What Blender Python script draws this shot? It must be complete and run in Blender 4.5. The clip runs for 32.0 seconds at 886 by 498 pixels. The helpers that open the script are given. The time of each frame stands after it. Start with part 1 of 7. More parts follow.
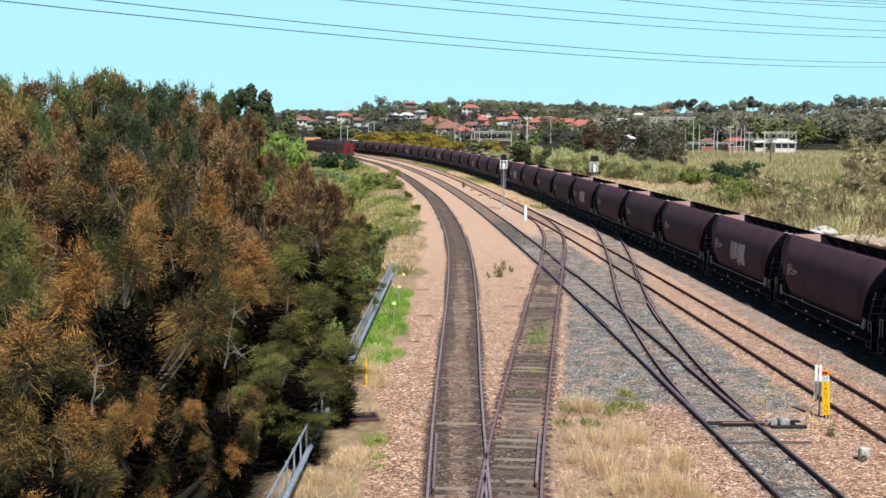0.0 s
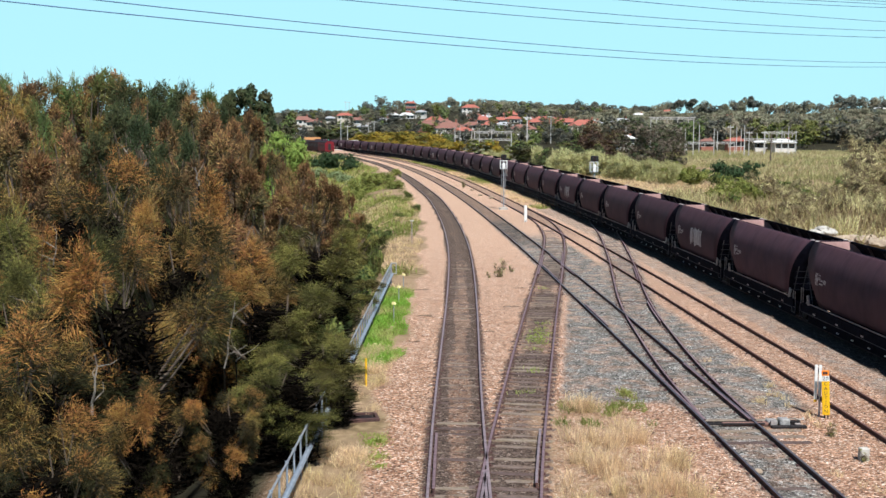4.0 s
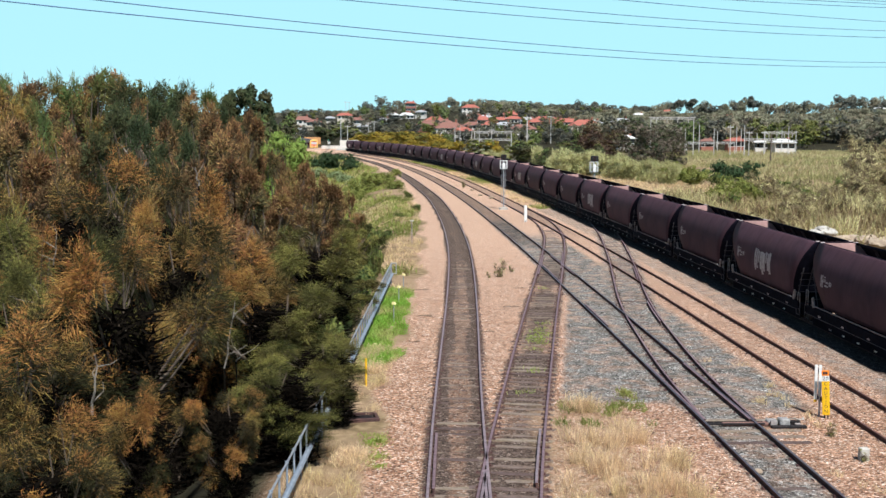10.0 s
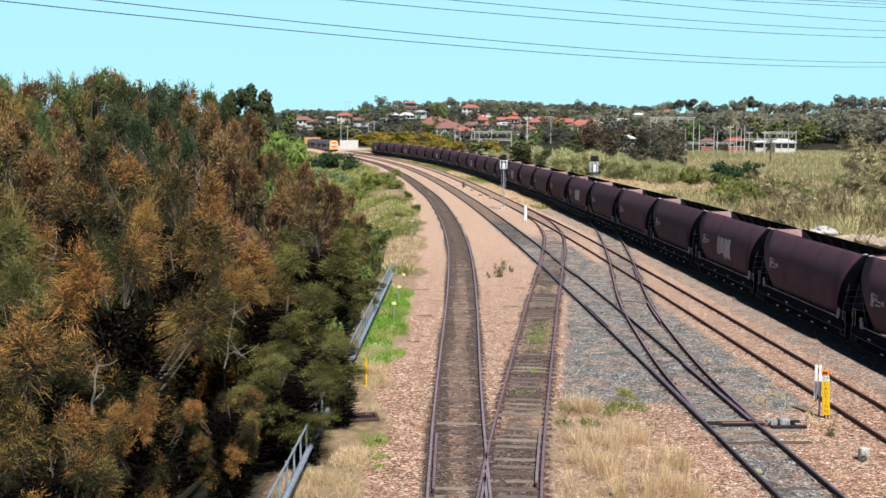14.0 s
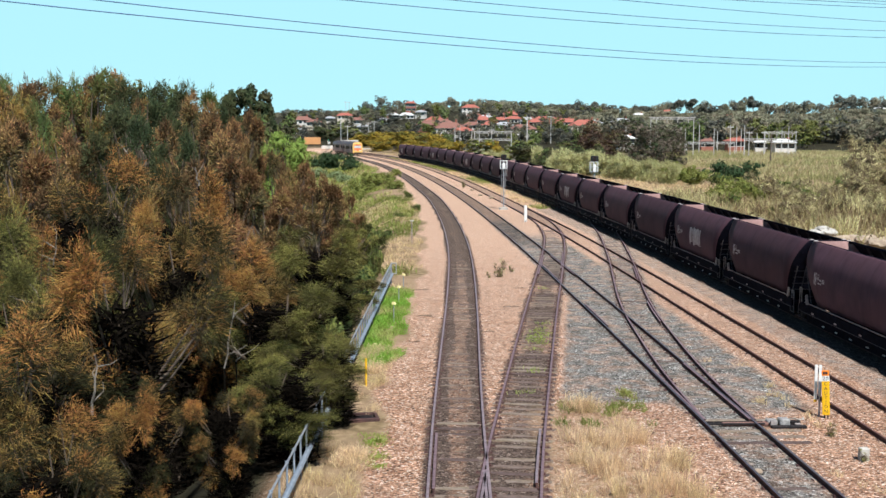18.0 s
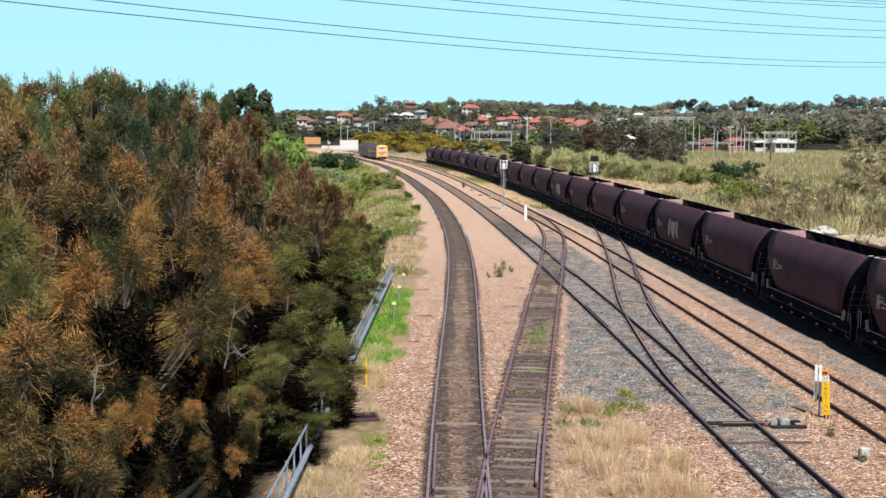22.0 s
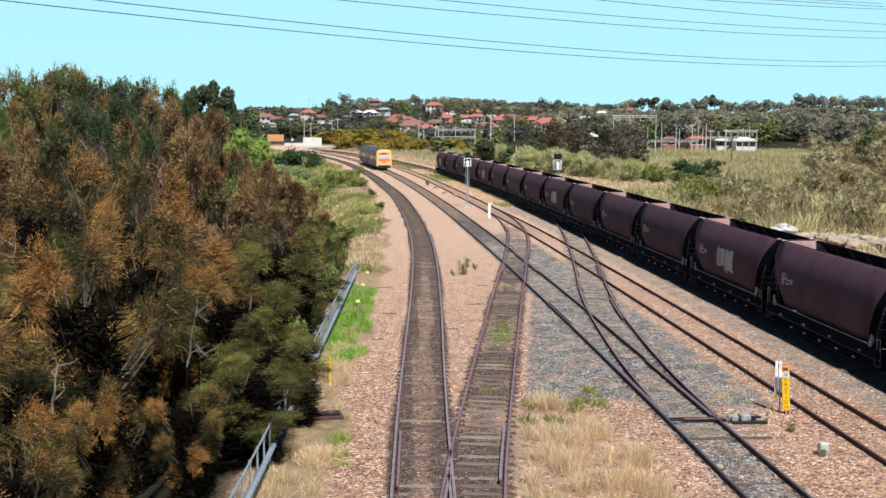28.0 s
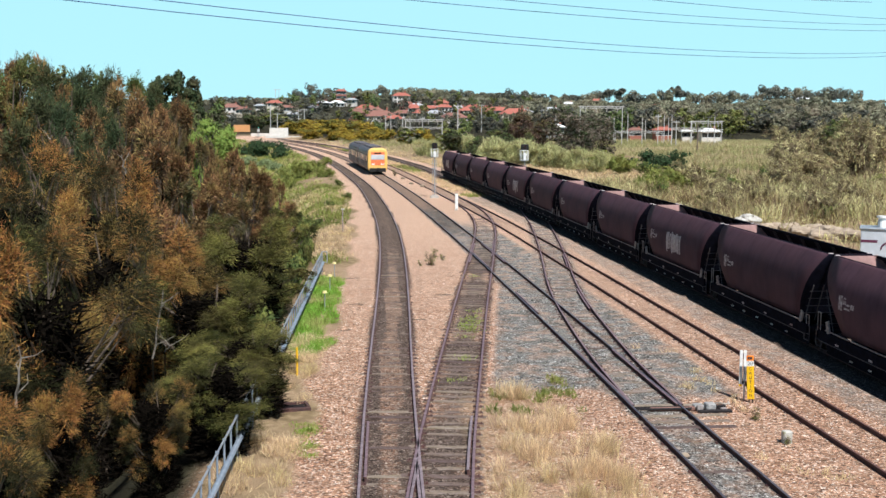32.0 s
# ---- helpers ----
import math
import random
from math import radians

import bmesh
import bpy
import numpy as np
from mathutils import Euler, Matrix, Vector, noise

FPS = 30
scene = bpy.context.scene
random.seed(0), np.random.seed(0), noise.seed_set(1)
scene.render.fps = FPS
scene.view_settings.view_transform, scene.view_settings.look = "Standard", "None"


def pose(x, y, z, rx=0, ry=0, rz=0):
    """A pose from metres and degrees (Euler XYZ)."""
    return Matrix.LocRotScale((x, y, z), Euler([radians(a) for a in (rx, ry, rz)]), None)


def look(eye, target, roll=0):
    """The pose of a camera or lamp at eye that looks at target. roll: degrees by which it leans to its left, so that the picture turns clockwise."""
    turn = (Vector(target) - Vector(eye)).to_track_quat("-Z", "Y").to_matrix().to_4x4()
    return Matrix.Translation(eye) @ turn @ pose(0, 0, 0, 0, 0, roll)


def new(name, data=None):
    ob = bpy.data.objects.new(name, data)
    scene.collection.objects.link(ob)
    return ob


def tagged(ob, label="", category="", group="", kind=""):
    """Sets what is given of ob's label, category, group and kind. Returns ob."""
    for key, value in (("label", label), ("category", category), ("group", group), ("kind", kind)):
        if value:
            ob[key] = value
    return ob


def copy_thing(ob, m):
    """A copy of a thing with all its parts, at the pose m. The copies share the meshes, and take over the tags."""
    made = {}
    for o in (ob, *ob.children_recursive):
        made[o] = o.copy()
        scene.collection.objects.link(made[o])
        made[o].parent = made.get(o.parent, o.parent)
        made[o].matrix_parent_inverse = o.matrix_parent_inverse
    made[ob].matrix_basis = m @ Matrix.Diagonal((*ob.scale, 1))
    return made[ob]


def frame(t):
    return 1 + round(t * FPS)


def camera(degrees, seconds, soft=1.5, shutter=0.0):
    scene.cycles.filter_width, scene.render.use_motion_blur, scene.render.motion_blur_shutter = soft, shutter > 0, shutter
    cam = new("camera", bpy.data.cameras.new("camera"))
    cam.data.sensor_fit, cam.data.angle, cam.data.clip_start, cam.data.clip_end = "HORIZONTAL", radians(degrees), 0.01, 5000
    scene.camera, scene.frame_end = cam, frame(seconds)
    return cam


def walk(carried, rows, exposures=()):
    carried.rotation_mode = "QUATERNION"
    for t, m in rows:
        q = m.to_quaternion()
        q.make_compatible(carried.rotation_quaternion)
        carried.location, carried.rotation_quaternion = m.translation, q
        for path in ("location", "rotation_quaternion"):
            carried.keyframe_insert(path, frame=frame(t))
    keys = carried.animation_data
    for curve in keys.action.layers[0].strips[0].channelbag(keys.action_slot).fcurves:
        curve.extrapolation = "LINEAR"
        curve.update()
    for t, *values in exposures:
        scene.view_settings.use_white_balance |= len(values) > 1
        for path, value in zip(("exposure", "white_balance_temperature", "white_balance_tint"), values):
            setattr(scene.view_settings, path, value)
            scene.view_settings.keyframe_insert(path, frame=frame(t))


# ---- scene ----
# camera: stands on a road bridge over the tracks, turns a little near the end
cam = camera(43.0, 32.0)
EYE = (0.0, 0.0, 8.77)
walk(cam, [
    (0.0, pose(*EYE, 83.72, 0, 0)),
    (25.5, pose(*EYE, 83.72, 0, 0)),
    (26.2, pose(*EYE, 83.71, -0.02, -0.15)),
    (27.0, pose(*EYE, 83.66, -0.07, -0.8)),
    (27.5, pose(*EYE, 83.632, -0.116, -1.224)),
    (28.0, pose(*EYE, 83.600, -0.150, -1.834)),
    (28.5, pose(*EYE, 83.595, -0.150, -2.118)),
    (29.0, pose(*EYE, 83.553, -0.190, -2.531)),
    (29.5, pose(*EYE, 83.523, -0.200, -2.958)),
    (30.0, pose(*EYE, 83.494, -0.195, -3.015)),
    (30.5, pose(*EYE, 83.458, -0.205, -3.020)),
    (31.0, pose(*EYE, 83.208, -0.210, -3.124)),
    (31.5, pose(*EYE, 83.144, -0.245, -3.219)),
    (32.0, pose(*EYE, 83.132, -0.249, -3.499)),
], exposures=[(0, 0.46, 6150, 8), (32, 0.46, 6150, 8)])

# ---- daylight: high sun behind the camera and to its right, clear sky
SUN_EL, SUN_AZ = 54.0, 19.0     # elevation; degrees from straight behind the camera towards its right
world = bpy.data.worlds.new("sky")
scene.world = world
world.use_nodes = True
wn = world.node_tree.nodes
sky = wn.new("ShaderNodeTexSky")
sky.sky_type = 'NISHITA'
sky.sun_disc = False
sky.sun_elevation = radians(SUN_EL)
sky.sun_rotation = radians(180 - SUN_AZ)
sky.air_density, sky.dust_density, sky.ozone_density = 1.0, 0.0, 2.2
wn["Background"].inputs["Strength"].default_value = 0.08
sky.altitude = 900
tint = wn.new("ShaderNodeMix")
tint.data_type, tint.blend_type = 'RGBA', 'MULTIPLY'
tint.inputs["Factor"].default_value = 1.0
tint.inputs["B"].default_value = (0.36, 0.47, 0.56, 1)
world.node_tree.links.new(sky.outputs[0], tint.inputs["A"])
# the lowest part of the sky is an even pale cyan
where = wn.new("ShaderNodeTexCoord")
split = wn.new("ShaderNodeSeparateXYZ")
low = wn.new("ShaderNodeMapRange")
low.inputs["From Min"].default_value, low.inputs["From Max"].default_value = 0.12, 0.36
low.inputs["To Min"].default_value, low.inputs["To Max"].default_value = 0.85, 0.0
even = wn.new("ShaderNodeMix")
even.data_type = 'RGBA'
even.inputs["B"].default_value = (5.15, 9.15, 9.9, 1)
for a, b in ((where.outputs["Generated"], split.inputs[0]), (split.outputs["Z"], low.inputs["Value"]), (low.outputs[0], even.inputs["Factor"]), (tint.outputs["Result"], even.inputs["A"]), (even.outputs["Result"], wn["Background"].inputs[0])):
    world.node_tree.links.new(a, b)
sun = new("sun", bpy.data.lights.new("sun", 'SUN'))
sun.data.energy, sun.data.angle, sun.data.color = 5.0, radians(0.5), (1.0, 0.965, 0.925)
ce = math.cos(radians(SUN_EL))
sun.matrix_world = look((ce * math.sin(radians(SUN_AZ)) * 50, -ce * math.cos(radians(SUN_AZ)) * 50, math.sin(radians(SUN_EL)) * 50), (0, 0, 0))
# ---- materials
def mat(name, c1, c2, scale=3.0, rough=0.8, metal=0.0, bump=0.0, bscale=None, c3=None, s3=0.3, island=0.0, rnd=0.0, coord="Object", trans=0.0, spec=0.3, cut=(0.35, 0.65)):
    """Two colours mixed by noise, a third by broad noise; grain in the relief."""
    m = bpy.data.materials.new(name)
    m.use_nodes = True
    n, l = m.node_tree.nodes, m.node_tree.links
    b = n["Principled BSDF"]
    b.inputs["Roughness"].default_value, b.inputs["Metallic"].default_value = rough, metal
    b.inputs["Specular IOR Level"].default_value = spec
    if coord == "World":
        co = n.new("ShaderNodeNewGeometry").outputs["Position"]
    else:
        co = n.new("ShaderNodeTexCoord").outputs[coord]
    def noise_tex(sc, detail=6.0):
        t = n.new("ShaderNodeTexNoise")
        t.inputs["Scale"].default_value, t.inputs["Detail"].default_value = sc, detail
        l.new(co, t.inputs["Vector"])
        return t.outputs[0]
    def remap(v, lo, hi):
        r = n.new("ShaderNodeMapRange")
        r.inputs["From Min"].default_value, r.inputs["From Max"].default_value = lo, hi
        l.new(v, r.inputs["Value"])
        return r.outputs[0]
    def mix(f, a, c, kind='MIX'):
        x = n.new("ShaderNodeMix")
        x.data_type, x.blend_type = 'RGBA', kind
        for sock, v in ((x.inputs["Factor"], f), (x.inputs["A"], a), (x.inputs["B"], c)):
            if isinstance(v, (int, float)):
                sock.default_value = v
            elif isinstance(v, tuple):
                sock.default_value = (*v, 1)
            else:
                l.new(v, sock)
        return x.outputs["Result"]
    col = mix(remap(noise_tex(scale), *cut), c1, c2)
    if c3:
        col = mix(remap(noise_tex(s3, 4.0), 0.45, 0.62), col, c3)
    if island or rnd:
        if island:
            v = n.new("ShaderNodeNewGeometry").outputs["Random Per Island"]
            amount = island
        else:
            v = n.new("ShaderNodeObjectInfo").outputs["Random"]
            amount = rnd
        h = n.new("ShaderNodeHueSaturation")
        l.new(col, h.inputs["Color"])
        r = n.new("ShaderNodeMapRange")
        r.inputs["To Min"].default_value, r.inputs["To Max"].default_value = 1 - amount, 1 + amount
        l.new(v, r.inputs["Value"])
        l.new(r.outputs[0], h.inputs["Value"])
        r2 = n.new("ShaderNodeMapRange")
        r2.inputs["To Min"].default_value, r2.inputs["To Max"].default_value = 0.5 - amount * 0.06, 0.5 + amount * 0.06
        l.new(v, r2.inputs["Value"])
        l.new(r2.outputs[0], h.inputs["Hue"])
        col = h.outputs[0]
    l.new(col, b.inputs["Base Color"])
    if bump:
        bn = n.new("ShaderNodeBump")
        bn.inputs["Strength"].default_value, bn.inputs["Distance"].default_value = bump, 0.05
        l.new(noise_tex(bscale or scale * 4, 8.0), bn.inputs["Height"])
        l.new(bn.outputs[0], b.inputs["Normal"])
    if trans:
        tr = n.new("ShaderNodeBsdfTranslucent")
        l.new(col, tr.inputs["Color"])
        ms = n.new("ShaderNodeMixShader")
        ms.inputs[0].default_value = trans
        l.new(b.outputs[0], ms.inputs[1])
        l.new(tr.outputs[0], ms.inputs[2])
        l.new(ms.outputs[0], n["Material Output"].inputs["Surface"])
    return m


M = dict(
    rail_side=mat("rusty_rail", (0.105, 0.05, 0.042), (0.055, 0.03, 0.028), 6, 0.8, 0.0, 0.2),
    rail_top=mat("worn_rail_head", (0.33, 0.25, 0.26), (0.21, 0.155, 0.165), 5, 0.5, 0.3, 0.05),
    rail_dull=mat("dull_rail_head", (0.30, 0.20, 0.215), (0.19, 0.12, 0.125), 5, 0.55, 0.4, 0.1),
    rail_dark=mat("blue_black_rail_head", (0.13, 0.115, 0.135), (0.075, 0.065, 0.08), 5, 0.45, 0.4, 0.05),
    rail_rust=mat("red_brown_rail_head", (0.16, 0.075, 0.06), (0.10, 0.045, 0.04), 5, 0.6, 0.2, 0.1),
    sleeper=mat("grey_timber_sleeper", (0.21, 0.15, 0.115), (0.105, 0.075, 0.058), 9, 0.9, 0, 0.5, 40, c3=(0.20, 0.148, 0.128), s3=2.2, rnd=0.45),
    steel_dark=mat("greasy_steel", (0.03, 0.024, 0.024), (0.014, 0.012, 0.013), 8, 0.7, 0.3, 0.2),
    wagon_in=mat("dusty_hopper_lining", (0.33, 0.195, 0.175), (0.20, 0.115, 0.105), 2.5, 0.8, 0.0, 0.1),
    rib=mat("grimy_rib", (0.05, 0.045, 0.05), (0.03, 0.028, 0.03), 6, 0.7),
    underframe_and_shade=mat("navy_black_underframe_and_shade", (0.008, 0.008, 0.015), (0.004, 0.004, 0.007), 4, 0.85, 0.0, 0.1, spec=0.03),
    stencil=mat("worn_white_stencil", (0.50, 0.45, 0.44), (0.16, 0.10, 0.105), 7, 0.8),
    panel_white=mat("faded_white_panel_paint", (0.52, 0.48, 0.47), (0.33, 0.27, 0.27), 5, 0.8),
    galv=mat("galvanised_steel", (0.50, 0.52, 0.55), (0.36, 0.38, 0.41), 7, 0.5, 0.6, 0.05),
    fence_blue=mat("blue_grey_painted_pipe", (0.33, 0.38, 0.44), (0.24, 0.28, 0.33), 5, 0.5, 0.3, 0.05),
    cap_pale=mat("worn_bright_steel", (0.55, 0.48, 0.47), (0.36, 0.29, 0.29), 9, 0.6, 0.1),
    dusty_and_lit_steel=mat("dusty_and_lit_pale_steel", (0.34, 0.30, 0.28), (0.2, 0.17, 0.165), 9, 0.8, 0.1),
    ladder=mat("grimy_ladder_steel", (0.09, 0.08, 0.085), (0.05, 0.045, 0.05), 6, 0.7, 0.2),
    white=mat("white_enamel", (0.82, 0.82, 0.80), (0.68, 0.67, 0.64), 6, 0.5),
    yellow=mat("yellow_enamel", (0.85, 0.50, 0.01), (0.74, 0.42, 0.01), 5, 0.5),
    orange=mat("orange_enamel", (0.85, 0.25, 0.02), (0.75, 0.2, 0.02), 5, 0.5),
    black=mat("black_enamel", (0.012, 0.012, 0.012), (0.02, 0.02, 0.02), 5, 0.6),
    concrete=mat("pale_concrete", (0.52, 0.49, 0.44), (0.36, 0.33, 0.29), 4, 0.9, 0, 0.3, 30),
    rock=mat("pale_rubble", (0.42, 0.33, 0.24), (0.27, 0.205, 0.145), 2, 0.95, 0, 0.6, 12),
    bark=mat("grey_brown_bark", (0.16, 0.12, 0.09), (0.08, 0.06, 0.045), 4, 0.95, 0, 0.6, 20),
    bark_pale=mat("pale_bare_branch", (0.36, 0.31, 0.26), (0.2, 0.17, 0.14), 5, 0.9, 0, 0.3, 20),
)


def streaked_paint():
    """Faded purple-brown paint: upright rain streaks, dust patches and grime low down on the ribs."""
    m = mat("purple_brown_wagon_paint", (0.086, 0.044, 0.058), (0.058, 0.031, 0.042), 1.1, 0.78, 0.0, 0.06, 9, c3=(0.080, 0.040, 0.050), s3=0.5, spec=0.14)
    n, l = m.node_tree.nodes, m.node_tree.links
    b = n["Principled BSDF"]
    col = b.inputs["Base Color"].links[0].from_socket
    co = n.new("ShaderNodeTexCoord").outputs["Object"]
    for stretch, lo, hi, shade in (((1.5, 5.0, 0.35), 0.45, 0.75, (0.80, 0.79, 0.80, 1)), ((2.0, 11.0, 0.5), 0.55, 0.85, (1.14, 1.15, 1.15, 1))):
        mp = n.new("ShaderNodeMapping")
        mp.inputs["Scale"].default_value = stretch
        l.new(co, mp.inputs["Vector"])
        t = n.new("ShaderNodeTexNoise")
        t.inputs["Scale"].default_value, t.inputs["Detail"].default_value = 1.0, 5.0
        l.new(mp.outputs[0], t.inputs["Vector"])
        r = n.new("ShaderNodeMapRange")
        r.inputs["From Min"].default_value, r.inputs["From Max"].default_value = lo, hi
        l.new(t.outputs[0], r.inputs["Value"])
        x = n.new("ShaderNodeMix")
        x.data_type, x.blend_type = 'RGBA', 'MULTIPLY'
        x.inputs["B"].default_value = shade
        l.new(r.outputs[0], x.inputs["Factor"])
        l.new(col, x.inputs["A"])
        col = x.outputs["Result"]
    h = n.new("ShaderNodeHueSaturation")
    rnd = n.new("ShaderNodeMapRange")
    rnd.inputs["To Min"].default_value, rnd.inputs["To Max"].default_value = 0.86, 1.14
    l.new(n.new("ShaderNodeObjectInfo").outputs["Random"], rnd.inputs["Value"])
    l.new(rnd.outputs[0], h.inputs["Value"])
    l.new(col, h.inputs["Color"])
    l.new(h.outputs[0], b.inputs["Base Color"])
    return m


M["wagon"] = streaked_paint()
# ---- building helpers
def mesh_of(name, bm, materials):
    me = bpy.data.meshes.new(name)
    bm.to_mesh(me)
    bm.free()
    for m in (materials if isinstance(materials, (list, tuple)) else [materials]):
        me.materials.append(m)
    return me


def part(name, bm, material, parent=None, label="", at=None):
    """One mesh object from a bmesh, under a thing or a part."""
    ob = new(name, mesh_of(name, bm, material))
    if parent:
        ob.parent = parent
    if at is not None:
        ob.matrix_basis = at
    if label:
        tagged(ob, label)
    return ob


def thing(name, label, category, at=None, group="", kind=""):
    ob = new(name)
    ob.empty_display_size = 0.2
    if at is not None:
        ob.matrix_basis = at
    return tagged(ob, label, category, group, kind)


def box(bm, x0, x1, y0, y1, z0, z1, bevel=0.0, mi=0, m=None):
    r = bmesh.ops.create_cube(bm, size=1.0)
    vs = r["verts"]
    for v in vs:
        v.co = Vector(((x0 + x1) / 2 + v.co.x * (x1 - x0), (y0 + y1) / 2 + v.co.y * (y1 - y0), (z0 + z1) / 2 + v.co.z * (z1 - z0)))
    fs = {f for v in vs for f in v.link_faces}
    for f in fs:
        f.material_index = mi
    if bevel:
        es = list({e for v in vs for e in v.link_edges})
        r2 = bmesh.ops.bevel(bm, geom=es, offset=bevel, segments=1, affect='EDGES')
        vs = list({v for f in r2["faces"] for v in f.verts} | {v for v in vs if v.is_valid})
    if m is not None:
        bmesh.ops.transform(bm, matrix=m, verts=[v for v in vs if v.is_valid])
    return vs


def rod(bm, a, b, r0, r1=None, seg=8, mi=0):
    a, b = Vector(a), Vector(b)
    d = b - a
    r = bmesh.ops.create_cone(bm, cap_ends=True, segments=seg, radius1=r0, radius2=r0 if r1 is None else r1, depth=d.length)
    m = Matrix.Translation((a + b) / 2) @ d.to_track_quat('Z', 'Y').to_matrix().to_4x4()
    bmesh.ops.transform(bm, matrix=m, verts=r["verts"])
    if mi:
        for f in {f for v in r["verts"] for f in v.link_faces}:
            f.material_index = mi
    return r["verts"]


def tube(bm, pts, r, seg=6):
    """One unbroken pipe through the points."""
    pts = [Vector(p) for p in pts]
    rings = []
    for i, p in enumerate(pts):
        d = (pts[min(i + 1, len(pts) - 1)] - pts[max(i - 1, 0)]).normalized()
        u = d.cross(Vector((0, 0, 1)) if abs(d.z) < 0.95 else Vector((1, 0, 0))).normalized()
        w = d.cross(u)
        rings.append([bm.verts.new(p + (u * math.cos(6.2832 * k / seg) + w * math.sin(6.2832 * k / seg)) * r) for k in range(seg)])
    for a, b in zip(rings, rings[1:]):
        for k in range(seg):
            bm.faces.new((a[k], a[(k + 1) % seg], b[(k + 1) % seg], b[k]))
    bm.faces.new(rings[0])
    bm.faces.new(rings[-1][::-1])
    bmesh.ops.recalc_face_normals(bm, faces=bm.faces)


def new_bm():
    return bmesh.new()


def raw(name, verts, faces, materials, smooth=False):
    me = bpy.data.meshes.new(name)
    me.from_pydata(verts, [], faces)
    for m in (materials if isinstance(materials, (list, tuple)) else [materials]):
        me.materials.append(m)
    if smooth:
        me.polygons.foreach_set("use_smooth", [True] * len(me.polygons))
    return me


# ---- track plan: centre lines as functions of y, x from the polynomial of the middle line
def line2(y):
    u = np.clip(y, -400.0, 385.0) / 100
    uu = np.maximum(u, 0.2)
    v = ((((-0.1161 * uu + 0.2527) * uu - 2.0082) * uu - 2.3281) * uu + 9.5132)
    return v + (u - uu) * -1.2


def head2(y):
    return (line2(y + 0.5) - line2(y - 0.5))


def smooth(u):
    u = np.clip(u, 0, 1)
    return u * u * (3 - 2 * u)


KNOT1 = ((-400, 0.0), (-30, 0.2), (0, 0.28), (26, 0.36), (38, 0.52), (46, 0.74), (60, 1.02), (70, 1.14), (77, 1.17), (86, 1.08), (98, 0.79), (106, 0.5), (114.5, 0.12), (126, -0.45), (137, -1.07), (150, -2.0), (170, -3.85))
KNOT_C1 = ((-10, 0.3), (10, 0.55), (18, 0.9), (25.8, 1.52), (33, 2.32), (40.3, 3.18), (47.5, 4.02), (54.8, 4.89), (62, 5.8), (69.2, 6.68), (76.5, 7.56), (83.7, 8.38), (91, 9.0), (98, 9.28), (105.4, 9.16), (115, 8.6), (128, 7.6))
KNOT_C2 = ((33, 8.62), (37, 8.6), (41.3, 8.68), (45, 8.88), (48.7, 9.07), (52.4, 9.3), (56, 9.62), (59.8, 10.03), (63.5, 10.49), (67.2, 10.95), (70.9, 11.4), (74.6, 11.81), (78.3, 12.21), (82, 12.6), (90, 13.4), (105, 14.4))


def knots(y, table, w=6.0):
    """Smoothed interpolation through a short table."""
    ys = [k[0] for k in table]
    xs = [k[1] for k in table]
    return sum(np.interp(np.clip(y + d, ys[0], ys[-1]), ys, xs) for d in (-w, -w / 2, 0, w / 2, w)) / 5


def off4(y):
    return 9.40 - 2.35 * smooth((y - 183.0) / 203.0)


def off3(y):
    return 4.62 - 0.6 * smooth((y - 80.0) / 70.0)


def shifted(y, o):
    h = head2(y)
    return line2(y) + o * np.sqrt(1 + h * h)


def x1(y):
    u = smooth((y - 122.0) / 40.0)
    return knots(y, KNOT1) * (1 - u) + shifted(y, -4.02 - 0.6 * smooth((y - 230) / 100.0)) * u


def x3(y):
    return shifted(y, off3(y))


def x4(y):
    return shifted(y, off4(y))


def polyline(fx, y0, y1, step=2.0, bend=-0.0016, extra=0.0):
    """Points (x, y) along a centre line; past y1 it bends on to the left for extra metres."""
    ys = np.arange(y0, y1 + 0.01, step)
    pts = [(float(fx(y)), float(y)) for y in ys]
    a = math.atan2(pts[-1][1] - pts[-3][1], pts[-1][0] - pts[-3][0])
    for k in range(int(extra / step)):
        a -= bend * step
        pts.append((pts[-1][0] + math.cos(a) * step, pts[-1][1] + math.sin(a) * step))
    return np.array(pts)


class Way:
    """A centre line by its length, counted from y = 20."""
    def __init__(self, pts):
        self.p = pts
        d = np.hypot(*np.diff(pts, axis=0).T)
        self.s = np.r_[0, np.cumsum(d)]
        self.s = self.s - np.interp(20.0, pts[:, 1], self.s)

    def at(self, s):
        return np.array((np.interp(s, self.s, self.p[:, 0]), np.interp(s, self.s, self.p[:, 1])))

    def stand(self, s, half, z=0.0):
        """Pose of a vehicle whose +y looks along the way, with its pivots half either side."""
        a, b = self.at(s - half), self.at(s + half)
        c, d = (a + b) / 2, b - a
        return pose(c[0], c[1], z, 0, 0, math.degrees(math.atan2(-d[0], d[1])))


WAY1 = Way(polyline(x1, -60, 384, extra=260))
WAY2 = Way(polyline(line2, -60, 384, extra=260))
WAY3 = Way(polyline(x3, -60, 384, extra=260))
WAY4 = Way(polyline(x4, -400, 384, extra=260))


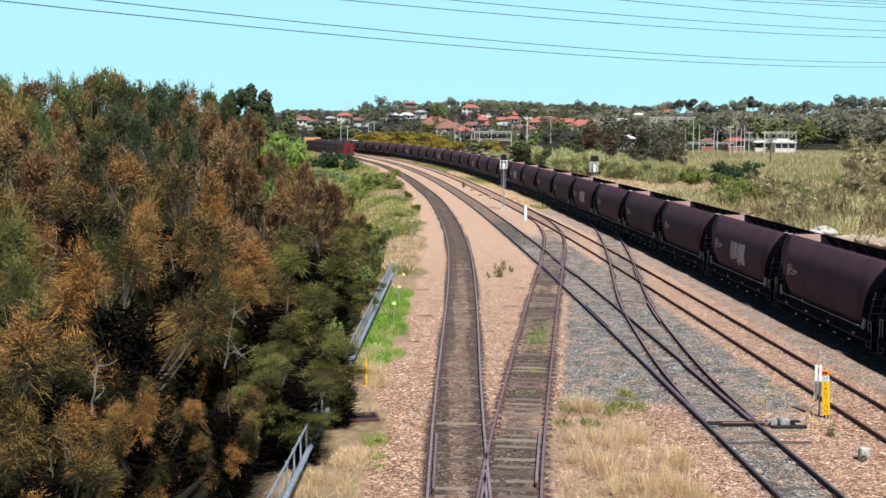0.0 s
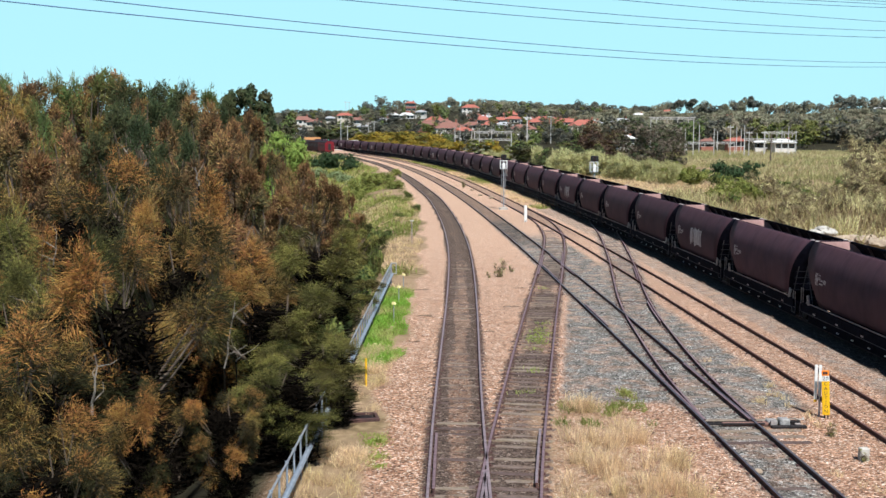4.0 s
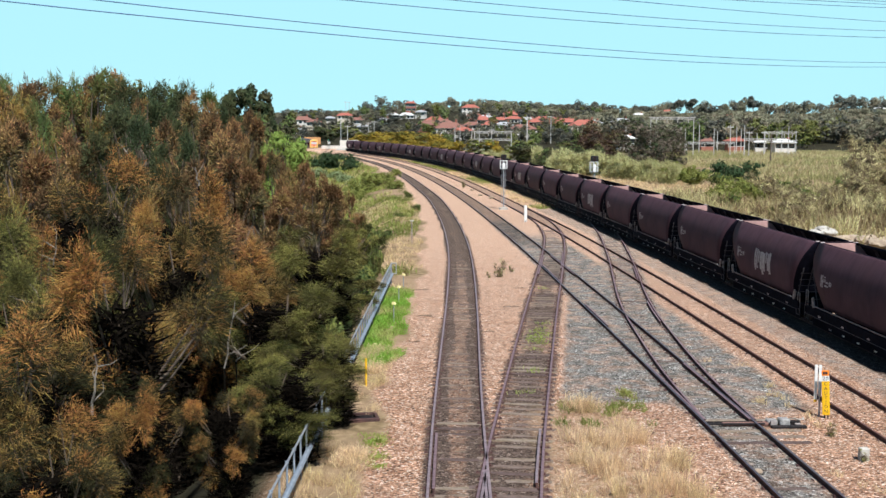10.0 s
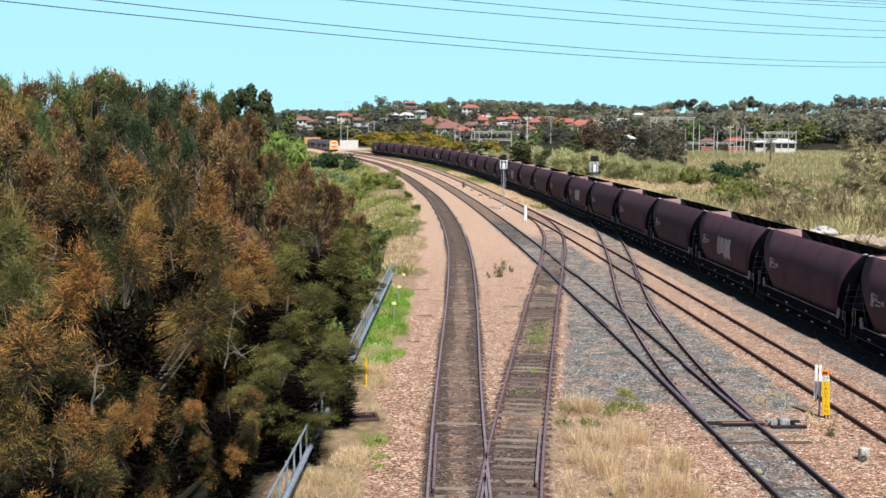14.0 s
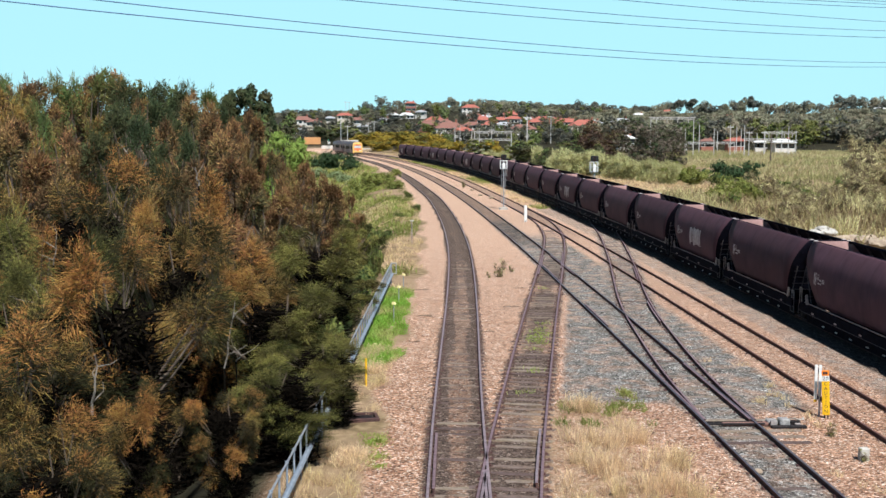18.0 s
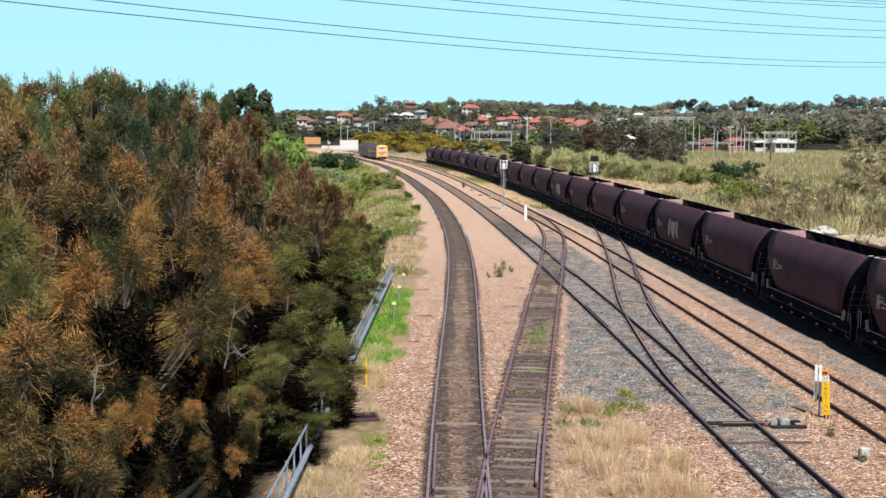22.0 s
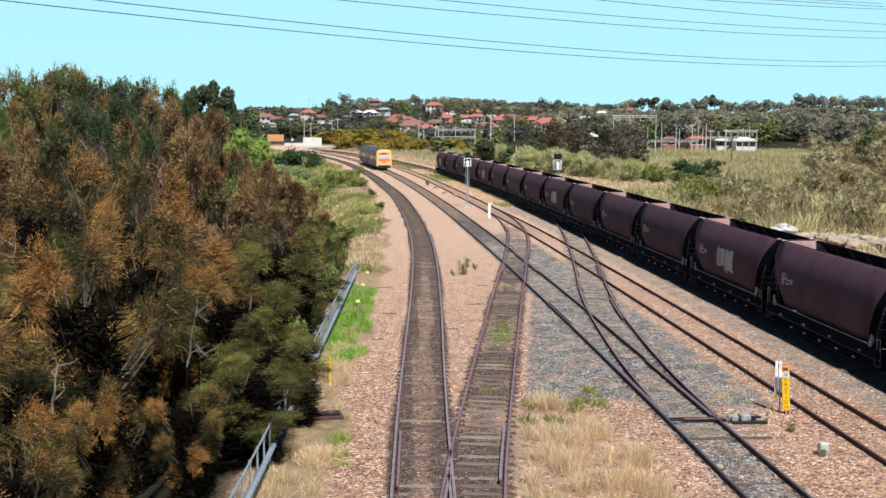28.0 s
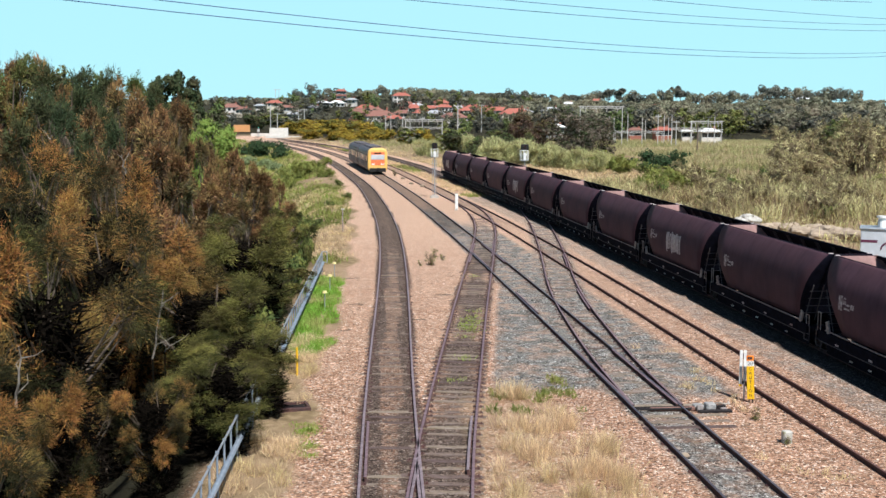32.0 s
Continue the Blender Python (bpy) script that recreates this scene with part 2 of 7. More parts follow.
# ---- ground
def ground_z(x, y):
    t = x - line2(np.minimum(y, 385.0))
    left = (x1(np.minimum(y, 385.0)) - line2(np.minimum(y, 385.0))) - 2.9
    z = np.full_like(x, -0.135)
    dl = np.clip((left - t), 0, None)
    z = z - 5.0 * smooth((dl - 1.4) / 8.0) * (1 - smooth((y - 110) / 60.0)) - 1.2 * smooth((dl - 1.0) / 8.0) * smooth((y - 110) / 60.0)
    dr = np.clip(t - (off4(y) + 2.6), 0, None)
    z = z + 0.5 * smooth((dr - 2.0) / 9.0)
    hill = sum(np.interp(y + q, (380, 440, 510, 640, 850, 1100, 1600), (0, 2.2, 6.5, 13.5, 18.5, 20, 14)) for q in (-25, 0, 25)) / 3
    z = z + hill * (1.0 + 0.08 * np.sin(x * 0.02 + 1.0) - 0.12 * smooth((x - 60) / 200.0))
    # small unevenness off the formation
    z = z + 0.12 * np.sin(x * 0.9 + y * 0.13) * np.cos(y * 0.45 - x * 0.2) * np.clip((dl + dr) * 0.3, 0, 1)
    return z


def gz(x, y):
    return float(ground_z(np.array([float(x)]), np.array([float(y)]))[0])
def spaced(stops):
    out = []
    for a, b, n in stops:
        out += list(np.linspace(a, b, n, endpoint=False))
    return np.array(out + [stops[-1][1]])


GX = spaced([(-2500, -300, 14), (-300, -60, 16), (-60, -34, 13), (-34, -14, 50), (-14, 24, 120), (24, 70, 30), (70, 300, 24), (300, 2500, 14)])
GY = spaced([(-600, -20, 12), (-20, 20, 12), (20, 130, 150), (130, 300, 70), (300, 500, 40), (500, 1000, 36), (1000, 4000, 12)])
gxx, gyy = np.meshgrid(GX, GY)
gzz = ground_z(gxx.ravel(), gyy.ravel())
cols = len(GX)
gfaces = [(j * cols + i, j * cols + i + 1, (j + 1) * cols + i + 1, (j + 1) * cols + i) for j in range(len(GY) - 1) for i in range(cols - 1)]


def band(d, w, f):
    return 1 - smooth((np.abs(d) - w) / f)


def zones(x, y):
    """Weights of grey ballast, plant litter, dark oiled track bed and hill, with painted shade."""
    yc = np.minimum(y, 385.0)
    a1, a2, a3, a4 = x1(yc), line2(yc), x3(yc), x4(yc)
    c1, c2 = knots(yc, KNOT_C1), knots(yc, KNOT_C2)
    grey = smooth((x - c1 - 1.0) / 0.5) * (1 - smooth((x - a2 + 1.2) / 0.6)) * smooth((y - 34.5) / 2.0) * (1 - smooth((y - 92) / 12.0))
    grey = np.maximum(grey, band(x - a2, 0.7, 0.5) * (1 - smooth((y - 95) / 20)))
    grey = np.maximum(grey, smooth((x - a2 - 0.4) / 0.4) * (1 - smooth((x - a3 + 1.9) / 0.9)) * smooth((y - 33) / 3.0) * (1 - smooth((y - 80) / 20)))
    grey = np.maximum(grey, 0.5 * smooth((x - a3 - 1.2) / 0.5) * (1 - smooth((x - a4 - 1.8) / 0.6)) * (y < 120))
    grey = np.maximum(grey, 0.65 * band(x - c2, 0.9, 0.6) * (y > 38) * (y < 95))
    grey = grey * (1 - 0.3 * band(x - a2, 0.85, 0.4) * (1 - smooth((y - 31.0) / 2.0)))
    edge = x - (a1 - 1.75 - 0.3 * np.sin(y * 0.35) - 0.25 * np.sin(y * 0.9))
    veg = 1 - smooth((edge + 1.25) / 0.8)
    veg = np.maximum(veg, smooth((x - a4 - 2.4) / 1.2))
    veg = np.maximum(veg, 0.45 * band(x - 3.95, 1.0, 1.0) * (1 - smooth((y - 34) / 2.5)) * (y > 15))
    veg = np.maximum(veg, smooth((y - 392) / 20.0))
    dark = np.maximum((0.55 * band(x - a1, 0.7, 0.3) + 0.62 * band(np.abs(x - a1) - 0.66, 0.14, 0.16)) * (1 - smooth((y - 330) / 60)) + 0.2 * band(x - a1, 0.75, 0.3) * smooth((y - 58) / 20) * (y < 385), 0.78 * band(x - c1, 0.8, 0.35) * (0.8 + 0.4 * np.sin(y * 0.8) * np.sin(y * 0.31 + 1)) * (y < 75) + 0.25 * band(x - c1, 0.25, 0.2) * (y < 75) + 0.2 * band(x - c1, 0.7, 0.5) * (y >= 75) * (y < 110))
    dark = np.maximum(dark, 0.45 * band(x - a1, 0.72, 0.2) * smooth((y - 31) / 2) * (1 - smooth((y - 42) / 3)))
    dark = np.maximum(dark, 0.6 * band(x - a2, 0.7, 0.35) * smooth((y - 75) / 15))
    # coal train's shadow painted dark into the bed of its own track
    dark = np.maximum(dark, 0.95 * band(x - a4 + 0.3, 1.55, 0.2) * (y < 385))
    # ground under the she-oaks is painted near-black to give their shade
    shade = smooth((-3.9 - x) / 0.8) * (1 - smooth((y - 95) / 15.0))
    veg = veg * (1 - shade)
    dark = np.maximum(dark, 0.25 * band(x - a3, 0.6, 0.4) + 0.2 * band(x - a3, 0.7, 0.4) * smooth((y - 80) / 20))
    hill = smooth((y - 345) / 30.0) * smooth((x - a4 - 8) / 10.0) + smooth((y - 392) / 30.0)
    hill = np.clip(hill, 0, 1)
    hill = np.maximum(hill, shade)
    return np.stack([grey, veg, dark, hill], -1)


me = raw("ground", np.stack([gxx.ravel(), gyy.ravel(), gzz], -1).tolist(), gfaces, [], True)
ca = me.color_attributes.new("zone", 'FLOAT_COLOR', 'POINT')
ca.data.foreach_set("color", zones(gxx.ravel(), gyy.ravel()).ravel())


def ground_material():
    m = bpy.data.materials.new("ballast_and_dry_ground")
    m.use_nodes = True
    n, l = m.node_tree.nodes, m.node_tree.links
    b = n["Principled BSDF"]
    b.inputs["Roughness"].default_value, b.inputs["Specular IOR Level"].default_value = 0.95, 0.1
    pos = n.new("ShaderNodeNewGeometry").outputs["Position"]
    zone = n.new("ShaderNodeVertexColor")
    zone.layer_name = "zone"
    sep = n.new("ShaderNodeSeparateColor")
    l.new(zone.outputs[0], sep.inputs[0])

    def tex(kind, scale, detail=5.0):
        t = n.new(kind)
        t.inputs["Scale"].default_value = scale
        if kind == "ShaderNodeTexNoise":
            t.inputs["Detail"].default_value = detail
        l.new(pos, t.inputs["Vector"])
        return t

    def ramp(v, stops):
        r = n.new("ShaderNodeValToRGB")
        e = r.color_ramp.elements
        for i, (p, c) in enumerate(stops):
            el = e[i] if i < 2 else e.new(p)
            el.position, el.color = p, (*c, 1)
        l.new(v, r.inputs[0])
        return r.outputs[0]

    def mix(f, a, c, kind='MIX'):
        x = n.new("ShaderNodeMix")
        x.data_type, x.blend_type = 'RGBA', kind
        for sock, v in ((x.inputs["Factor"], f), (x.inputs["A"], a), (x.inputs["B"], c)):
            if isinstance(v, (int, float)):
                sock.default_value = v
            elif isinstance(v, tuple):
                sock.default_value = (*v, 1)
            else:
                l.new(v, sock)
        return x.outputs["Result"]

    def math_(op, a, c):
        x = n.new("ShaderNodeMath")
        x.operation = op
        for sock, v in ((x.inputs[0], a), (x.inputs[1], c)):
            if isinstance(v, (int, float)):
                sock.default_value = v
            else:
                l.new(v, sock)
        return x.outputs[0]

    stones = tex("ShaderNodeTexVoronoi", 20.0)
    pick = n.new("ShaderNodeSeparateColor")
    l.new(stones.outputs["Color"], pick.inputs[0])
    tan = ramp(pick.outputs[0], [(0.0, (0.03, 0.016, 0.011)), (0.12, (0.15, 0.078, 0.05)), (0.3, (0.36, 0.19, 0.118)), (0.72, (0.53, 0.30, 0.185)), (0.87, (0.66, 0.46, 0.335)), (1.0, (0.9, 0.78, 0.66))])
    grey = ramp(pick.outputs[1], [(0.0, (0.018, 0.017, 0.016)), (0.14, (0.085, 0.08, 0.074)), (0.5, (0.20, 0.187, 0.168)), (0.84, (0.32, 0.30, 0.27)), (0.95, (0.44, 0.42, 0.38)), (1.0, (0.78, 0.75, 0.70))])
    darkc = ramp(pick.outputs[2], [(0.0, (0.022, 0.016, 0.013)), (0.6, (0.085, 0.062, 0.05)), (0.9, (0.16, 0.12, 0.1)), (1.0, (0.32, 0.26, 0.21))])
    rocks = tex("ShaderNodeTexVoronoi", 10.0)
    pick2 = n.new("ShaderNodeSeparateColor")
    l.new(rocks.outputs["Color"], pick2.inputs[0])
    big = ramp(pick2.outputs[0], [(0.0, (0.42, 0.40, 0.39)), (0.14, (0.8, 0.79, 0.78)), (0.3, (1, 1, 1)), (0.8, (1, 1, 1)), (0.9, (1.2, 1.22, 1.24)), (1.0, (1.7, 1.75, 1.8))])
    grit = ramp(tex("ShaderNodeTexNoise", 30.0, 3.0).outputs[0], [(0.3, (0.55, 0.54, 0.53)), (0.5, (1, 1, 1)), (0.7, (1.4, 1.42, 1.44))])
    tan, grey, darkc = (mix(1.0, mix(1.0, q, big, 'MULTIPLY'), grit, 'MULTIPLY') for q in (tan, grey, darkc))
    broad = tex("ShaderNodeTexNoise", 0.35).outputs[0]
    fine = tex("ShaderNodeTexNoise", 2.2).outputs[0]
    patchy = tex("ShaderNodeTexNoise", 1.1, 8.0).outputs[0]
    tan = mix(ramp(patchy, [(0.3, (0.75, 0.75, 0.75)), (0.5, (0, 0, 0))]), tan, mix(1.0, tan, (0.62, 0.56, 0.52), 'MULTIPLY'))
    grey = mix(ramp(patchy, [(0.35, (0.6, 0.6, 0.6)), (0.55, (0, 0, 0))]), grey, mix(1.0, grey, (0.6, 0.56, 0.52), 'MULTIPLY'))
    tan = mix(ramp(broad, [(0.35, (0, 0, 0)), (0.7, (0.55, 0.55, 0.55))]), tan, mix(0.4, tan, (0.42, 0.30, 0.22)))
    litter = ramp(fine, [(0.25, (0.12, 0.085, 0.045)), (0.5, (0.26, 0.185, 0.10)), (0.75, (0.44, 0.33, 0.20))])
    litter = mix(ramp(broad, [(0.4, (0, 0, 0)), (0.6, (1, 1, 1))]), litter, (0.36, 0.25, 0.155))
    wob = math_('MULTIPLY', math_('SUBTRACT', fine, 0.5), 1.3)
    def soft(channel):
        v = math_('ADD', sep.outputs[channel], math_('MULTIPLY', wob, math_('MULTIPLY', sep.outputs[channel], 1.0)))
        r = n.new("ShaderNodeMapRange")
        r.inputs["From Min"].default_value, r.inputs["From Max"].default_value = 0.2, 0.75
        l.new(v, r.inputs["Value"])
        return r.outputs[0]
    dirt = tex("ShaderNodeTexNoise", 1.4, 6.0).outputs[0]
    along = n.new("ShaderNodeSeparateXYZ")
    l.new(pos, along.inputs[0])
    far_tan = n.new("ShaderNodeMapRange")
    far_tan.inputs["From Min"].default_value, far_tan.inputs["From Max"].default_value = 42.0, 95.0
    far_tan.inputs["To Max"].default_value = 0.62
    l.new(math_('ADD', along.outputs["Y"], math_('MULTIPLY', broad, 14.0)), far_tan.inputs["Value"])
    # a paler sandy tan takes over further along the line
    tan = mix(far_tan.outputs[0], tan, mix(1.0, (0.66, 0.44, 0.31), grit, 'MULTIPLY'))
    col = mix(math_('MULTIPLY', soft(0), ramp(dirt, [(0.36, (0.45, 0.45, 0.45)), (0.54, (1, 1, 1))])), tan, grey)
    col = mix(math_('MULTIPLY', soft(2), 0.92), col, darkc)
    col = mix(soft(1), col, litter)
    # near-black: hill ground, and the tree shade painted left of the fence
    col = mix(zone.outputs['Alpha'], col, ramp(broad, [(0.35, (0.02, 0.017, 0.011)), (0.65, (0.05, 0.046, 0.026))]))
    l.new(col, b.inputs["Base Color"])
    bump = n.new("ShaderNodeBump")
    bump.inputs["Strength"].default_value, bump.inputs["Distance"].default_value = 1.0, 0.05
    l.new(stones.outputs["Distance"], bump.inputs["Height"])
    bump.invert = True
    l.new(bump.outputs[0], b.inputs["Normal"])
    return m


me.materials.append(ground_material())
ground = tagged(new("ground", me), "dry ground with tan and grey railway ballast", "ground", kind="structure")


# ---- railway tracks
PROFILE = ((-0.06, -0.2), (0.06, -0.2), (0.06, -0.145), (0.015, -0.12), (0.012, -0.045), (0.036, -0.035), (0.036, -0.004), (0.03, 0.0), (-0.03, 0.0), (-0.036, -0.004), (-0.036, -0.035), (-0.012, -0.045), (-0.015, -0.12), (-0.06, -0.145))


def rail_mesh(pts, off, top, dz=0.0, s0=None):
    d = np.gradient(pts, axis=0)
    d /= np.hypot(d[:, 0], d[:, 1])[:, None]
    nx, ny = d[:, 1], -d[:, 0]
    verts, faces, mi = [], [], []
    k = len(PROFILE)
    for (x, y), a, b in zip(pts, nx, ny):
        for u, w in PROFILE:
            verts.append((x + a * (off + u), y + b * (off + u), w + dz))
    for i in range(len(pts) - 1):
        for j in range(k):
            faces.append((i * k + j, i * k + (j + 1) % k, (i + 1) * k + (j + 1) % k, (i + 1) * k + j))
            mi.append(1 if j in (6, 7, 8) else 0)
    faces.append(tuple(range(k))[::-1])
    faces.append(tuple((len(pts) - 1) * k + j for j in range(k)))
    mi += [0, 0]
    me = raw("rail", verts, faces, [M["rail_side"], top])
    me.polygons.foreach_set("material_index", mi)
    return me


def worn_sleeper(seed):
    """An old sleeper: uneven top, ends sunk into the ballast."""
    rs = random.Random(seed)
    xs = (-1.22, -1.02, -0.92, -0.6, -0.25, 0.1, 0.45, 0.92, 1.02, 1.22)
    verts, faces = [], []
    for x in xs:
        dip = -0.055 if abs(x) > 1.1 else (-0.02 if abs(x) > 1.0 else 0.0)
        w = rs.uniform(-0.012, 0.012)
        verts += [(x, -0.115 + w, -0.13), (x, -0.115 + w, dip + rs.uniform(-0.022, 0.012)), (x, 0.115 + w, dip + rs.uniform(-0.022, 0.012)), (x, 0.115 + w, -0.13)]
    for i in range(len(xs) - 1):
        for j in range(3):
            faces.append((i * 4 + j, i * 4 + j + 1, i * 4 + j + 5, i * 4 + j + 4))
    n = 4 * len(xs) - 4
    faces += [(0, 3, 2, 1), (n, n + 1, n + 2, n + 3)]
    return raw("sleeper", verts, faces, M["sleeper"])


SLEEPERS = [worn_sleeper(k) for k in range(6)]
LONG = new_bm()
box(LONG, -1.3, 1.45, -0.115, 0.115, -0.13, 0.0, 0.012)
LONG_ME = mesh_of("sleeper", LONG, M["sleeper"])
FAST = new_bm()
for sx in (-0.753, 0.753):
    box(FAST, sx - 0.15, sx + 0.15, -0.08, 0.08, 0.0, 0.012)
    for q in (-0.105, 0.105):
        box(FAST, sx + q - 0.02, sx + q + 0.02, -0.05, 0.05, 0.012, 0.05)
FAST_ME = mesh_of("fastening", FAST, M["rail_side"])
rng = random.Random(5)


def track(label, way, near, top, pitch=0.61, sink=-0.165):
    t = thing("railway_track", label, "track", kind="structure")
    pts = way.p if isinstance(way, Way) else way
    for side in (-0.753, 0.753):
        r = new("rail", rail_mesh(pts, side, top))
        r.parent = t
    d = np.hypot(*np.diff(pts, axis=0).T)
    s = np.r_[0, np.cumsum(d)]
    verts, faces = [], []
    v8 = [(a, b, c) for a in (-1.22, 1.22) for b in (-0.115, 0.115) for c in (-0.13, 0.0)]
    q6 = ((0, 1, 3, 2), (4, 6, 7, 5), (0, 4, 5, 1), (2, 3, 7, 6), (1, 5, 7, 3), (0, 2, 6, 4))
    for k in np.arange(0.3, s[-1], pitch):
        k2 = k + rng.uniform(-0.05, 0.05)
        x, y = np.interp(k2, s, pts[:, 0]), np.interp(k2, s, pts[:, 1])
        xa, ya = np.interp(k2 + 0.5, s, pts[:, 0]) - np.interp(k2 - 0.5, s, pts[:, 0]), np.interp(k2 + 0.5, s, pts[:, 1]) - np.interp(k2 - 0.5, s, pts[:, 1])
        a = math.degrees(math.atan2(-xa, ya)) + rng.uniform(-1.2, 1.2)
        dz = sink + rng.uniform(-0.02, 0.012) - (0.012 if way is WAY1 and not 32 < y < 44 else 0)
        m = pose(x + rng.uniform(-0.06, 0.06), y, dz, 0, 0, a)
        if near[0] < y < near[1]:
            o = new("sleeper", SLEEPERS[rng.randrange(6)])
            o.parent = t
            o.matrix_basis = m
            o2 = new("fastening", FAST_ME)
            o2.parent = o
        elif y < 420:
            n0 = len(verts)
            m = Matrix.Translation((0, 0, -0.035 if y > near[1] else 0)) @ m
            verts += [tuple(m @ Vector(c)) for c in v8]
            faces += [tuple(n0 + i for i in f) for f in q6]
    if verts:
        o = new("sleeper_row", raw("sleeper_row", verts, faces, M["sleeper"]))
        o.parent = t
        tagged(o, kind="stuff")
    return t


track("curving track with worn bright rails in dark oiled ballast", WAY1, (24, 80), M["rail_top"], sink=-0.126)
track("main line track with rusty brown rails on timber sleepers", WAY2, (24, 92), M["rail_dark"], sink=-0.146)
track("rusty railed track on tan ballast beside the coal train", WAY3, (30, 92), M["rail_rust"], sink=-0.155)
track("outer track under the coal train", WAY4, (0, 0), M["rail_top"])
PC1 = polyline(lambda y: knots(y, KNOT_C1, 5.0), -10, 128, 2.0)
PC2 = polyline(lambda y: knots(y, KNOT_C2, 3.0), 33, 105, 2.0)
track("rusty connecting track crossing the main line on old sleepers", PC1, (22, 100), M["rail_dull"], sink=-0.119)
track("crossover track with rusty rails on grey ballast", PC2, (38, 92), M["rail_dull"], sink=-0.131)


def short_rail(parent, fx, y0, y1, off, top, name="check_rail"):
    r = new(name, rail_mesh(polyline(fx, y0, y1, 0.5), off, top, dz=0.004))
    r.parent = parent
    return r


# check rails, wing rails and points
tracks = [o for o in scene.objects if o.name.startswith("railway_track")]
short_rail(tracks[0], x1, 26.5, 31.5, -0.62, M["rail_dull"])
short_rail(tracks[0], x1, 24.0, 28.2, 0.66, M["rail_top"], "wing_rail")
fc1 = lambda y: knots(y, KNOT_C1, 5.0)
fc2 = lambda y: knots(y, KNOT_C2, 3.0)
short_rail(tracks[4], fc1, 27.0, 32.0, 0.62, M["rail_top"])
short_rail(tracks[4], fc1, 24.0, 28.2, -0.66, M["rail_top"], "wing_rail")
short_rail(tracks[4], fc1, 69.0, 78.0, 0.64, M["rail_dull"])
short_rail(tracks[4], fc1, 66.0, 76.0, -0.64, M["rail_dull"])
short_rail(tracks[1], line2, 63.0, 72.0, -0.64, M["rail_dull"])
short_rail(tracks[1], line2, 66.0, 76.0, 0.64, M["rail_dull"])
short_rail(tracks[5], fc2, 50.0, 56.0, 0.63, M["rail_dull"])
short_rail(tracks[1], line2, 49.0, 55.0, -0.63, M["rail_dull"])
short_rail(tracks[5], fc2, 64.0, 70.0, 0.63, M["rail_dull"])
short_rail(tracks[1], line2, 33.0, 41.0, 0.69, M["rail_dull"], "point_blade")
short_rail(tracks[1], line2, 33.0, 41.0, -0.69, M["rail_dull"], "point_blade")
short_rail(tracks[2], x3, 88.0, 98.0, -0.69, M["rail_dull"], "point_blade")
# ---- coal train
PITCH = 11.602


def wagon_w(z):
    return float(np.interp(z, (1.05, 1.4, 1.8, 2.15, 2.5, 2.8, 3.05, 3.3, 3.5, 3.65), (1.27, 1.36, 1.42, 1.44, 1.41, 1.345, 1.25, 1.11, 0.97, 0.84)))


def wagon_l(z):
    return float(np.interp(z, (1.05, 1.6, 2.2, 2.8, 3.3, 3.65), (4.25, 4.47, 4.82, 5.14, 5.42, 5.58)))


def lead_cut(z):
    return float(np.interp(z, (1.05, 2.2, 3.0, 3.65), (0.58, 0.38, 0.14, 0.0)))


def shell(bm, zs, inset, mi, flip):
    ncol = 13
    rings = []
    for z in zs:
        w, L = wagon_w(z) - inset, wagon_l(z) - inset
        F = L - lead_cut(z)
        ring = []
        for i in range(ncol):
            ring.append((-w, F - (F + L) * i / (ncol - 1)))
        for i in range(1, 7):
            ring.append((-w + 2 * w * i / 6, -L))
        for i in range(1, ncol):
            ring.append((w, -L + (F + L) * i / (ncol - 1)))
        for i in range(1, 6):
            ring.append((w - 2 * w * i / 6, F))
        rings.append([bm.verts.new((x, y, z)) for x, y in ring])
    for a, b in zip(rings, rings[1:]):
        k = len(a)
        for i in range(k):
            q = (a[i], a[(i + 1) % k], b[(i + 1) % k], b[i])
            f = bm.faces.new(q[::-1] if flip else q)
            # near-black inner sides and outer ends paint in the hopper's shade
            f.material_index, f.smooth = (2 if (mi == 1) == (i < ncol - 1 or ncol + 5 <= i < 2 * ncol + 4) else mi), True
    return rings


def thing_part(name, parent, label):
    """An empty that gathers the pieces of one part."""
    o = new(name)
    o.parent = parent
    o.empty_display_size = 0.1
    return tagged(o, label)


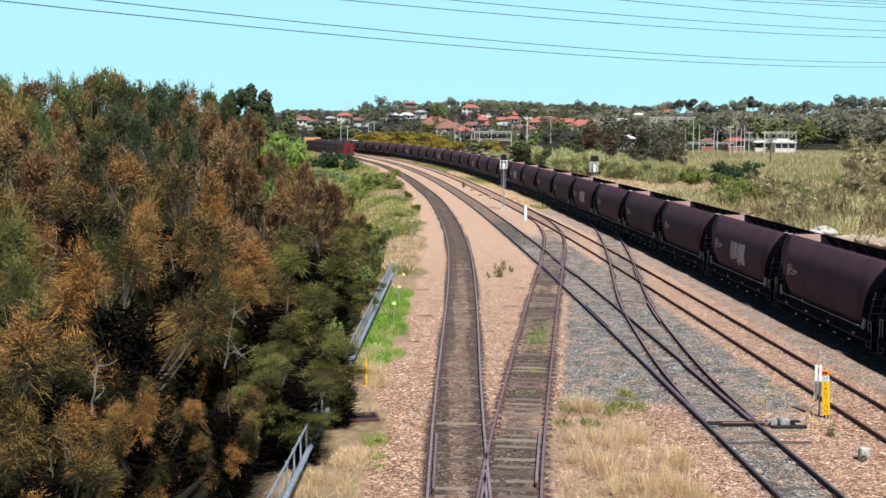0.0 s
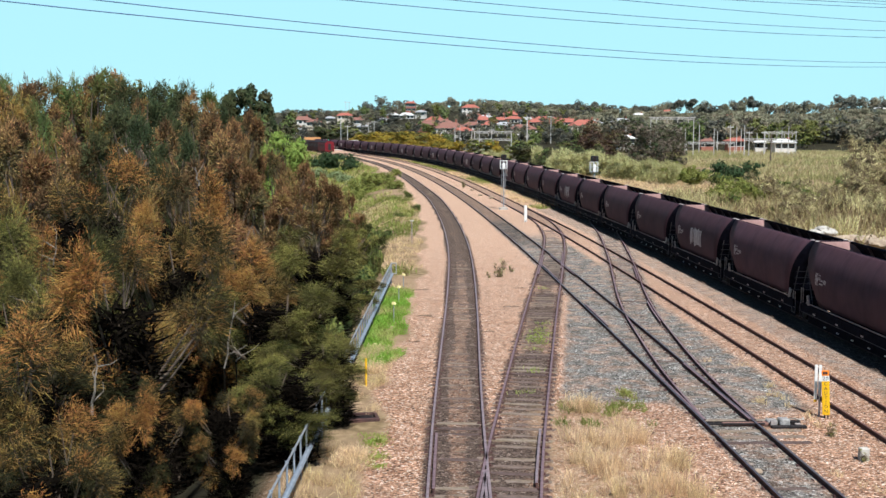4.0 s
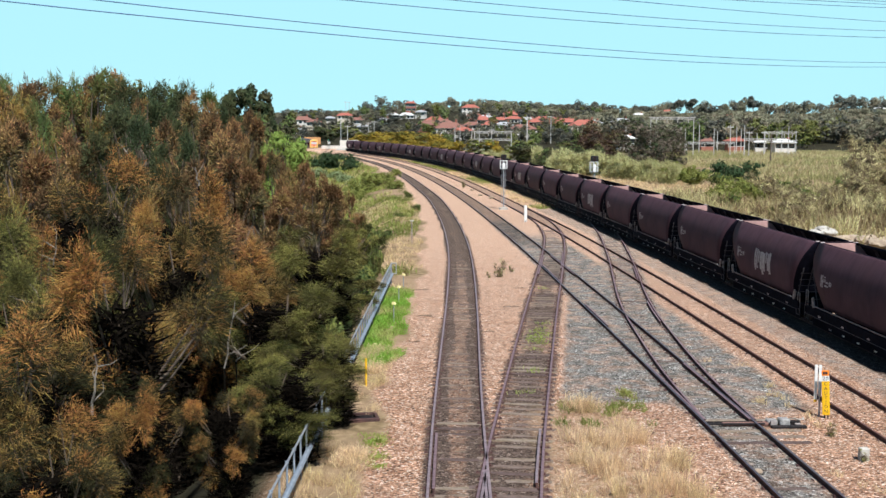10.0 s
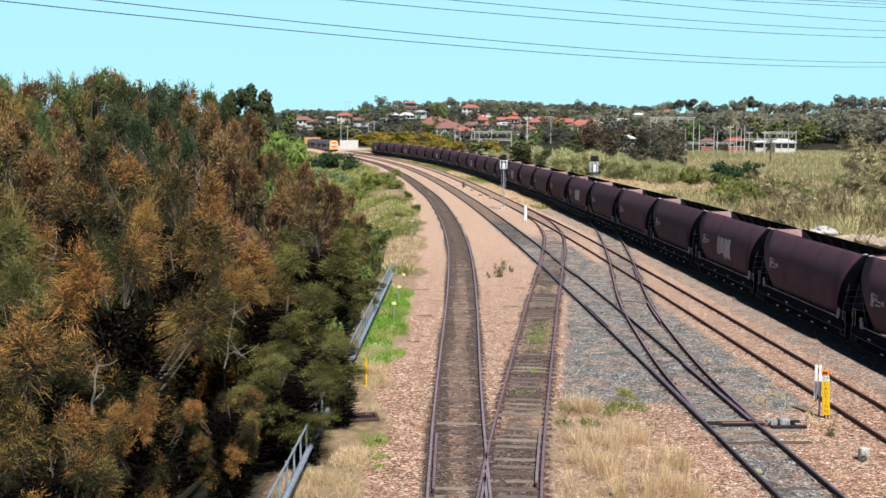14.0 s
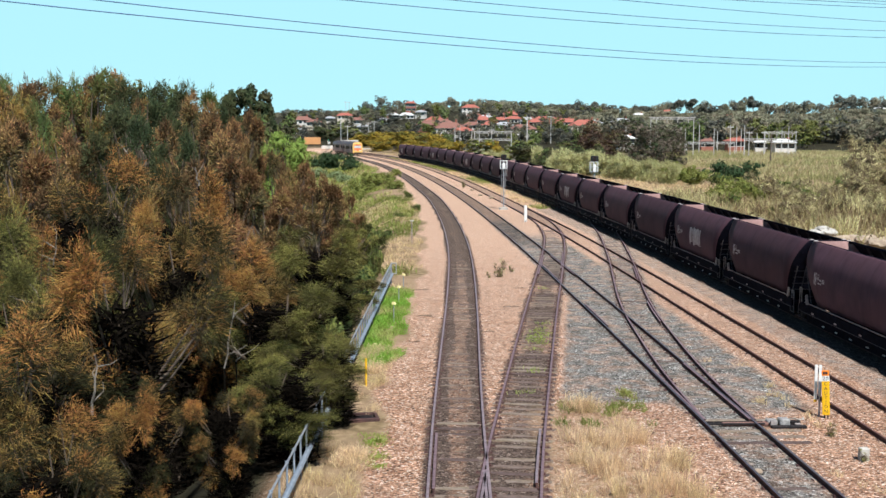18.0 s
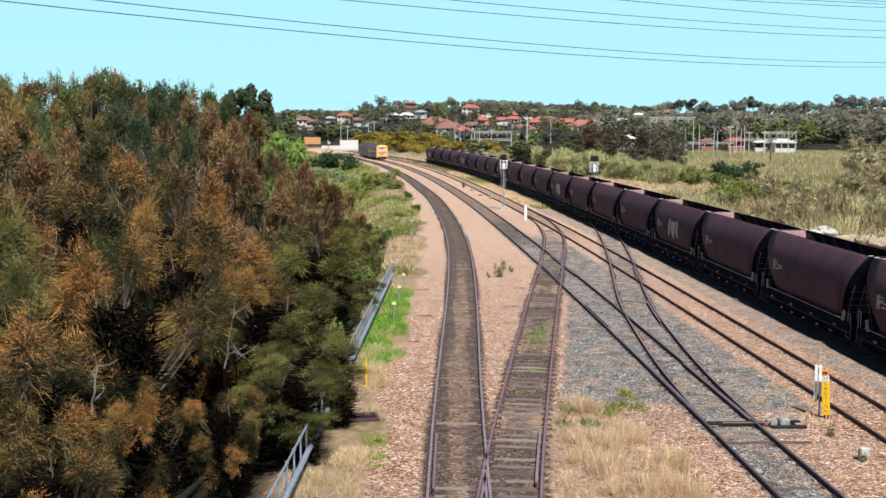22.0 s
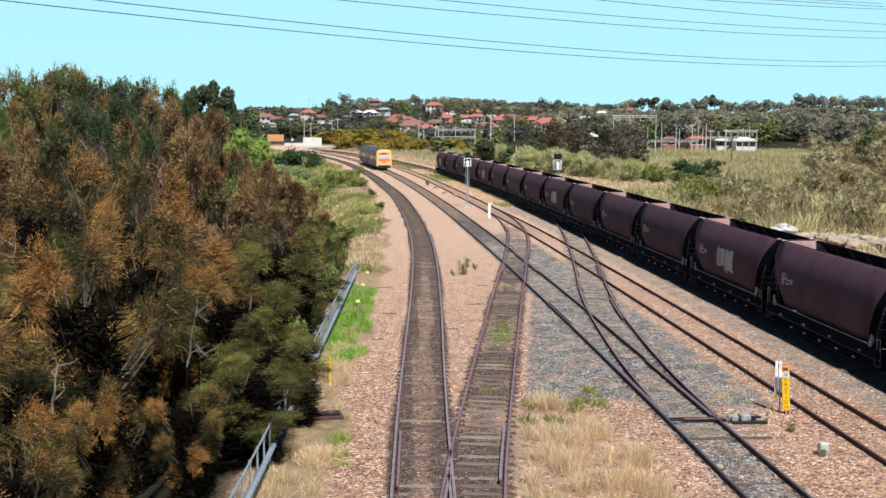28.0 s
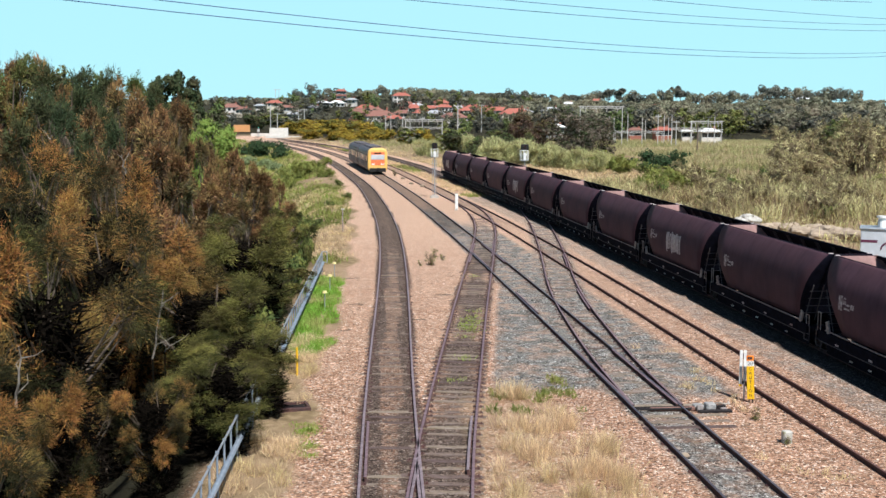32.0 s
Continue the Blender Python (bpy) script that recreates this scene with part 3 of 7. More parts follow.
def coal_wagon():
    w = thing("coal_hopper_wagon", "purple-brown bogie coal hopper wagon, empty, rolling on the outer track", "railway wagon", group="coal train")
    bm = new_bm()
    zs = [1.05, 1.25, 1.5, 1.7, 1.9, 2.1, 2.3, 2.5, 2.7, 2.85, 3.0, 3.12, 3.25, 3.38, 3.5, 3.58, 3.65]
    out = shell(bm, zs, 0.0, 0, False)
    inn = shell(bm, zs[2:], 0.06, 1, True)
    k = len(out[-1])
    for i in range(k):
        bm.faces.new((out[-1][i], out[-1][(i + 1) % k], inn[-1][(i + 1) % k], inn[-1][i]))
    f = bm.faces.new(inn[0])
    f.material_index = 1
    bm.faces.new(out[0][::-1])
    bmesh.ops.recalc_face_normals(bm, faces=[g for g in bm.faces if g.material_index == 0])
    part("hopper_body", bm, [M["wagon"], M["wagon_in"], M["underframe_and_shade"]], w, "curved purple-brown steel hopper, open at the top")
    for sx in (-1, 1):
        bm = new_bm()
        box(bm, sx * 0.76 - 0.05, sx * 0.76 + 0.05, -5.45, 5.45, 3.56, 3.665, 0.015)
        part("top_rail", bm, M["underframe_and_shade"], w, "black top rail inside the rim")
        for i in range(6):
            y = -3.75 + i * 1.5
            bm = new_bm()
            pts = [(wagon_w(z) - 0.10, z) for z in (2.0, 2.8, 3.55)]
            for q in (-0.09, 0.09):
                for (a, z0), (b, z1) in zip(pts, pts[1:]):
                    rod(bm, (sx * a, y + q, z0), (sx * b, y + q, z1), 0.035, seg=4)
            part("inner_rib", bm, M["rib"], w, "dark paired stiffening rib inside the hopper wall")
        bm = new_bm()
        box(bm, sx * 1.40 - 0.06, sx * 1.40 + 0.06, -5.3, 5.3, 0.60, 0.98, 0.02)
        part("side_sill", bm, M["underframe_and_shade"], w, "navy black side sill")
        # pale strip paints the sun's catch-light along the sill
        bm = new_bm()
        box(bm, sx * 1.45 - 0.025, sx * 1.45 + 0.025, -4.7, 4.7, 1.035, 1.07)
        part("sill_lip", bm, M["dusty_and_lit_steel"], w, "pale edge along the sill, painted like a catch-light")
        bm = new_bm()
        for y in (-3.9, -1.3, 1.2, 3.7):
            box(bm, sx * 1.463 - 0.004, sx * 1.463 + 0.004, y - 0.13, y + 0.13, 0.66, 0.73)
        tagged(part("sill_stencil", bm, M["stencil"], w, "small faded white stencils"), kind="stuff")
        bm = new_bm()
        for y in (-3.0, -1.5, 0.1, 1.6, 3.0):
            for q in (-0.07, 0.06):
                box(bm, sx * 1.26 - 0.02, sx * 1.26 + 0.02, y + q - 0.025, y + q + 0.025, 0.24, 0.29)
        tagged(part("tie_down_hook", bm, M["white"], w, "white-painted hooks on the brake gear"), kind="stuff")
        # added black panel fills the shaded space under the sill
        bm = new_bm()
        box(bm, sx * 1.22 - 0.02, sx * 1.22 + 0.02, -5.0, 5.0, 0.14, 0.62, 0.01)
        part("brake_panel", bm, M["underframe_and_shade"], w)
        bm = new_bm()
        rod(bm, (sx * 1.47, -5.2, 0.60), (sx * 1.47, 5.2, 0.60), 0.018, seg=6)
        part("brake_pipe", bm, M["ladder"], w, "grey pipe along the foot of the sill")
        # stencilled panel near the leading end
        bm = new_bm()
        def patch(y0, y1, z0, z1):
            n = 4
            for i in range(n):
                za, zb = z0 + (z1 - z0) * i / n, z0 + (z1 - z0) * (i + 1) / n
                a, b = wagon_w(za) + 0.006, wagon_w(zb) + 0.006
                q = [bm.verts.new(c) for c in ((sx * a, y0, za), (sx * a, y1, za), (sx * b, y1, zb), (sx * b, y0, zb))]
                bm.faces.new(q if sx > 0 else q[::-1])
        for y0, y1, z0, z1 in ((3.50, 3.80, 1.98, 2.5), (3.22, 3.46, 2.22, 2.36), (2.92, 3.18, 2.20, 2.27), (2.60, 2.86, 2.12, 2.30), (2.92, 3.34, 2.05, 2.12), (3.24, 3.42, 2.40, 2.46)):
            patch(y0, y1, z0, z1)
        tagged(part("stencil_panel", bm, M["stencil"], w, "faded white stencilled data panel"), kind="stuff")
    # end ladders, corner steps, grab rails, platforms, couplers
    for sy in (-1, 1):
        ladder = thing_part("end_ladder", w, "grimy steel end ladder")
        for x in (-1.22, -0.82):
            bm = new_bm()
            rod(bm, (x, sy * 4.55, 1.0), (x, sy * 5.25, 2.45), 0.022, seg=6)
            part("stile", bm, M["ladder"], ladder)
        for z in (1.3, 1.6, 1.9, 2.2):
            bm = new_bm()
            y = sy * (4.55 + 0.70 * (z - 1.0) / 1.45)
            rod(bm, (-1.3, y, z), (0.9, y, z), 0.017, seg=5)
            part("rung", bm, M["ladder"], ladder)
        for x in (-1.42, 1.42):
            bm = new_bm()
            m_ = pose(x, sy * (4.72 if sy < 0 else 4.55), 1.16, sy * -22, 0, 0)
            box(bm, -0.035, 0.035, -0.10, 0.10, -0.22, 0.24, 0.01, m=m_)
            part("corner_plate", bm, M["dusty_and_lit_steel"], w, "pale dusty corner plate")
            bm = new_bm()
            for y in (5.18, 5.42):
                rod(bm, (x, sy * y, 0.92), (x, sy * y, 1.34 if sy < 0 else 1.62), 0.018, seg=6)
            rod(bm, (x, sy * 5.18, 1.34 if sy < 0 else 1.62), (x, sy * 5.42, 1.34 if sy < 0 else 1.62), 0.018, seg=6)
            part("grab_rail", bm, M["dusty_and_lit_steel"], w, "pale bent grab rail")
        for x in (-0.74, 0.74):
            bm = new_bm()
            box(bm, x - 0.09, x + 0.09, sy * 5.52 - 0.05, sy * 5.52 + 0.05, 3.655, 3.69, 0.01)
            part("corner_cap", bm, M["cap_pale"], w, "pale worn cap on the rim's corner")
        bm = new_bm()
        box(bm, -1.35, 1.35, sy * 5.45 - 0.2, sy * 5.45 + 0.2, 0.84, 0.92, 0.01)
        box(bm, -1.3, 1.3, sy * 5.4 - 0.1, sy * 5.4 + 0.1, 0.6, 0.86, 0.01)
        part("end_platform", bm, M["underframe_and_shade"], w)
        bm = new_bm()
        for y in (5.05, 5.5):
            rod(bm, (-1.43, sy * y, 0.35), (-1.43, sy * y, 0.95), 0.02, seg=6)
        for z in (0.38, 0.62):
            rod(bm, (-1.43, sy * 5.05, z), (-1.43, sy * 5.5, z), 0.022, seg=6)
        part("step_stirrup", bm, M["ladder"], w)
        bm = new_bm()
        box(bm, -0.16, 0.16, sy * 5.62 - 0.22, sy * 5.62 + 0.22, 0.72, 1.0, 0.03)
        part("coupler", bm, M["steel_dark"], w)
        # stiffeners near-black too, to match the painted shade of the ends
        bm = new_bm()
        for z0, z1 in ((1.1, 3.4),):
            for x in (-0.7, 0.0, 0.7):
                rod(bm, (x, sy * (wagon_l(1.2) + 0.05 - (lead_cut(1.2) if sy > 0 else 0)), 1.1), (x, sy * (wagon_l(3.4) + 0.03), 3.4), 0.04, seg=6)
        part("end_stiffener", bm, M["underframe_and_shade"], w)
        # bogie
        bm = new_bm()
        for sx in (-1, 1):
            box(bm, sx * 1.02 - 0.07, sx * 1.02 + 0.07, sy * 4.1 - 1.15, sy * 4.1 + 1.15, 0.42, 0.62, 0.04)
            box(bm, sx * 1.02 - 0.1, sx * 1.02 + 0.1, sy * 4.1 - 0.35, sy * 4.1 + 0.35, 0.25, 0.7, 0.05)
            for q in (-0.87, 0.87):
                box(bm, sx * 1.04 - 0.09, sx * 1.04 + 0.09, sy * 4.1 + q - 0.14, sy * 4.1 + q + 0.14, 0.3, 0.58, 0.03)
        box(bm, -1.05, 1.05, sy * 4.1 - 0.2, sy * 4.1 + 0.2, 0.45, 0.72, 0.03)
        bogie = part("bogie", bm, M["underframe_and_shade"], w, "dark cast steel bogie")
        for q in (-0.87, 0.87):
            bm = new_bm()
            rod(bm, (-0.85, sy * 4.1 + q, 0.44), (0.85, sy * 4.1 + q, 0.44), 0.07, seg=8)
            for sx in (-1, 1):
                rod(bm, (sx * 0.68, sy * 4.1 + q, 0.44), (sx * 0.72, sy * 4.1 + q, 0.44), 0.46, seg=20)
                rod(bm, (sx * 0.72, sy * 4.1 + q, 0.44), (sx * 0.82, sy * 4.1 + q, 0.44), 0.435, seg=20)
            part("wheelset", bm, M["steel_dark"], bogie)
    bm = new_bm()
    box(bm, -0.3, 0.3, -5.3, 5.3, 0.65, 1.04, 0.02)
    for y in (-1.6, 0, 1.6):
        vs = box(bm, -1.0, 1.0, y - 0.7, y + 0.7, 0.32, 1.06)
        for v in vs:
            if v.co.z < 0.5:
                v.co.x *= 0.75
                v.co.y = y + (v.co.y - y) * 0.5
    part("discharge_gear", bm, M["underframe_and_shade"], w, "dark discharge chutes and centre sill")
    return w


def white_panel(w, style):
    """Large worn white panel on the side of some wagons."""
    for sx in (-1, 1):
        bm = new_bm()
        rp = random.Random(style * 7 + 3)
        for k in range(9):
            y0 = -1.4 + k * 0.27
            y1 = y0 + (0.272 if k in ((0, 1, 2, 5), (1, 2, 3, 4, 7), (0, 3, 4))[style] else 0.2)
            low_, top_ = 1.62 + rp.uniform(-0.14, 0.16), 2.62 + rp.uniform(-0.06, 0.06)
            if style == 2 and k in (2, 6):
                low_ += 0.4
            for i in range(8):
                z0, z1 = low_ + (top_ - low_) * i / 8, low_ + (top_ - low_) * (i + 1) / 8
                q = [bm.verts.new(c) for c in ((sx * (wagon_w(z0) + 0.006), y0, z0), (sx * (wagon_w(z0) + 0.006), y1, z0), (sx * (wagon_w(z1) + 0.006), y1, z1), (sx * (wagon_w(z1) + 0.006), y0, z1))]
                bm.faces.new(q if sx > 0 else q[::-1])
        tagged(part("white_panel", bm, M["panel_white"], w, "large faded white panel with worn stripes"), kind="stuff")


def shift4(t):
    d = t - 13.0
    return -(10.015 * d + 0.02065 * d * d) - 0.19 * max(0.0, t - 22.5)


first_wagon = coal_wagon()
WAGONS = {}
for i in range(-15, 27):
    WAGONS[i] = first_wagon if i == -15 else copy_thing(first_wagon, Matrix.Identity(4))
for i in WAGONS:
    if (i + 16) % 4 == 2:
        white_panel(WAGONS[i], (i // 4) % 3)
        tagged(WAGONS[i], "purple-brown coal hopper wagon with a large faded white panel")
TIMES = [k * 1.6 for k in range(21)]


def coal_rows(i):
    return [(t, WAY4.stand(22.55 + (i + 0.5) * PITCH + shift4(t), 4.1)) for t in TIMES]
# ---- yellow-fronted railcar set and departing red train
M["car_yellow"] = mat("yellow_orange_cab_paint", (0.82, 0.49, 0.13), (0.74, 0.44, 0.12), 3, 0.4, 0, 0.03, spec=0.5)
M["car_orange"] = mat("orange_red_band_paint", (0.74, 0.20, 0.07), (0.64, 0.16, 0.06), 3, 0.45, spec=0.5)
M["car_silver"] = mat("dull_grey_lilac_side", (0.17, 0.125, 0.13), (0.115, 0.085, 0.095), 5, 0.5, 0.1, 0.05)
M["car_band"] = mat("dark_purple_grey_band", (0.15, 0.11, 0.13), (0.12, 0.09, 0.11), 5, 0.5)
M["car_door"] = mat("grey_tan_door", (0.32, 0.25, 0.2), (0.25, 0.2, 0.17), 5, 0.5)
M["car_roof"] = mat("grey_blue_roof", (0.11, 0.098, 0.11), (0.08, 0.072, 0.08), 4, 0.6, 0.2, 0.05)
M["glass_dark"] = mat("tinted_glass", (0.015, 0.017, 0.02), (0.02, 0.022, 0.026), 2, 0.08, 0.0, spec=0.8)
# pale glass has the sun's reflection painted in
M["screen"] = mat("sunlit_windscreen", (0.55, 0.57, 0.60), (0.42, 0.45, 0.48), 2, 0.1, 0.0, spec=0.8)
M["old_glass"] = mat("dusty_dark_window", (0.02, 0.014, 0.016), (0.03, 0.02, 0.022), 2, 0.5, spec=0.2)
M["red_paint"] = mat("red_carriage_paint", (0.17, 0.013, 0.02), (0.12, 0.011, 0.016), 3, 0.6, spec=0.15)
M["maroon"] = mat("dark_maroon_carriage_paint", (0.07, 0.024, 0.026), (0.045, 0.018, 0.02), 3, 0.7, spec=0.1)


def car_bogie(car, y):
    bm = new_bm()
    for sx in (-1, 1):
        box(bm, sx * 1.02 - 0.08, sx * 1.02 + 0.08, y - 1.5, y + 1.5, 0.4, 0.62, 0.03)
    box(bm, -1.0, 1.0, y - 0.25, y + 0.25, 0.45, 0.75, 0.02)
    b = part("bogie", bm, M["underframe_and_shade"], car)
    for q in (-1.1, 1.1):
        bm = new_bm()
        rod(bm, (-0.8, y + q, 0.43), (0.8, y + q, 0.43), 0.07)
        for sx in (-1, 1):
            rod(bm, (sx * 0.68, y + q, 0.43), (sx * 0.8, y + q, 0.43), 0.43, seg=18)
        part("wheelset", bm, M["steel_dark"], b)


def car_body(bm, half, w, prof, mi=0):
    ring = [[bm.verts.new((x * w, y, z)) for x, z in prof] for y in (-half, half)]
    k = len(prof)
    for i in range(k):
        f = bm.faces.new((ring[0][i], ring[0][(i + 1) % k], ring[1][(i + 1) % k], ring[1][i]))
        f.material_index = mi(i) if callable(mi) else mi
    bm.faces.new(ring[0])
    bm.faces.new(ring[1][::-1])
    bmesh.ops.recalc_face_normals(bm, faces=bm.faces)


CAR = ((-0.94, 0.55), (0.94, 0.55), (1.0, 0.95), (1.0, 2.9), (0.95, 3.3), (0.78, 3.6), (0.4, 3.75), (-0.4, 3.75), (-0.78, 3.6), (-0.95, 3.3), (-1.0, 2.9), (-1.0, 0.95))


def railcar(name, label, cab):
    c = thing(name, label, "railcar", group="railcar set")
    bm = new_bm()
    car_body(bm, 8.6, 1.45, CAR, lambda i: 1 if i in (4, 5, 6, 7, 8) else 0)
    part("car_body", bm, [M["car_silver"], M["car_roof"]], c, "dull grey-lilac body with rounded roof")
    for sx in (-1, 1):
        bm = new_bm()
        box(bm, sx * 1.453 - 0.012, sx * 1.453 + 0.012, -8.5, 8.5, 1.0, 1.4)
        part("side_band", bm, M["car_band"], c, "dark band along the side")
        bm = new_bm()
        box(bm, sx * 1.453 - 0.012, sx * 1.453 + 0.012, -8.2, 8.2, 2.84, 2.94)
        part("upper_band", bm, M["car_door"], c, "tan line above the windows")
        for i in range(7):
            y = -6.9 + i * 2.3
            bm = new_bm()
            if i in (1, 5):
                box(bm, sx * 1.46 - 0.015, sx * 1.46 + 0.015, y - 0.6, y + 0.6, 0.95, 2.9, 0.01)
                part("door", bm, M["car_door"], c, "grey-tan passenger door")
            else:
                box(bm, sx * 1.46 - 0.015, sx * 1.46 + 0.015, y - 0.95, y + 0.95, 1.75, 2.6, 0.01)
                part("side_window", bm, M["glass_dark"], c, "tinted side window")
    for y in (-5, 0.3, 4.8):
        bm = new_bm()
        box(bm, -0.8, 0.8, y - 1.2, y + 1.2, 3.7, 3.95, 0.08)
        part("roof_unit", bm, M["car_roof"], c, "grey roof air conditioning unit")
    bm = new_bm()
    box(bm, -1.2, 1.2, -3.4, 3.4, 0.3, 0.6, 0.05)
    part("underfloor_gear", bm, M["underframe_and_shade"], c)
    car_bogie(c, -5.9)
    car_bogie(c, 5.9)
    if cab:
        # the cab looks along -y
        bm = new_bm()
        rings = []
        for y, s in ((-8.5, 1.004), (-8.75, 1.004), (-8.98, 0.985), (-9.12, 0.93)):
            rings.append([bm.verts.new((x * 1.45 * s, y, 0.55 + (z - 0.55) * s + (0.008 if s > 1 else 0))) for x, z in CAR])
        for a, b in zip(rings, rings[1:]):
            for i in range(len(CAR)):
                bm.faces.new((a[i], a[(i + 1) % len(CAR)], b[(i + 1) % len(CAR)], b[i]))
        bm.faces.new(rings[-1])
        bmesh.ops.recalc_face_normals(bm, faces=bm.faces)
        part("cab_front", bm, M["car_yellow"], c, "bright yellow moulded cab front")
        bm = new_bm()
        box(bm, -0.98, 0.98, -9.19, -9.13, 2.08, 2.78, 0.02)
        part("windscreen", bm, M["screen"], c, "wide windscreen catching the sun")
        bm = new_bm()
        box(bm, -1.0, 1.0, -9.15, -9.09, 1.25, 3.2, 0.06)
        part("front_panel", bm, M["car_orange"], c, "orange-red panel round the windscreen")
        bm = new_bm()
        box(bm, -0.5, 0.5, -9.175, -9.1, 2.9, 3.08, 0.02)
        part("destination_box", bm, M["glass_dark"], c)
        for x in (-0.8, -0.55, 0.55, 0.8):
            bm = new_bm()
            rod(bm, (x, -9.1, 1.42), (x, -9.19, 1.42), 0.11, seg=14)
            part("headlight", bm, M["white"], c, "round headlight")
        bm = new_bm()
        box(bm, -1.2, 1.2, -9.25, -8.7, 0.3, 0.85, 0.05)
        part("pilot", bm, M["black"], c, "black skirt and coupler below the cab")
        bm = new_bm()
        rod(bm, (0, -9.1, 0.75), (0, -9.6, 0.75), 0.16, seg=10)
        part("coupler", bm, M["steel_dark"], c)
    return c


lead_car = railcar("railcar", "yellow-fronted grey diesel railcar approaching on the main line", True)
rear_car = railcar("railcar", "dull grey diesel railcar trailing behind the yellow-fronted one", False)


def carriage(name, label, paint, windows, half=9.0):
    c = thing(name, label, "railway carriage", group="departing red train")
    bm = new_bm()
    car_body(bm, half, 1.42, CAR, lambda i: 1 if i in (4, 5, 6, 7, 8) else 0)
    part("car_body", bm, [paint, M["steel_dark"]], c)
    for sx in (-1, 1):
        for i in range(windows):
            y = -half + 2 * half * (i + 0.5) / windows
            bm = new_bm()
            box(bm, sx * 1.43 - 0.015, sx * 1.43 + 0.015, y - 0.6, y + 0.6, 1.8, 2.75, 0.01)
            part("side_window", bm, M["old_glass"], c)
    for sy in (-1, 1):
        bm = new_bm()
        box(bm, -0.45, 0.45, sy * (half + 0.01) - 0.03, sy * (half + 0.01) + 0.03, 1.0, 3.0, 0.01)
        part("end_door", bm, M["black"], c)
        car_bogie(c, sy * (half - 3.2))
    return c


RED = [carriage("guards_van", "red guards van at the tail of the departing train", M["red_paint"], 3, 6.5),
       carriage("carriage", "dark maroon vintage carriage with windows", M["maroon"], 8, 9.5),
       carriage("carriage", "dark maroon vintage carriage ahead of the other", M["maroon"], 8, 9.5),
       carriage("carriage", "dark maroon vintage carriage at the head of the train", M["maroon"], 8, 9.5)]
CAR_S = ((0, 456), (5, 421), (9, 393.5), (11, 379.5), (13, 363.5), (15, 345.5), (17, 325), (19, 302.3), (21, 279.5), (23, 255), (25, 229), (28, 191.5), (30, 167), (32, 144.5))
RED_S = ((0, 299.6), (3, 328.5), (6, 352.5), (7.5, 367), (9, 385), (12, 418), (20, 480), (26, 520), (32, 560))
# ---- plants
# near-black wood that stands in for deep shade among the near she-oaks
M["shade_black"] = mat("shade_black_wood", (0.009, 0.007, 0.005), (0.005, 0.004, 0.003), 6, 1.0, spec=0.01)
def leafmat(name, a, b, c=None, island=0.35, s=0.9, s3=0.35, trans=0.25):
    return mat(name, a, b, s, 0.75, 0, c3=c, s3=s3, island=island, trans=trans, spec=0.15, coord="Object")


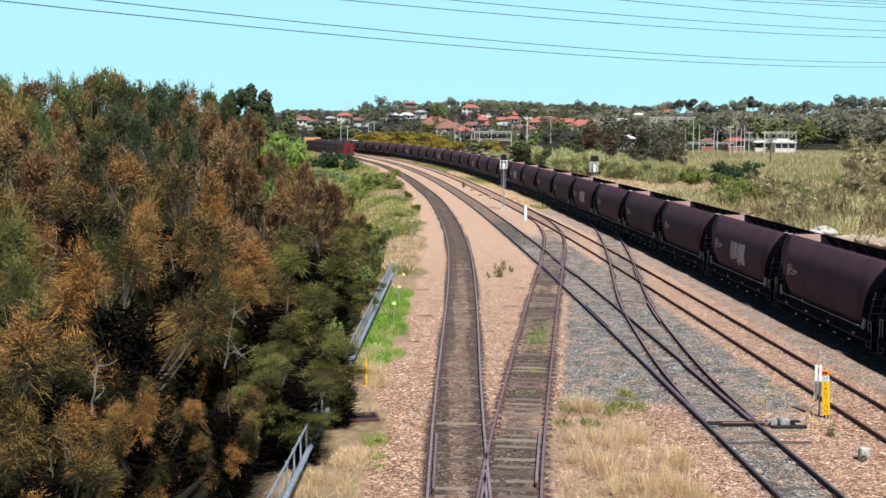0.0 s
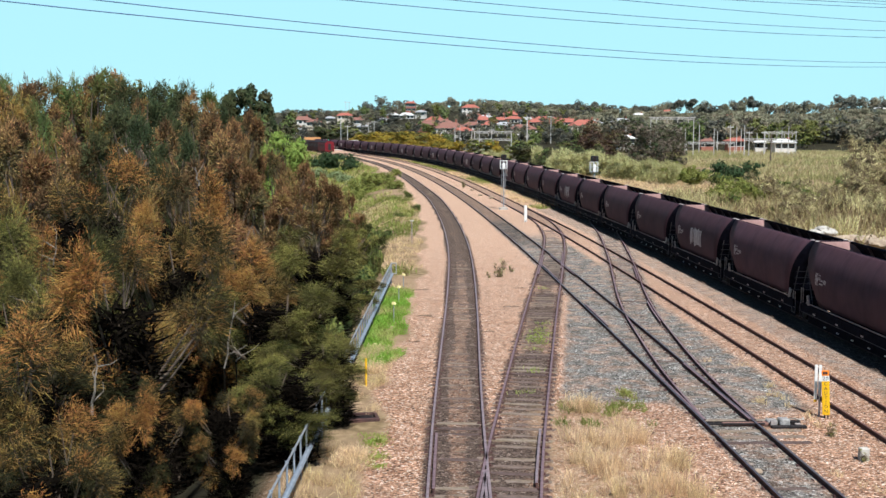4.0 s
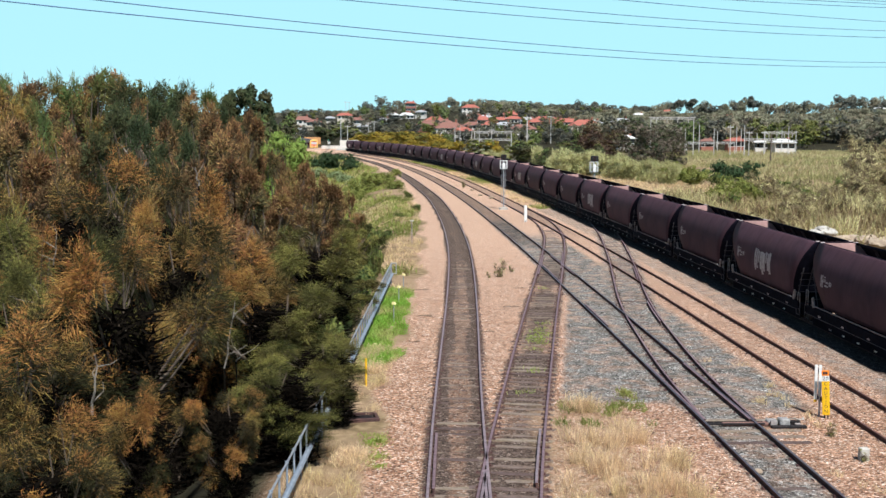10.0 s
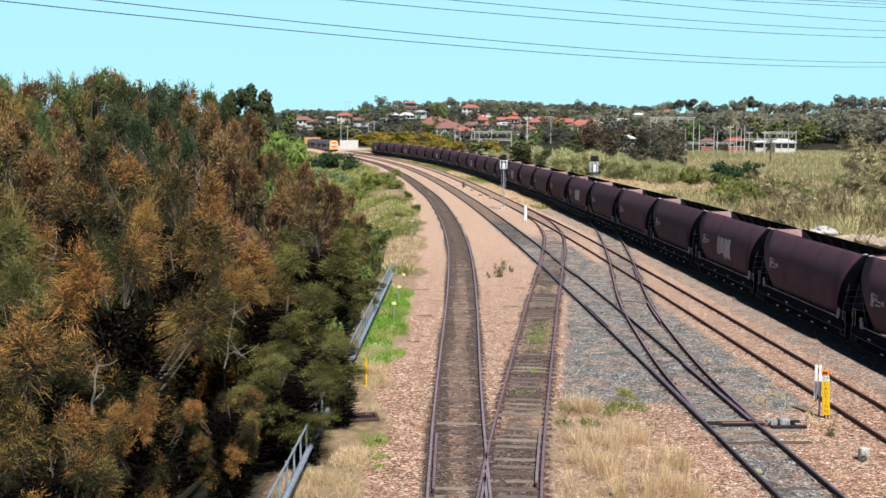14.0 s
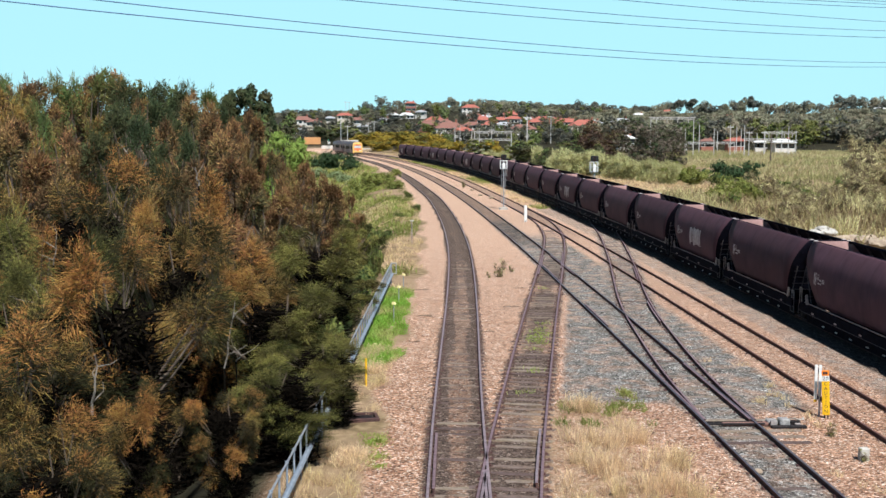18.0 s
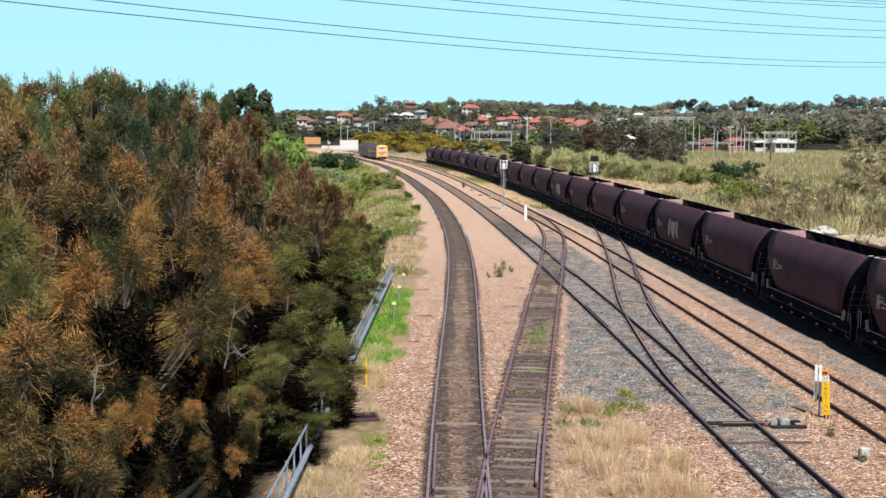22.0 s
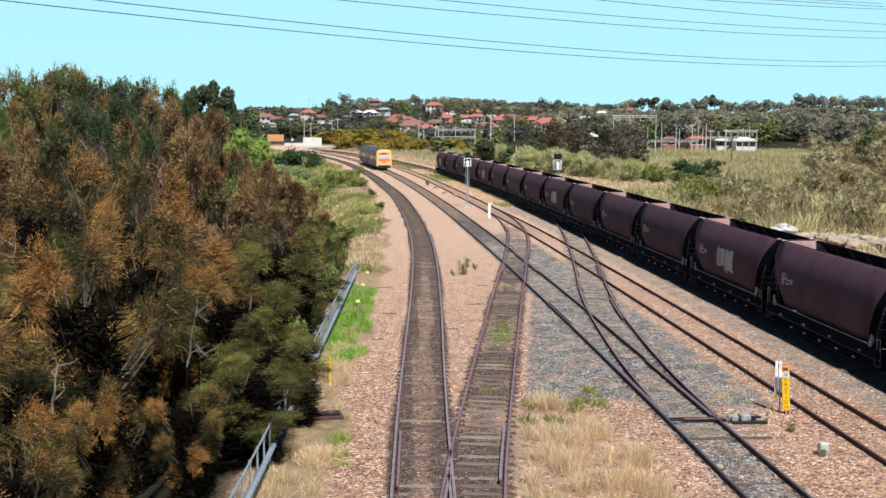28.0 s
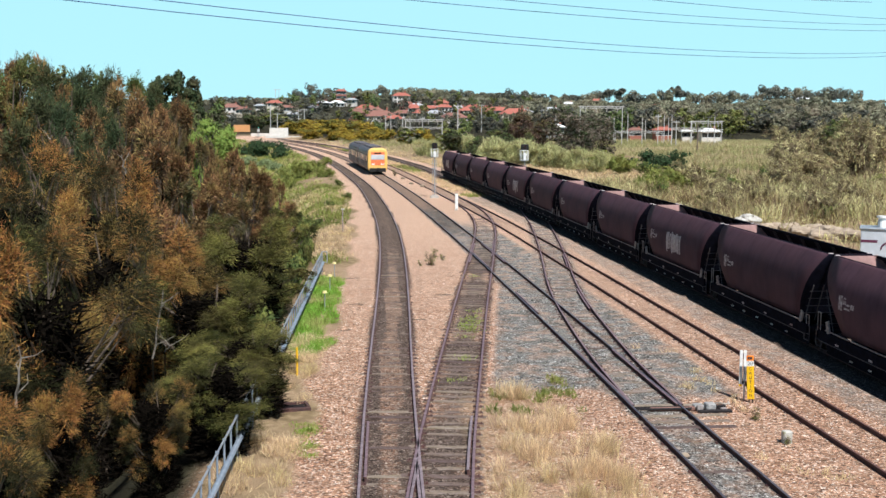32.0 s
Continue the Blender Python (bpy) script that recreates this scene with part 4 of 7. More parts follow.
L = dict(
    rust=leafmat("rusty_flowering_she_oak", (0.17, 0.085, 0.037), (0.12, 0.07, 0.03), (0.10, 0.08, 0.032), trans=0.1),
    brown=leafmat("brown_she_oak", (0.13, 0.075, 0.035), (0.09, 0.06, 0.03), (0.085, 0.078, 0.032), trans=0.1),
    rtip=leafmat("rust_orange_sunlit_tips", (0.38, 0.19, 0.085), (0.27, 0.15, 0.065), (0.22, 0.15, 0.055), trans=0.1),
    olive=leafmat("olive_she_oak", (0.24, 0.165, 0.05), (0.13, 0.135, 0.045), (0.22, 0.125, 0.04), trans=0.1),
    orange=leafmat("orange_she_oak_tips", (0.36, 0.19, 0.05), (0.27, 0.17, 0.05), None, trans=0.1),
    green=leafmat("green_she_oak", (0.085, 0.125, 0.04), (0.12, 0.15, 0.045), (0.15, 0.13, 0.045), trans=0.1),
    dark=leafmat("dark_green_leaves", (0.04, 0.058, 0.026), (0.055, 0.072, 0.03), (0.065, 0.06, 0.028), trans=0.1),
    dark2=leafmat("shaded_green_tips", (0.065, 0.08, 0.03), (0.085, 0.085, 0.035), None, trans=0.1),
    # needle and tip colours also paint shade within and sun outside
    nolive=leafmat("olive_brown_shaded_needles", (0.05, 0.042, 0.016), (0.03, 0.034, 0.012), (0.036, 0.029, 0.013), trans=0.08),
    norange=leafmat("rusty_sunlit_needle_tips", (0.43, 0.19, 0.056), (0.31, 0.15, 0.046), (0.23, 0.165, 0.048), trans=0.08),
    ngreen=leafmat("deep_green_shaded_needles", (0.05, 0.054, 0.015), (0.066, 0.064, 0.018), (0.075, 0.06, 0.019), trans=0.08),
    nolivetip=leafmat("olive_sunlit_needle_tips", (0.22, 0.19, 0.05), (0.165, 0.155, 0.042), None, trans=0.08),
    bright=leafmat("fresh_green_leaves", (0.30, 0.38, 0.09), (0.20, 0.28, 0.06), None),
    bush=leafmat("deep_green_bush", (0.045, 0.082, 0.035), (0.06, 0.095, 0.04), None),
    pale=leafmat("grey_green_shrub", (0.29, 0.34, 0.17), (0.22, 0.27, 0.12), None),
    weed=leafmat("yellow_green_weeds", (0.30, 0.30, 0.08), (0.20, 0.23, 0.06), (0.15, 0.18, 0.045)),
    wattle=leafmat("yellow_wattle_blossom", (0.50, 0.34, 0.05), (0.34, 0.26, 0.05), (0.17, 0.17, 0.05), trans=0.4),
    reed=leafmat("pale_green_reeds", (0.38, 0.355, 0.16), (0.24, 0.245, 0.10), (0.47, 0.385, 0.215), s=0.2, s3=0.05),
    straw=leafmat("dry_straw_grass", (0.78, 0.58, 0.37), (0.64, 0.46, 0.27), (0.55, 0.42, 0.22), s=1.5),
    fresh=leafmat("fresh_green_grass", (0.25, 0.33, 0.06), (0.34, 0.37, 0.10), (0.46, 0.38, 0.18), s=1.5),
    # hill leaves paled and greyed: distance haze painted into the colour
    hill=leafmat("hazed_blue_green_hill_trees", (0.19, 0.185, 0.125), (0.225, 0.215, 0.14), (0.24, 0.205, 0.135), s=0.25, s3=0.08),
    fdark=leafmat("dark_hill_trees", (0.08, 0.10, 0.06), (0.105, 0.125, 0.075), (0.12, 0.12, 0.07), s=0.25, s3=0.08),
    redbrown=leafmat("purple_brown_tree", (0.14, 0.085, 0.065), (0.105, 0.07, 0.055), None),
)


def darts(base, way, length, width, bend, rs):
    """Blades of one triangle each."""
    n = len(base)
    side = np.cross(way, rs.normal(size=(n, 3)))
    side /= np.linalg.norm(side, axis=1)[:, None] + 1e-9
    tip = base + way * length[:, None]
    tip[:, 2] -= bend * length * 0.45
    v = np.stack([base - side * width[:, None] * 0.5, base + side * width[:, None] * 0.5, tip], 1).reshape(-1, 3)
    return v, np.arange(n * 3).reshape(-1, 3).tolist()


def leaves(base, skin, length, width, rs, loose=0.45):
    """Three-cornered leaf sprays that lie roughly along the skin of a crown."""
    n = len(base)
    nn = skin + rs.normal(size=(n, 3)) * loose
    nn /= np.linalg.norm(nn, axis=1)[:, None] + 1e-9
    t = np.cross(nn, rs.normal(size=(n, 3)))
    t /= np.linalg.norm(t, axis=1)[:, None] + 1e-9
    side = np.cross(nn, t)
    l_, w_ = length[:, None], width[:, None]
    v = np.stack([base - t * l_ * 0.4 - side * w_ * 0.5, base - t * l_ * 0.4 + side * w_ * 0.5, base + t * l_ * 0.6], 1).reshape(-1, 3)
    return v, np.arange(n * 3).reshape(-1, 3).tolist()


def quads(base, way, length, width, bend, rs):
    """Blades: thin quads from base along way, drooping by bend; arrays of n."""
    n = len(base)
    side = np.cross(way, rs.normal(size=(n, 3)))
    side /= np.linalg.norm(side, axis=1)[:, None] + 1e-9
    L_, W_ = length[:, None], width[:, None]
    mid = base + way * L_ * 0.55
    tip = base + way * L_ * 0.9
    mid[:, 2] -= bend * length * 0.12
    tip[:, 2] -= bend * length * 0.55
    v = np.stack([base - side * W_ * 0.3, base + side * W_ * 0.3, mid + side * W_ * 0.5, mid - side * W_ * 0.5, tip], 1).reshape(-1, 3)
    f = []
    for i in range(n):
        k = i * 5
        f.append((k, k + 1, k + 2, k + 3))
        f.append((k + 3, k + 2, k + 4))
    return v, f


def crown_mesh(name, seed, height, radius, material, tufts, blades, blen, bwid, droop, bottom=0.18, lumps=9, shape=1.0, flat=False, accent=None, plume=1.0, lobe_h=1.0, slim=1.0, simple=False, fuzzy=False, spray=False, boughs=0):
    """A crown of lobes: tufts of blades on the lobes' skins, with gaps between."""
    rs = np.random.RandomState(seed)
    lobes = []
    for b in range(boughs):
        # each bough carries three plumes close together, with air between the boughs
        u = (b + rs.uniform(0.2, 0.8)) / boughs
        z = height * (bottom + (1 - bottom) * (0.04 + 0.84 * u))
        rr = radius * (math.sin(math.pi * min(1.0, 0.25 + 0.75 * (1 - u) ** shape)) ** 0.7) * rs.uniform(0.35, 0.85)
        a = b * 2.4 + rs.uniform(-0.6, 0.6)
        for k in range(3):
            q = rs.normal(size=3) * np.array((0.36, 0.36, 0.26)) * (1.1 - 0.5 * u)
            lobes.append((math.cos(a) * rr + q[0], math.sin(a) * rr + q[1], z + q[2], radius * rs.uniform(0.36, 0.56) * (1.0 - 0.35 * u) * slim, height * rs.uniform(0.09, 0.15) * lobe_h))
    for i in range(0 if boughs else lumps):
        u = (i + 0.5) / lumps
        z = height * (bottom + (1 - bottom) * (0.06 + 0.80 * u))
        rr = radius * (math.sin(math.pi * min(1.0, 0.25 + 0.75 * (1 - u) ** shape)) ** 0.7) * rs.uniform(0.4, 0.75)
        a = rs.uniform(0, 6.28)
        lobes.append((math.cos(a) * rr, math.sin(a) * rr, z, radius * rs.uniform(0.38, 0.6) * (1.0 - 0.35 * u) * slim, height * rs.uniform(0.09, 0.17) * lobe_h))
    lumps = len(lobes)
    share = np.array([q[3] * q[4] for q in lobes]) ** 0.8
    pick = rs.choice(lumps, tufts, p=share / share.sum())
    lob = np.array(lobes)[pick]
    d = rs.normal(size=(tufts, 3))
    d[:, 2] = np.where(rs.rand(tufts) < 0.7, np.abs(d[:, 2]), d[:, 2]) * (0.6 if flat else 1.0)
    d /= np.linalg.norm(d, axis=1)[:, None]
    r = np.abs(rs.normal(0.76, 0.16, (tufts, 1))) if fuzzy else rs.uniform(0.0, 1.0, (tufts, 1)) ** 0.45 * 1.06
    p = lob[:, :3] + d * r * np.stack([lob[:, 3], lob[:, 3], lob[:, 4]], 1)
    if spray:
        # drooping fans of needles at the ends of the boughs
        c = np.repeat(p, blades, 0)
        out = c.copy()
        out[:, 2] = 0
        out /= np.linalg.norm(out, axis=1)[:, None] + 1e-6
        way = np.repeat(d, blades, 0) * 1.0 + rs.normal(size=c.shape) * 0.36 + out * 0.2
        way[:, 2] += 0.2
        way /= np.linalg.norm(way, axis=1)[:, None]
        ln = blen * rs.uniform(0.55, 1.25, len(c))
        v, f = darts(c + rs.normal(size=c.shape) * blen * 0.4, way, ln, bwid * rs.uniform(0.7, 1.3, len(c)), droop, rs)
        me = raw(name, v.tolist(), f, [material, accent])
        # rusty tips are also painted sunlit: brighter on upper and outer needles
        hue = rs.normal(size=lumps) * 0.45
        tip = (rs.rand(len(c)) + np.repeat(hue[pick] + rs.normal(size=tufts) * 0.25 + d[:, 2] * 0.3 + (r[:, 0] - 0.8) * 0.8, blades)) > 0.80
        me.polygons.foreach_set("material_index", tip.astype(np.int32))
        return me, lobes
    base = np.repeat(p, blades, 0) + rs.normal(size=(tufts * blades, 3)) * blen * 0.22
    way = np.repeat(d, blades, 0) * 0.6 + rs.normal(size=(tufts * blades, 3)) * 0.6
    way[:, 2] += 0.45 * plume
    way /= np.linalg.norm(way, axis=1)[:, None]
    ln, wd_ = blen * rs.uniform(0.6, 1.3, tufts * blades), bwid * rs.uniform(0.7, 1.3, tufts * blades)
    if simple:
        v, f = leaves(base, np.repeat(d, blades, 0) + np.array((0, 0, 0.15)), ln, wd_, rs)
    else:
        v, f = quads(base, way, ln, wd_, droop, rs)
    me = raw(name, v.tolist(), f, [material] + ([accent] if accent else []))
    if accent:
        tip = (d[:, 2] * 0.5 + (r[:, 0] - 0.8) * 1.6 + rs.normal(size=tufts) * 0.35 + 0.25 * np.sin(pick * 2.3)) > 0.42
        me.polygons.foreach_set("material_index", np.repeat(tip.astype(np.int32), blades * (1 if simple else 2)))
    return me, lobes


def wood_mesh(name, seed, height, lobes, r0, material, lean=0.06, twigs=4, seg=5):
    rs = random.Random(seed)
    bm = new_bm()
    pts = [Vector((0, 0, -0.3))]
    for i in range(1, 6):
        pts.append(Vector((rs.uniform(-lean, lean) * height * 0.5, rs.uniform(-lean, lean) * height * 0.5, height * 0.86 * i / 5)))
    for i, (a, b) in enumerate(zip(pts, pts[1:])):
        rod(bm, a, b, r0 * (1 - i * 0.18), r0 * (1 - (i + 1) * 0.18), seg + 1)
    for x, y, z, rr, hh in lobes:
        u = min(max((z - height * 0.25) / (height * 0.86), 0.05), 0.8) * 5
        k = int(u)
        a = pts[k].lerp(pts[k + 1], u - k)
        m = a.lerp(Vector((x, y, z)), 0.55) + Vector((rs.uniform(-.2, .2), rs.uniform(-.2, .2), -0.05 * height))
        rod(bm, a, m, r0 * 0.38, r0 * 0.24, seg)
        rod(bm, m, Vector((x, y, z)), r0 * 0.24, r0 * 0.1, seg)
        for _ in range(twigs):
            e = Vector((x + rs.uniform(-1, 1) * rr, y + rs.uniform(-1, 1) * rr, z + rs.uniform(-0.3, 1) * hh))
            rod(bm, m.lerp(Vector((x, y, z)), rs.uniform(0.3, 1)), e, r0 * 0.11, r0 * 0.03, 4)
    return mesh_of(name, bm, material)


def tree_kind(name, label, category, seed, height, radius, leaf, wood, group="", twigs=3, seg=5, shade_twigs=0, **kw):
    t = thing(name, label, category, group=group)
    cm, lobes = crown_mesh("crown", seed, height, radius, leaf, **kw)
    o = new("crown", cm)
    o.parent = t
    if shade_twigs:
        # near-black twigs added inside the crown stand in for its deep shade
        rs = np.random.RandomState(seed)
        q = rs.uniform(-1, 1, (shade_twigs, 3)) * np.array((radius * 0.42, radius * 0.42, height * 0.36)) + np.array((0, 0, height * 0.40))
        w = rs.normal(size=(shade_twigs, 3))
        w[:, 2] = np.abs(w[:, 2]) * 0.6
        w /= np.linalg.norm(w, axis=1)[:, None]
        v, f = darts(q, w, rs.uniform(0.3, 0.9, shade_twigs), rs.uniform(0.04, 0.11, shade_twigs), 0.2, rs)
        o = new("inner_tangle", raw("inner_tangle", v.tolist(), f, M["shade_black"]))
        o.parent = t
        tagged(o, "near-black twigs painting the crown's inner shade", kind="stuff")
    o = new("trunk", wood_mesh("trunk", seed, height, lobes, height * 0.016 + 0.03, wood, twigs=twigs, seg=seg))
    o.parent = t
    return t


def recolour(t, leaf, label, accent=None):
    """A copy of a tree with other leaves."""
    c = copy_thing(t, Matrix.Identity(4))
    for o in c.children:
        if o.name.startswith("crown"):
            o.data = o.data.copy()
            o.data.materials[0] = leaf
            if accent:
                o.data.materials[1] = accent
    return tagged(c, label)


def put(t, x, y, s=1.0, rz=0.0, z=None, sz=1.0):
    """Stand a tree at a place, with its size."""
    t.matrix_basis = pose(x, y, gz(x, y) - 0.05 if z is None else z, 0, 0, rz) @ Matrix.Diagonal((s, s, s * sz, 1))
    return t


def place(base, x, y, s=1.0, rz=0.0, z=None, sz=1.0, label=""):
    t = copy_thing(base, Matrix.Identity(4))
    if label:
        tagged(t, label)
    return put(t, x, y, s, rz, z, sz)


def from_view(px, py, d):
    """The point that lies d metres ahead of the bridge, at a bearing and height given on the opening view."""
    th = radians(90 - 83.72)
    a, b = (px - 784) / 1990.0, (441 - py) / 1990.0
    wy, wz = math.cos(th) + b * math.sin(th), -math.sin(th) + b * math.cos(th)
    return a / wy * d, d, 8.77 + wz / wy * d


NEAR = dict(tufts=1150, blades=42, blen=0.28, bwid=0.0145, droop=0.9, boughs=13, bottom=0.14, shape=0.8, accent=L["rust"], lobe_h=0.9, slim=0.5, spray=True, fuzzy=True)
FAR = dict(tufts=1500, blades=16, blen=0.21, bwid=0.042, droop=0.5, boughs=13, bottom=0.1, shape=0.8, accent=L["rust"], lobe_h=0.62, plume=0.6, slim=0.56, spray=True, fuzzy=True)
SHE = [tree_kind("she_oak", "she-oak tree", "tree", 11 + k, 8.0, 2.6, L["rust"], M["bark"], group="she-oaks along the embankment", twigs=2, seg=4, shade_twigs=3800 if k < 3 else 0, **(NEAR if k < 3 else FAR)) for k in range(6)]
TOPS = [float(np.percentile([v.co.z for v in t.children[0].data.vertices], 99.6)) for t in SHE]
# tip colours mix the flowers' own hue with painted sunlight
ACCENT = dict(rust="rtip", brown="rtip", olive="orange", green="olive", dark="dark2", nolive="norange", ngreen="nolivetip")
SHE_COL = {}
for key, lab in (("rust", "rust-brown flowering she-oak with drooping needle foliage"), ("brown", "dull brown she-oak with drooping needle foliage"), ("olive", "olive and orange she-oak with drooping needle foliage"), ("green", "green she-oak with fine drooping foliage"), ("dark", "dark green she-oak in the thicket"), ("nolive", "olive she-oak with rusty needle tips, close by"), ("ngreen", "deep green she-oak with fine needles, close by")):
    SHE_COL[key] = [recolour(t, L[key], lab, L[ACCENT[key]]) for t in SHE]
for t in SHE:
    for o in list(t.children):
        bpy.data.objects.remove(o)
    bpy.data.objects.remove(t)
used = set()
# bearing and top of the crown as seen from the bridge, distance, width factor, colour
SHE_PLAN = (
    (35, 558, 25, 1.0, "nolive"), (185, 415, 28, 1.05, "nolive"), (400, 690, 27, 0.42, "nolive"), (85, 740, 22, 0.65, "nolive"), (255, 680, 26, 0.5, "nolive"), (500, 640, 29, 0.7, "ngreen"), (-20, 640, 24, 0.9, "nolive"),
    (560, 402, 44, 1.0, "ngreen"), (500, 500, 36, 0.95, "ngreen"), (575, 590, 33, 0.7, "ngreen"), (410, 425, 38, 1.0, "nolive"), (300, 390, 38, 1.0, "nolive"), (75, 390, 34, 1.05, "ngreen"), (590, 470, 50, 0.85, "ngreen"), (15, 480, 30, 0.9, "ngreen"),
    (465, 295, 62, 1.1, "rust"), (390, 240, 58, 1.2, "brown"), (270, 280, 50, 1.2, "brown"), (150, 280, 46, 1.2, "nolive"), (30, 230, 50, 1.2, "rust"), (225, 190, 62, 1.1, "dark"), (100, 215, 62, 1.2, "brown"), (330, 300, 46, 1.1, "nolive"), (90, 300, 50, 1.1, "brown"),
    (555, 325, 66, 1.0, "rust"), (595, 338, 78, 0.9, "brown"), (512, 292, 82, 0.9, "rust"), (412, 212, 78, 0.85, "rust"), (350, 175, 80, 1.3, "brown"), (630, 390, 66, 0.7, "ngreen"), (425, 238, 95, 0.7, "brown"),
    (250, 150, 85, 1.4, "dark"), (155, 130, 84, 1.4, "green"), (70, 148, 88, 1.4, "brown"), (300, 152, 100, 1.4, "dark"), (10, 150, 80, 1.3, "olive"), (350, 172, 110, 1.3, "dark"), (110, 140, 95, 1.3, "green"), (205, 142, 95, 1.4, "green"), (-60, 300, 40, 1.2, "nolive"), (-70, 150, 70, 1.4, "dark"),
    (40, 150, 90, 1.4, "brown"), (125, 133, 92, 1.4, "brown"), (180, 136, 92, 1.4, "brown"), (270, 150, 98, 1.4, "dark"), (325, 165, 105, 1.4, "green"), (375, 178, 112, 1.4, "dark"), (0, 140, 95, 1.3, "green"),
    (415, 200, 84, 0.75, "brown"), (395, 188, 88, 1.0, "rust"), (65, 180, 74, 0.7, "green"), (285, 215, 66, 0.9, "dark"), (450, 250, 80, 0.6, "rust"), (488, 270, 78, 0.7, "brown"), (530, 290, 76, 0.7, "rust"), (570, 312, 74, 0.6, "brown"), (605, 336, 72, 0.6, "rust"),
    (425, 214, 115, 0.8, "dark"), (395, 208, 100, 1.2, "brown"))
rt = random.Random(3)
for n_, (px, py, d, wf, key) in enumerate(SHE_PLAN):
    x, y, ztop = from_view(px, py, d)
    zb = gz(x, y)
    kk = n_ % 3 + (0 if d < 48 else 3)
    hgt = (ztop - zb) / TOPS[kk]
    base = SHE_COL[key][kk]
    t = base if (key, kk) not in used else copy_thing(base, Matrix.Identity(4))
    used.add((key, kk))
    sc = wf * (1.0 if d < 60 else 1.05)
    put(t, x, y, sc, rt.uniform(0, 360), zb - 0.05, hgt / sc)
for key in SHE_COL:
    for k in range(6):
        if (key, k) not in used:
            t = SHE_COL[key][k]
            for o in list(t.children):
                bpy.data.objects.remove(o)
            bpy.data.objects.remove(t)

# pale bare stems that stand out among the foliage
def bare_stem(px0, py0, px1, py1, d, r, seed):
    a, b = Vector(from_view(px0, py0, d)), Vector(from_view(px1, py1, d - 0.4))
    rs = random.Random(seed)
    foot = Vector((a.x, a.y, gz(a.x, a.y) - 0.2))
    t = thing("bare_stem", "pale bare she-oak stem among the foliage", "dead tree", Matrix.Translation(foot))
    pts = [Vector((0, 0, 0)), a - foot]
    for k in range(1, 6):
        pts.append((a - foot).lerp(b - foot, k / 5) + Vector((rs.uniform(-1, 1), rs.uniform(-1, 1), 0)) * 0.05)
    bm = new_bm()
    for k, (p, q) in enumerate(zip(pts, pts[1:])):
        rod(bm, p, q, r * (1 - 0.12 * k), r * (1 - 0.12 * (k + 1)), 6)
        if k == 0:
            # near-black colour paints shade onto the foot
            part("foot", bm, M["shade_black"], t, "foot of the stem, coloured near-black for shade")
            bm = new_bm()
    part("stem", bm, M["bark_pale"], t)
    for k in (2, 4, 5):
        bm = new_bm()
        w = Vector((rs.uniform(-1, 1), rs.uniform(-0.4, 0.1), rs.uniform(0.2, 0.8))) * 0.45
        rod(bm, pts[k], pts[k] + w, r * 0.45, r * 0.25, 5)
        rod(bm, pts[k] + w, pts[k] + w * 1.5 + Vector((rs.uniform(-.15, .15), 0, 0.08)), r * 0.25, r * 0.1, 5)
        part("twig", bm, M["bark_pale"], t)


for k, row in enumerate(((397, 652, 416, 532, 34, 0.035), (163, 735, 172, 628, 25, 0.04), (352, 330, 345, 296, 55, 0.05), (182, 615, 192, 572, 31, 0.03), (418, 640, 437, 622, 33, 0.025), (222, 300, 226, 262, 56, 0.045), (415, 330, 408, 286, 58, 0.05), (95, 470, 103, 420, 36, 0.03), (70, 560, 66, 520, 29, 0.025))):
    bare_stem(*row, k)
# ---- grass, weeds and reeds
def blades_mesh(name, pts, length, width, leaf, seed, lean=0.35, droop=0.5, clump=1, spread=0.0):
    rs = np.random.RandomState(seed)
    p = np.repeat(np.array(pts), clump, 0)
    n = len(p)
    if spread:
        p[:, :2] += rs.normal(size=(n, 2)) * spread
    z = ground_z(p[:, 0], p[:, 1])
    base = np.stack([p[:, 0], p[:, 1], z - 0.03], 1)
    way = rs.normal(size=(n, 3)) * lean
    way[:, 2] = 1.0
    way /= np.linalg.norm(way, axis=1)[:, None]
    ln = length * rs.uniform(0.5, 1.25, n)
    v, f = quads(base, way, ln, width * rs.uniform(0.7, 1.3, n), droop, rs)
    return raw(name, v.tolist(), f, leaf)


def grass(name, label, category, leaf, centres, seed, length, width, clump, spread, lean=0.4, droop=0.5):
    o = new(name, blades_mesh(name, centres, length, width, leaf, seed, lean, droop, clump, spread))
    return tagged(o, label, category, kind="stuff")


def scatter(n, x0, x1_, y0, y1, seed, keep=None):
    rs = np.random.RandomState(seed)
    out = []
    while len(out) < n:
        x, y = rs.uniform(x0, x1_), rs.uniform(y0, y1)
        if keep is None or keep(x, y, rs):
            out.append((x, y))
    return np.array(out)


def X1(y):
    return float(x1(np.array(float(y))))


def X4(y):
    return float(x4(np.array(float(min(y, 385)))))


L["mound"] = leafmat("straw_green_tall_grass", (0.60, 0.50, 0.27), (0.36, 0.33, 0.15), (0.24, 0.17, 0.09), s=0.3, s3=0.16, island=0.5)
nz = lambda x, y, s: noise.noise(Vector((x * s, y * s, 3.3)))
# straw patch between the curving track and the main line
grass("dry_grass", "tall dry straw grass between the tracks", "grass", L["straw"], scatter(140, 2.7, 6.4, 20, 35.5, 1, lambda x, y, r: x > knots(y, KNOT_C1) + 1.35 and x < 7.2 - (y - 22) * 0.13 and nz(x, y, 0.9) > -0.05 + 0.03 * (y - 27)), 2, 0.85, 0.008, 85, 0.11, 0.3, 0.35)
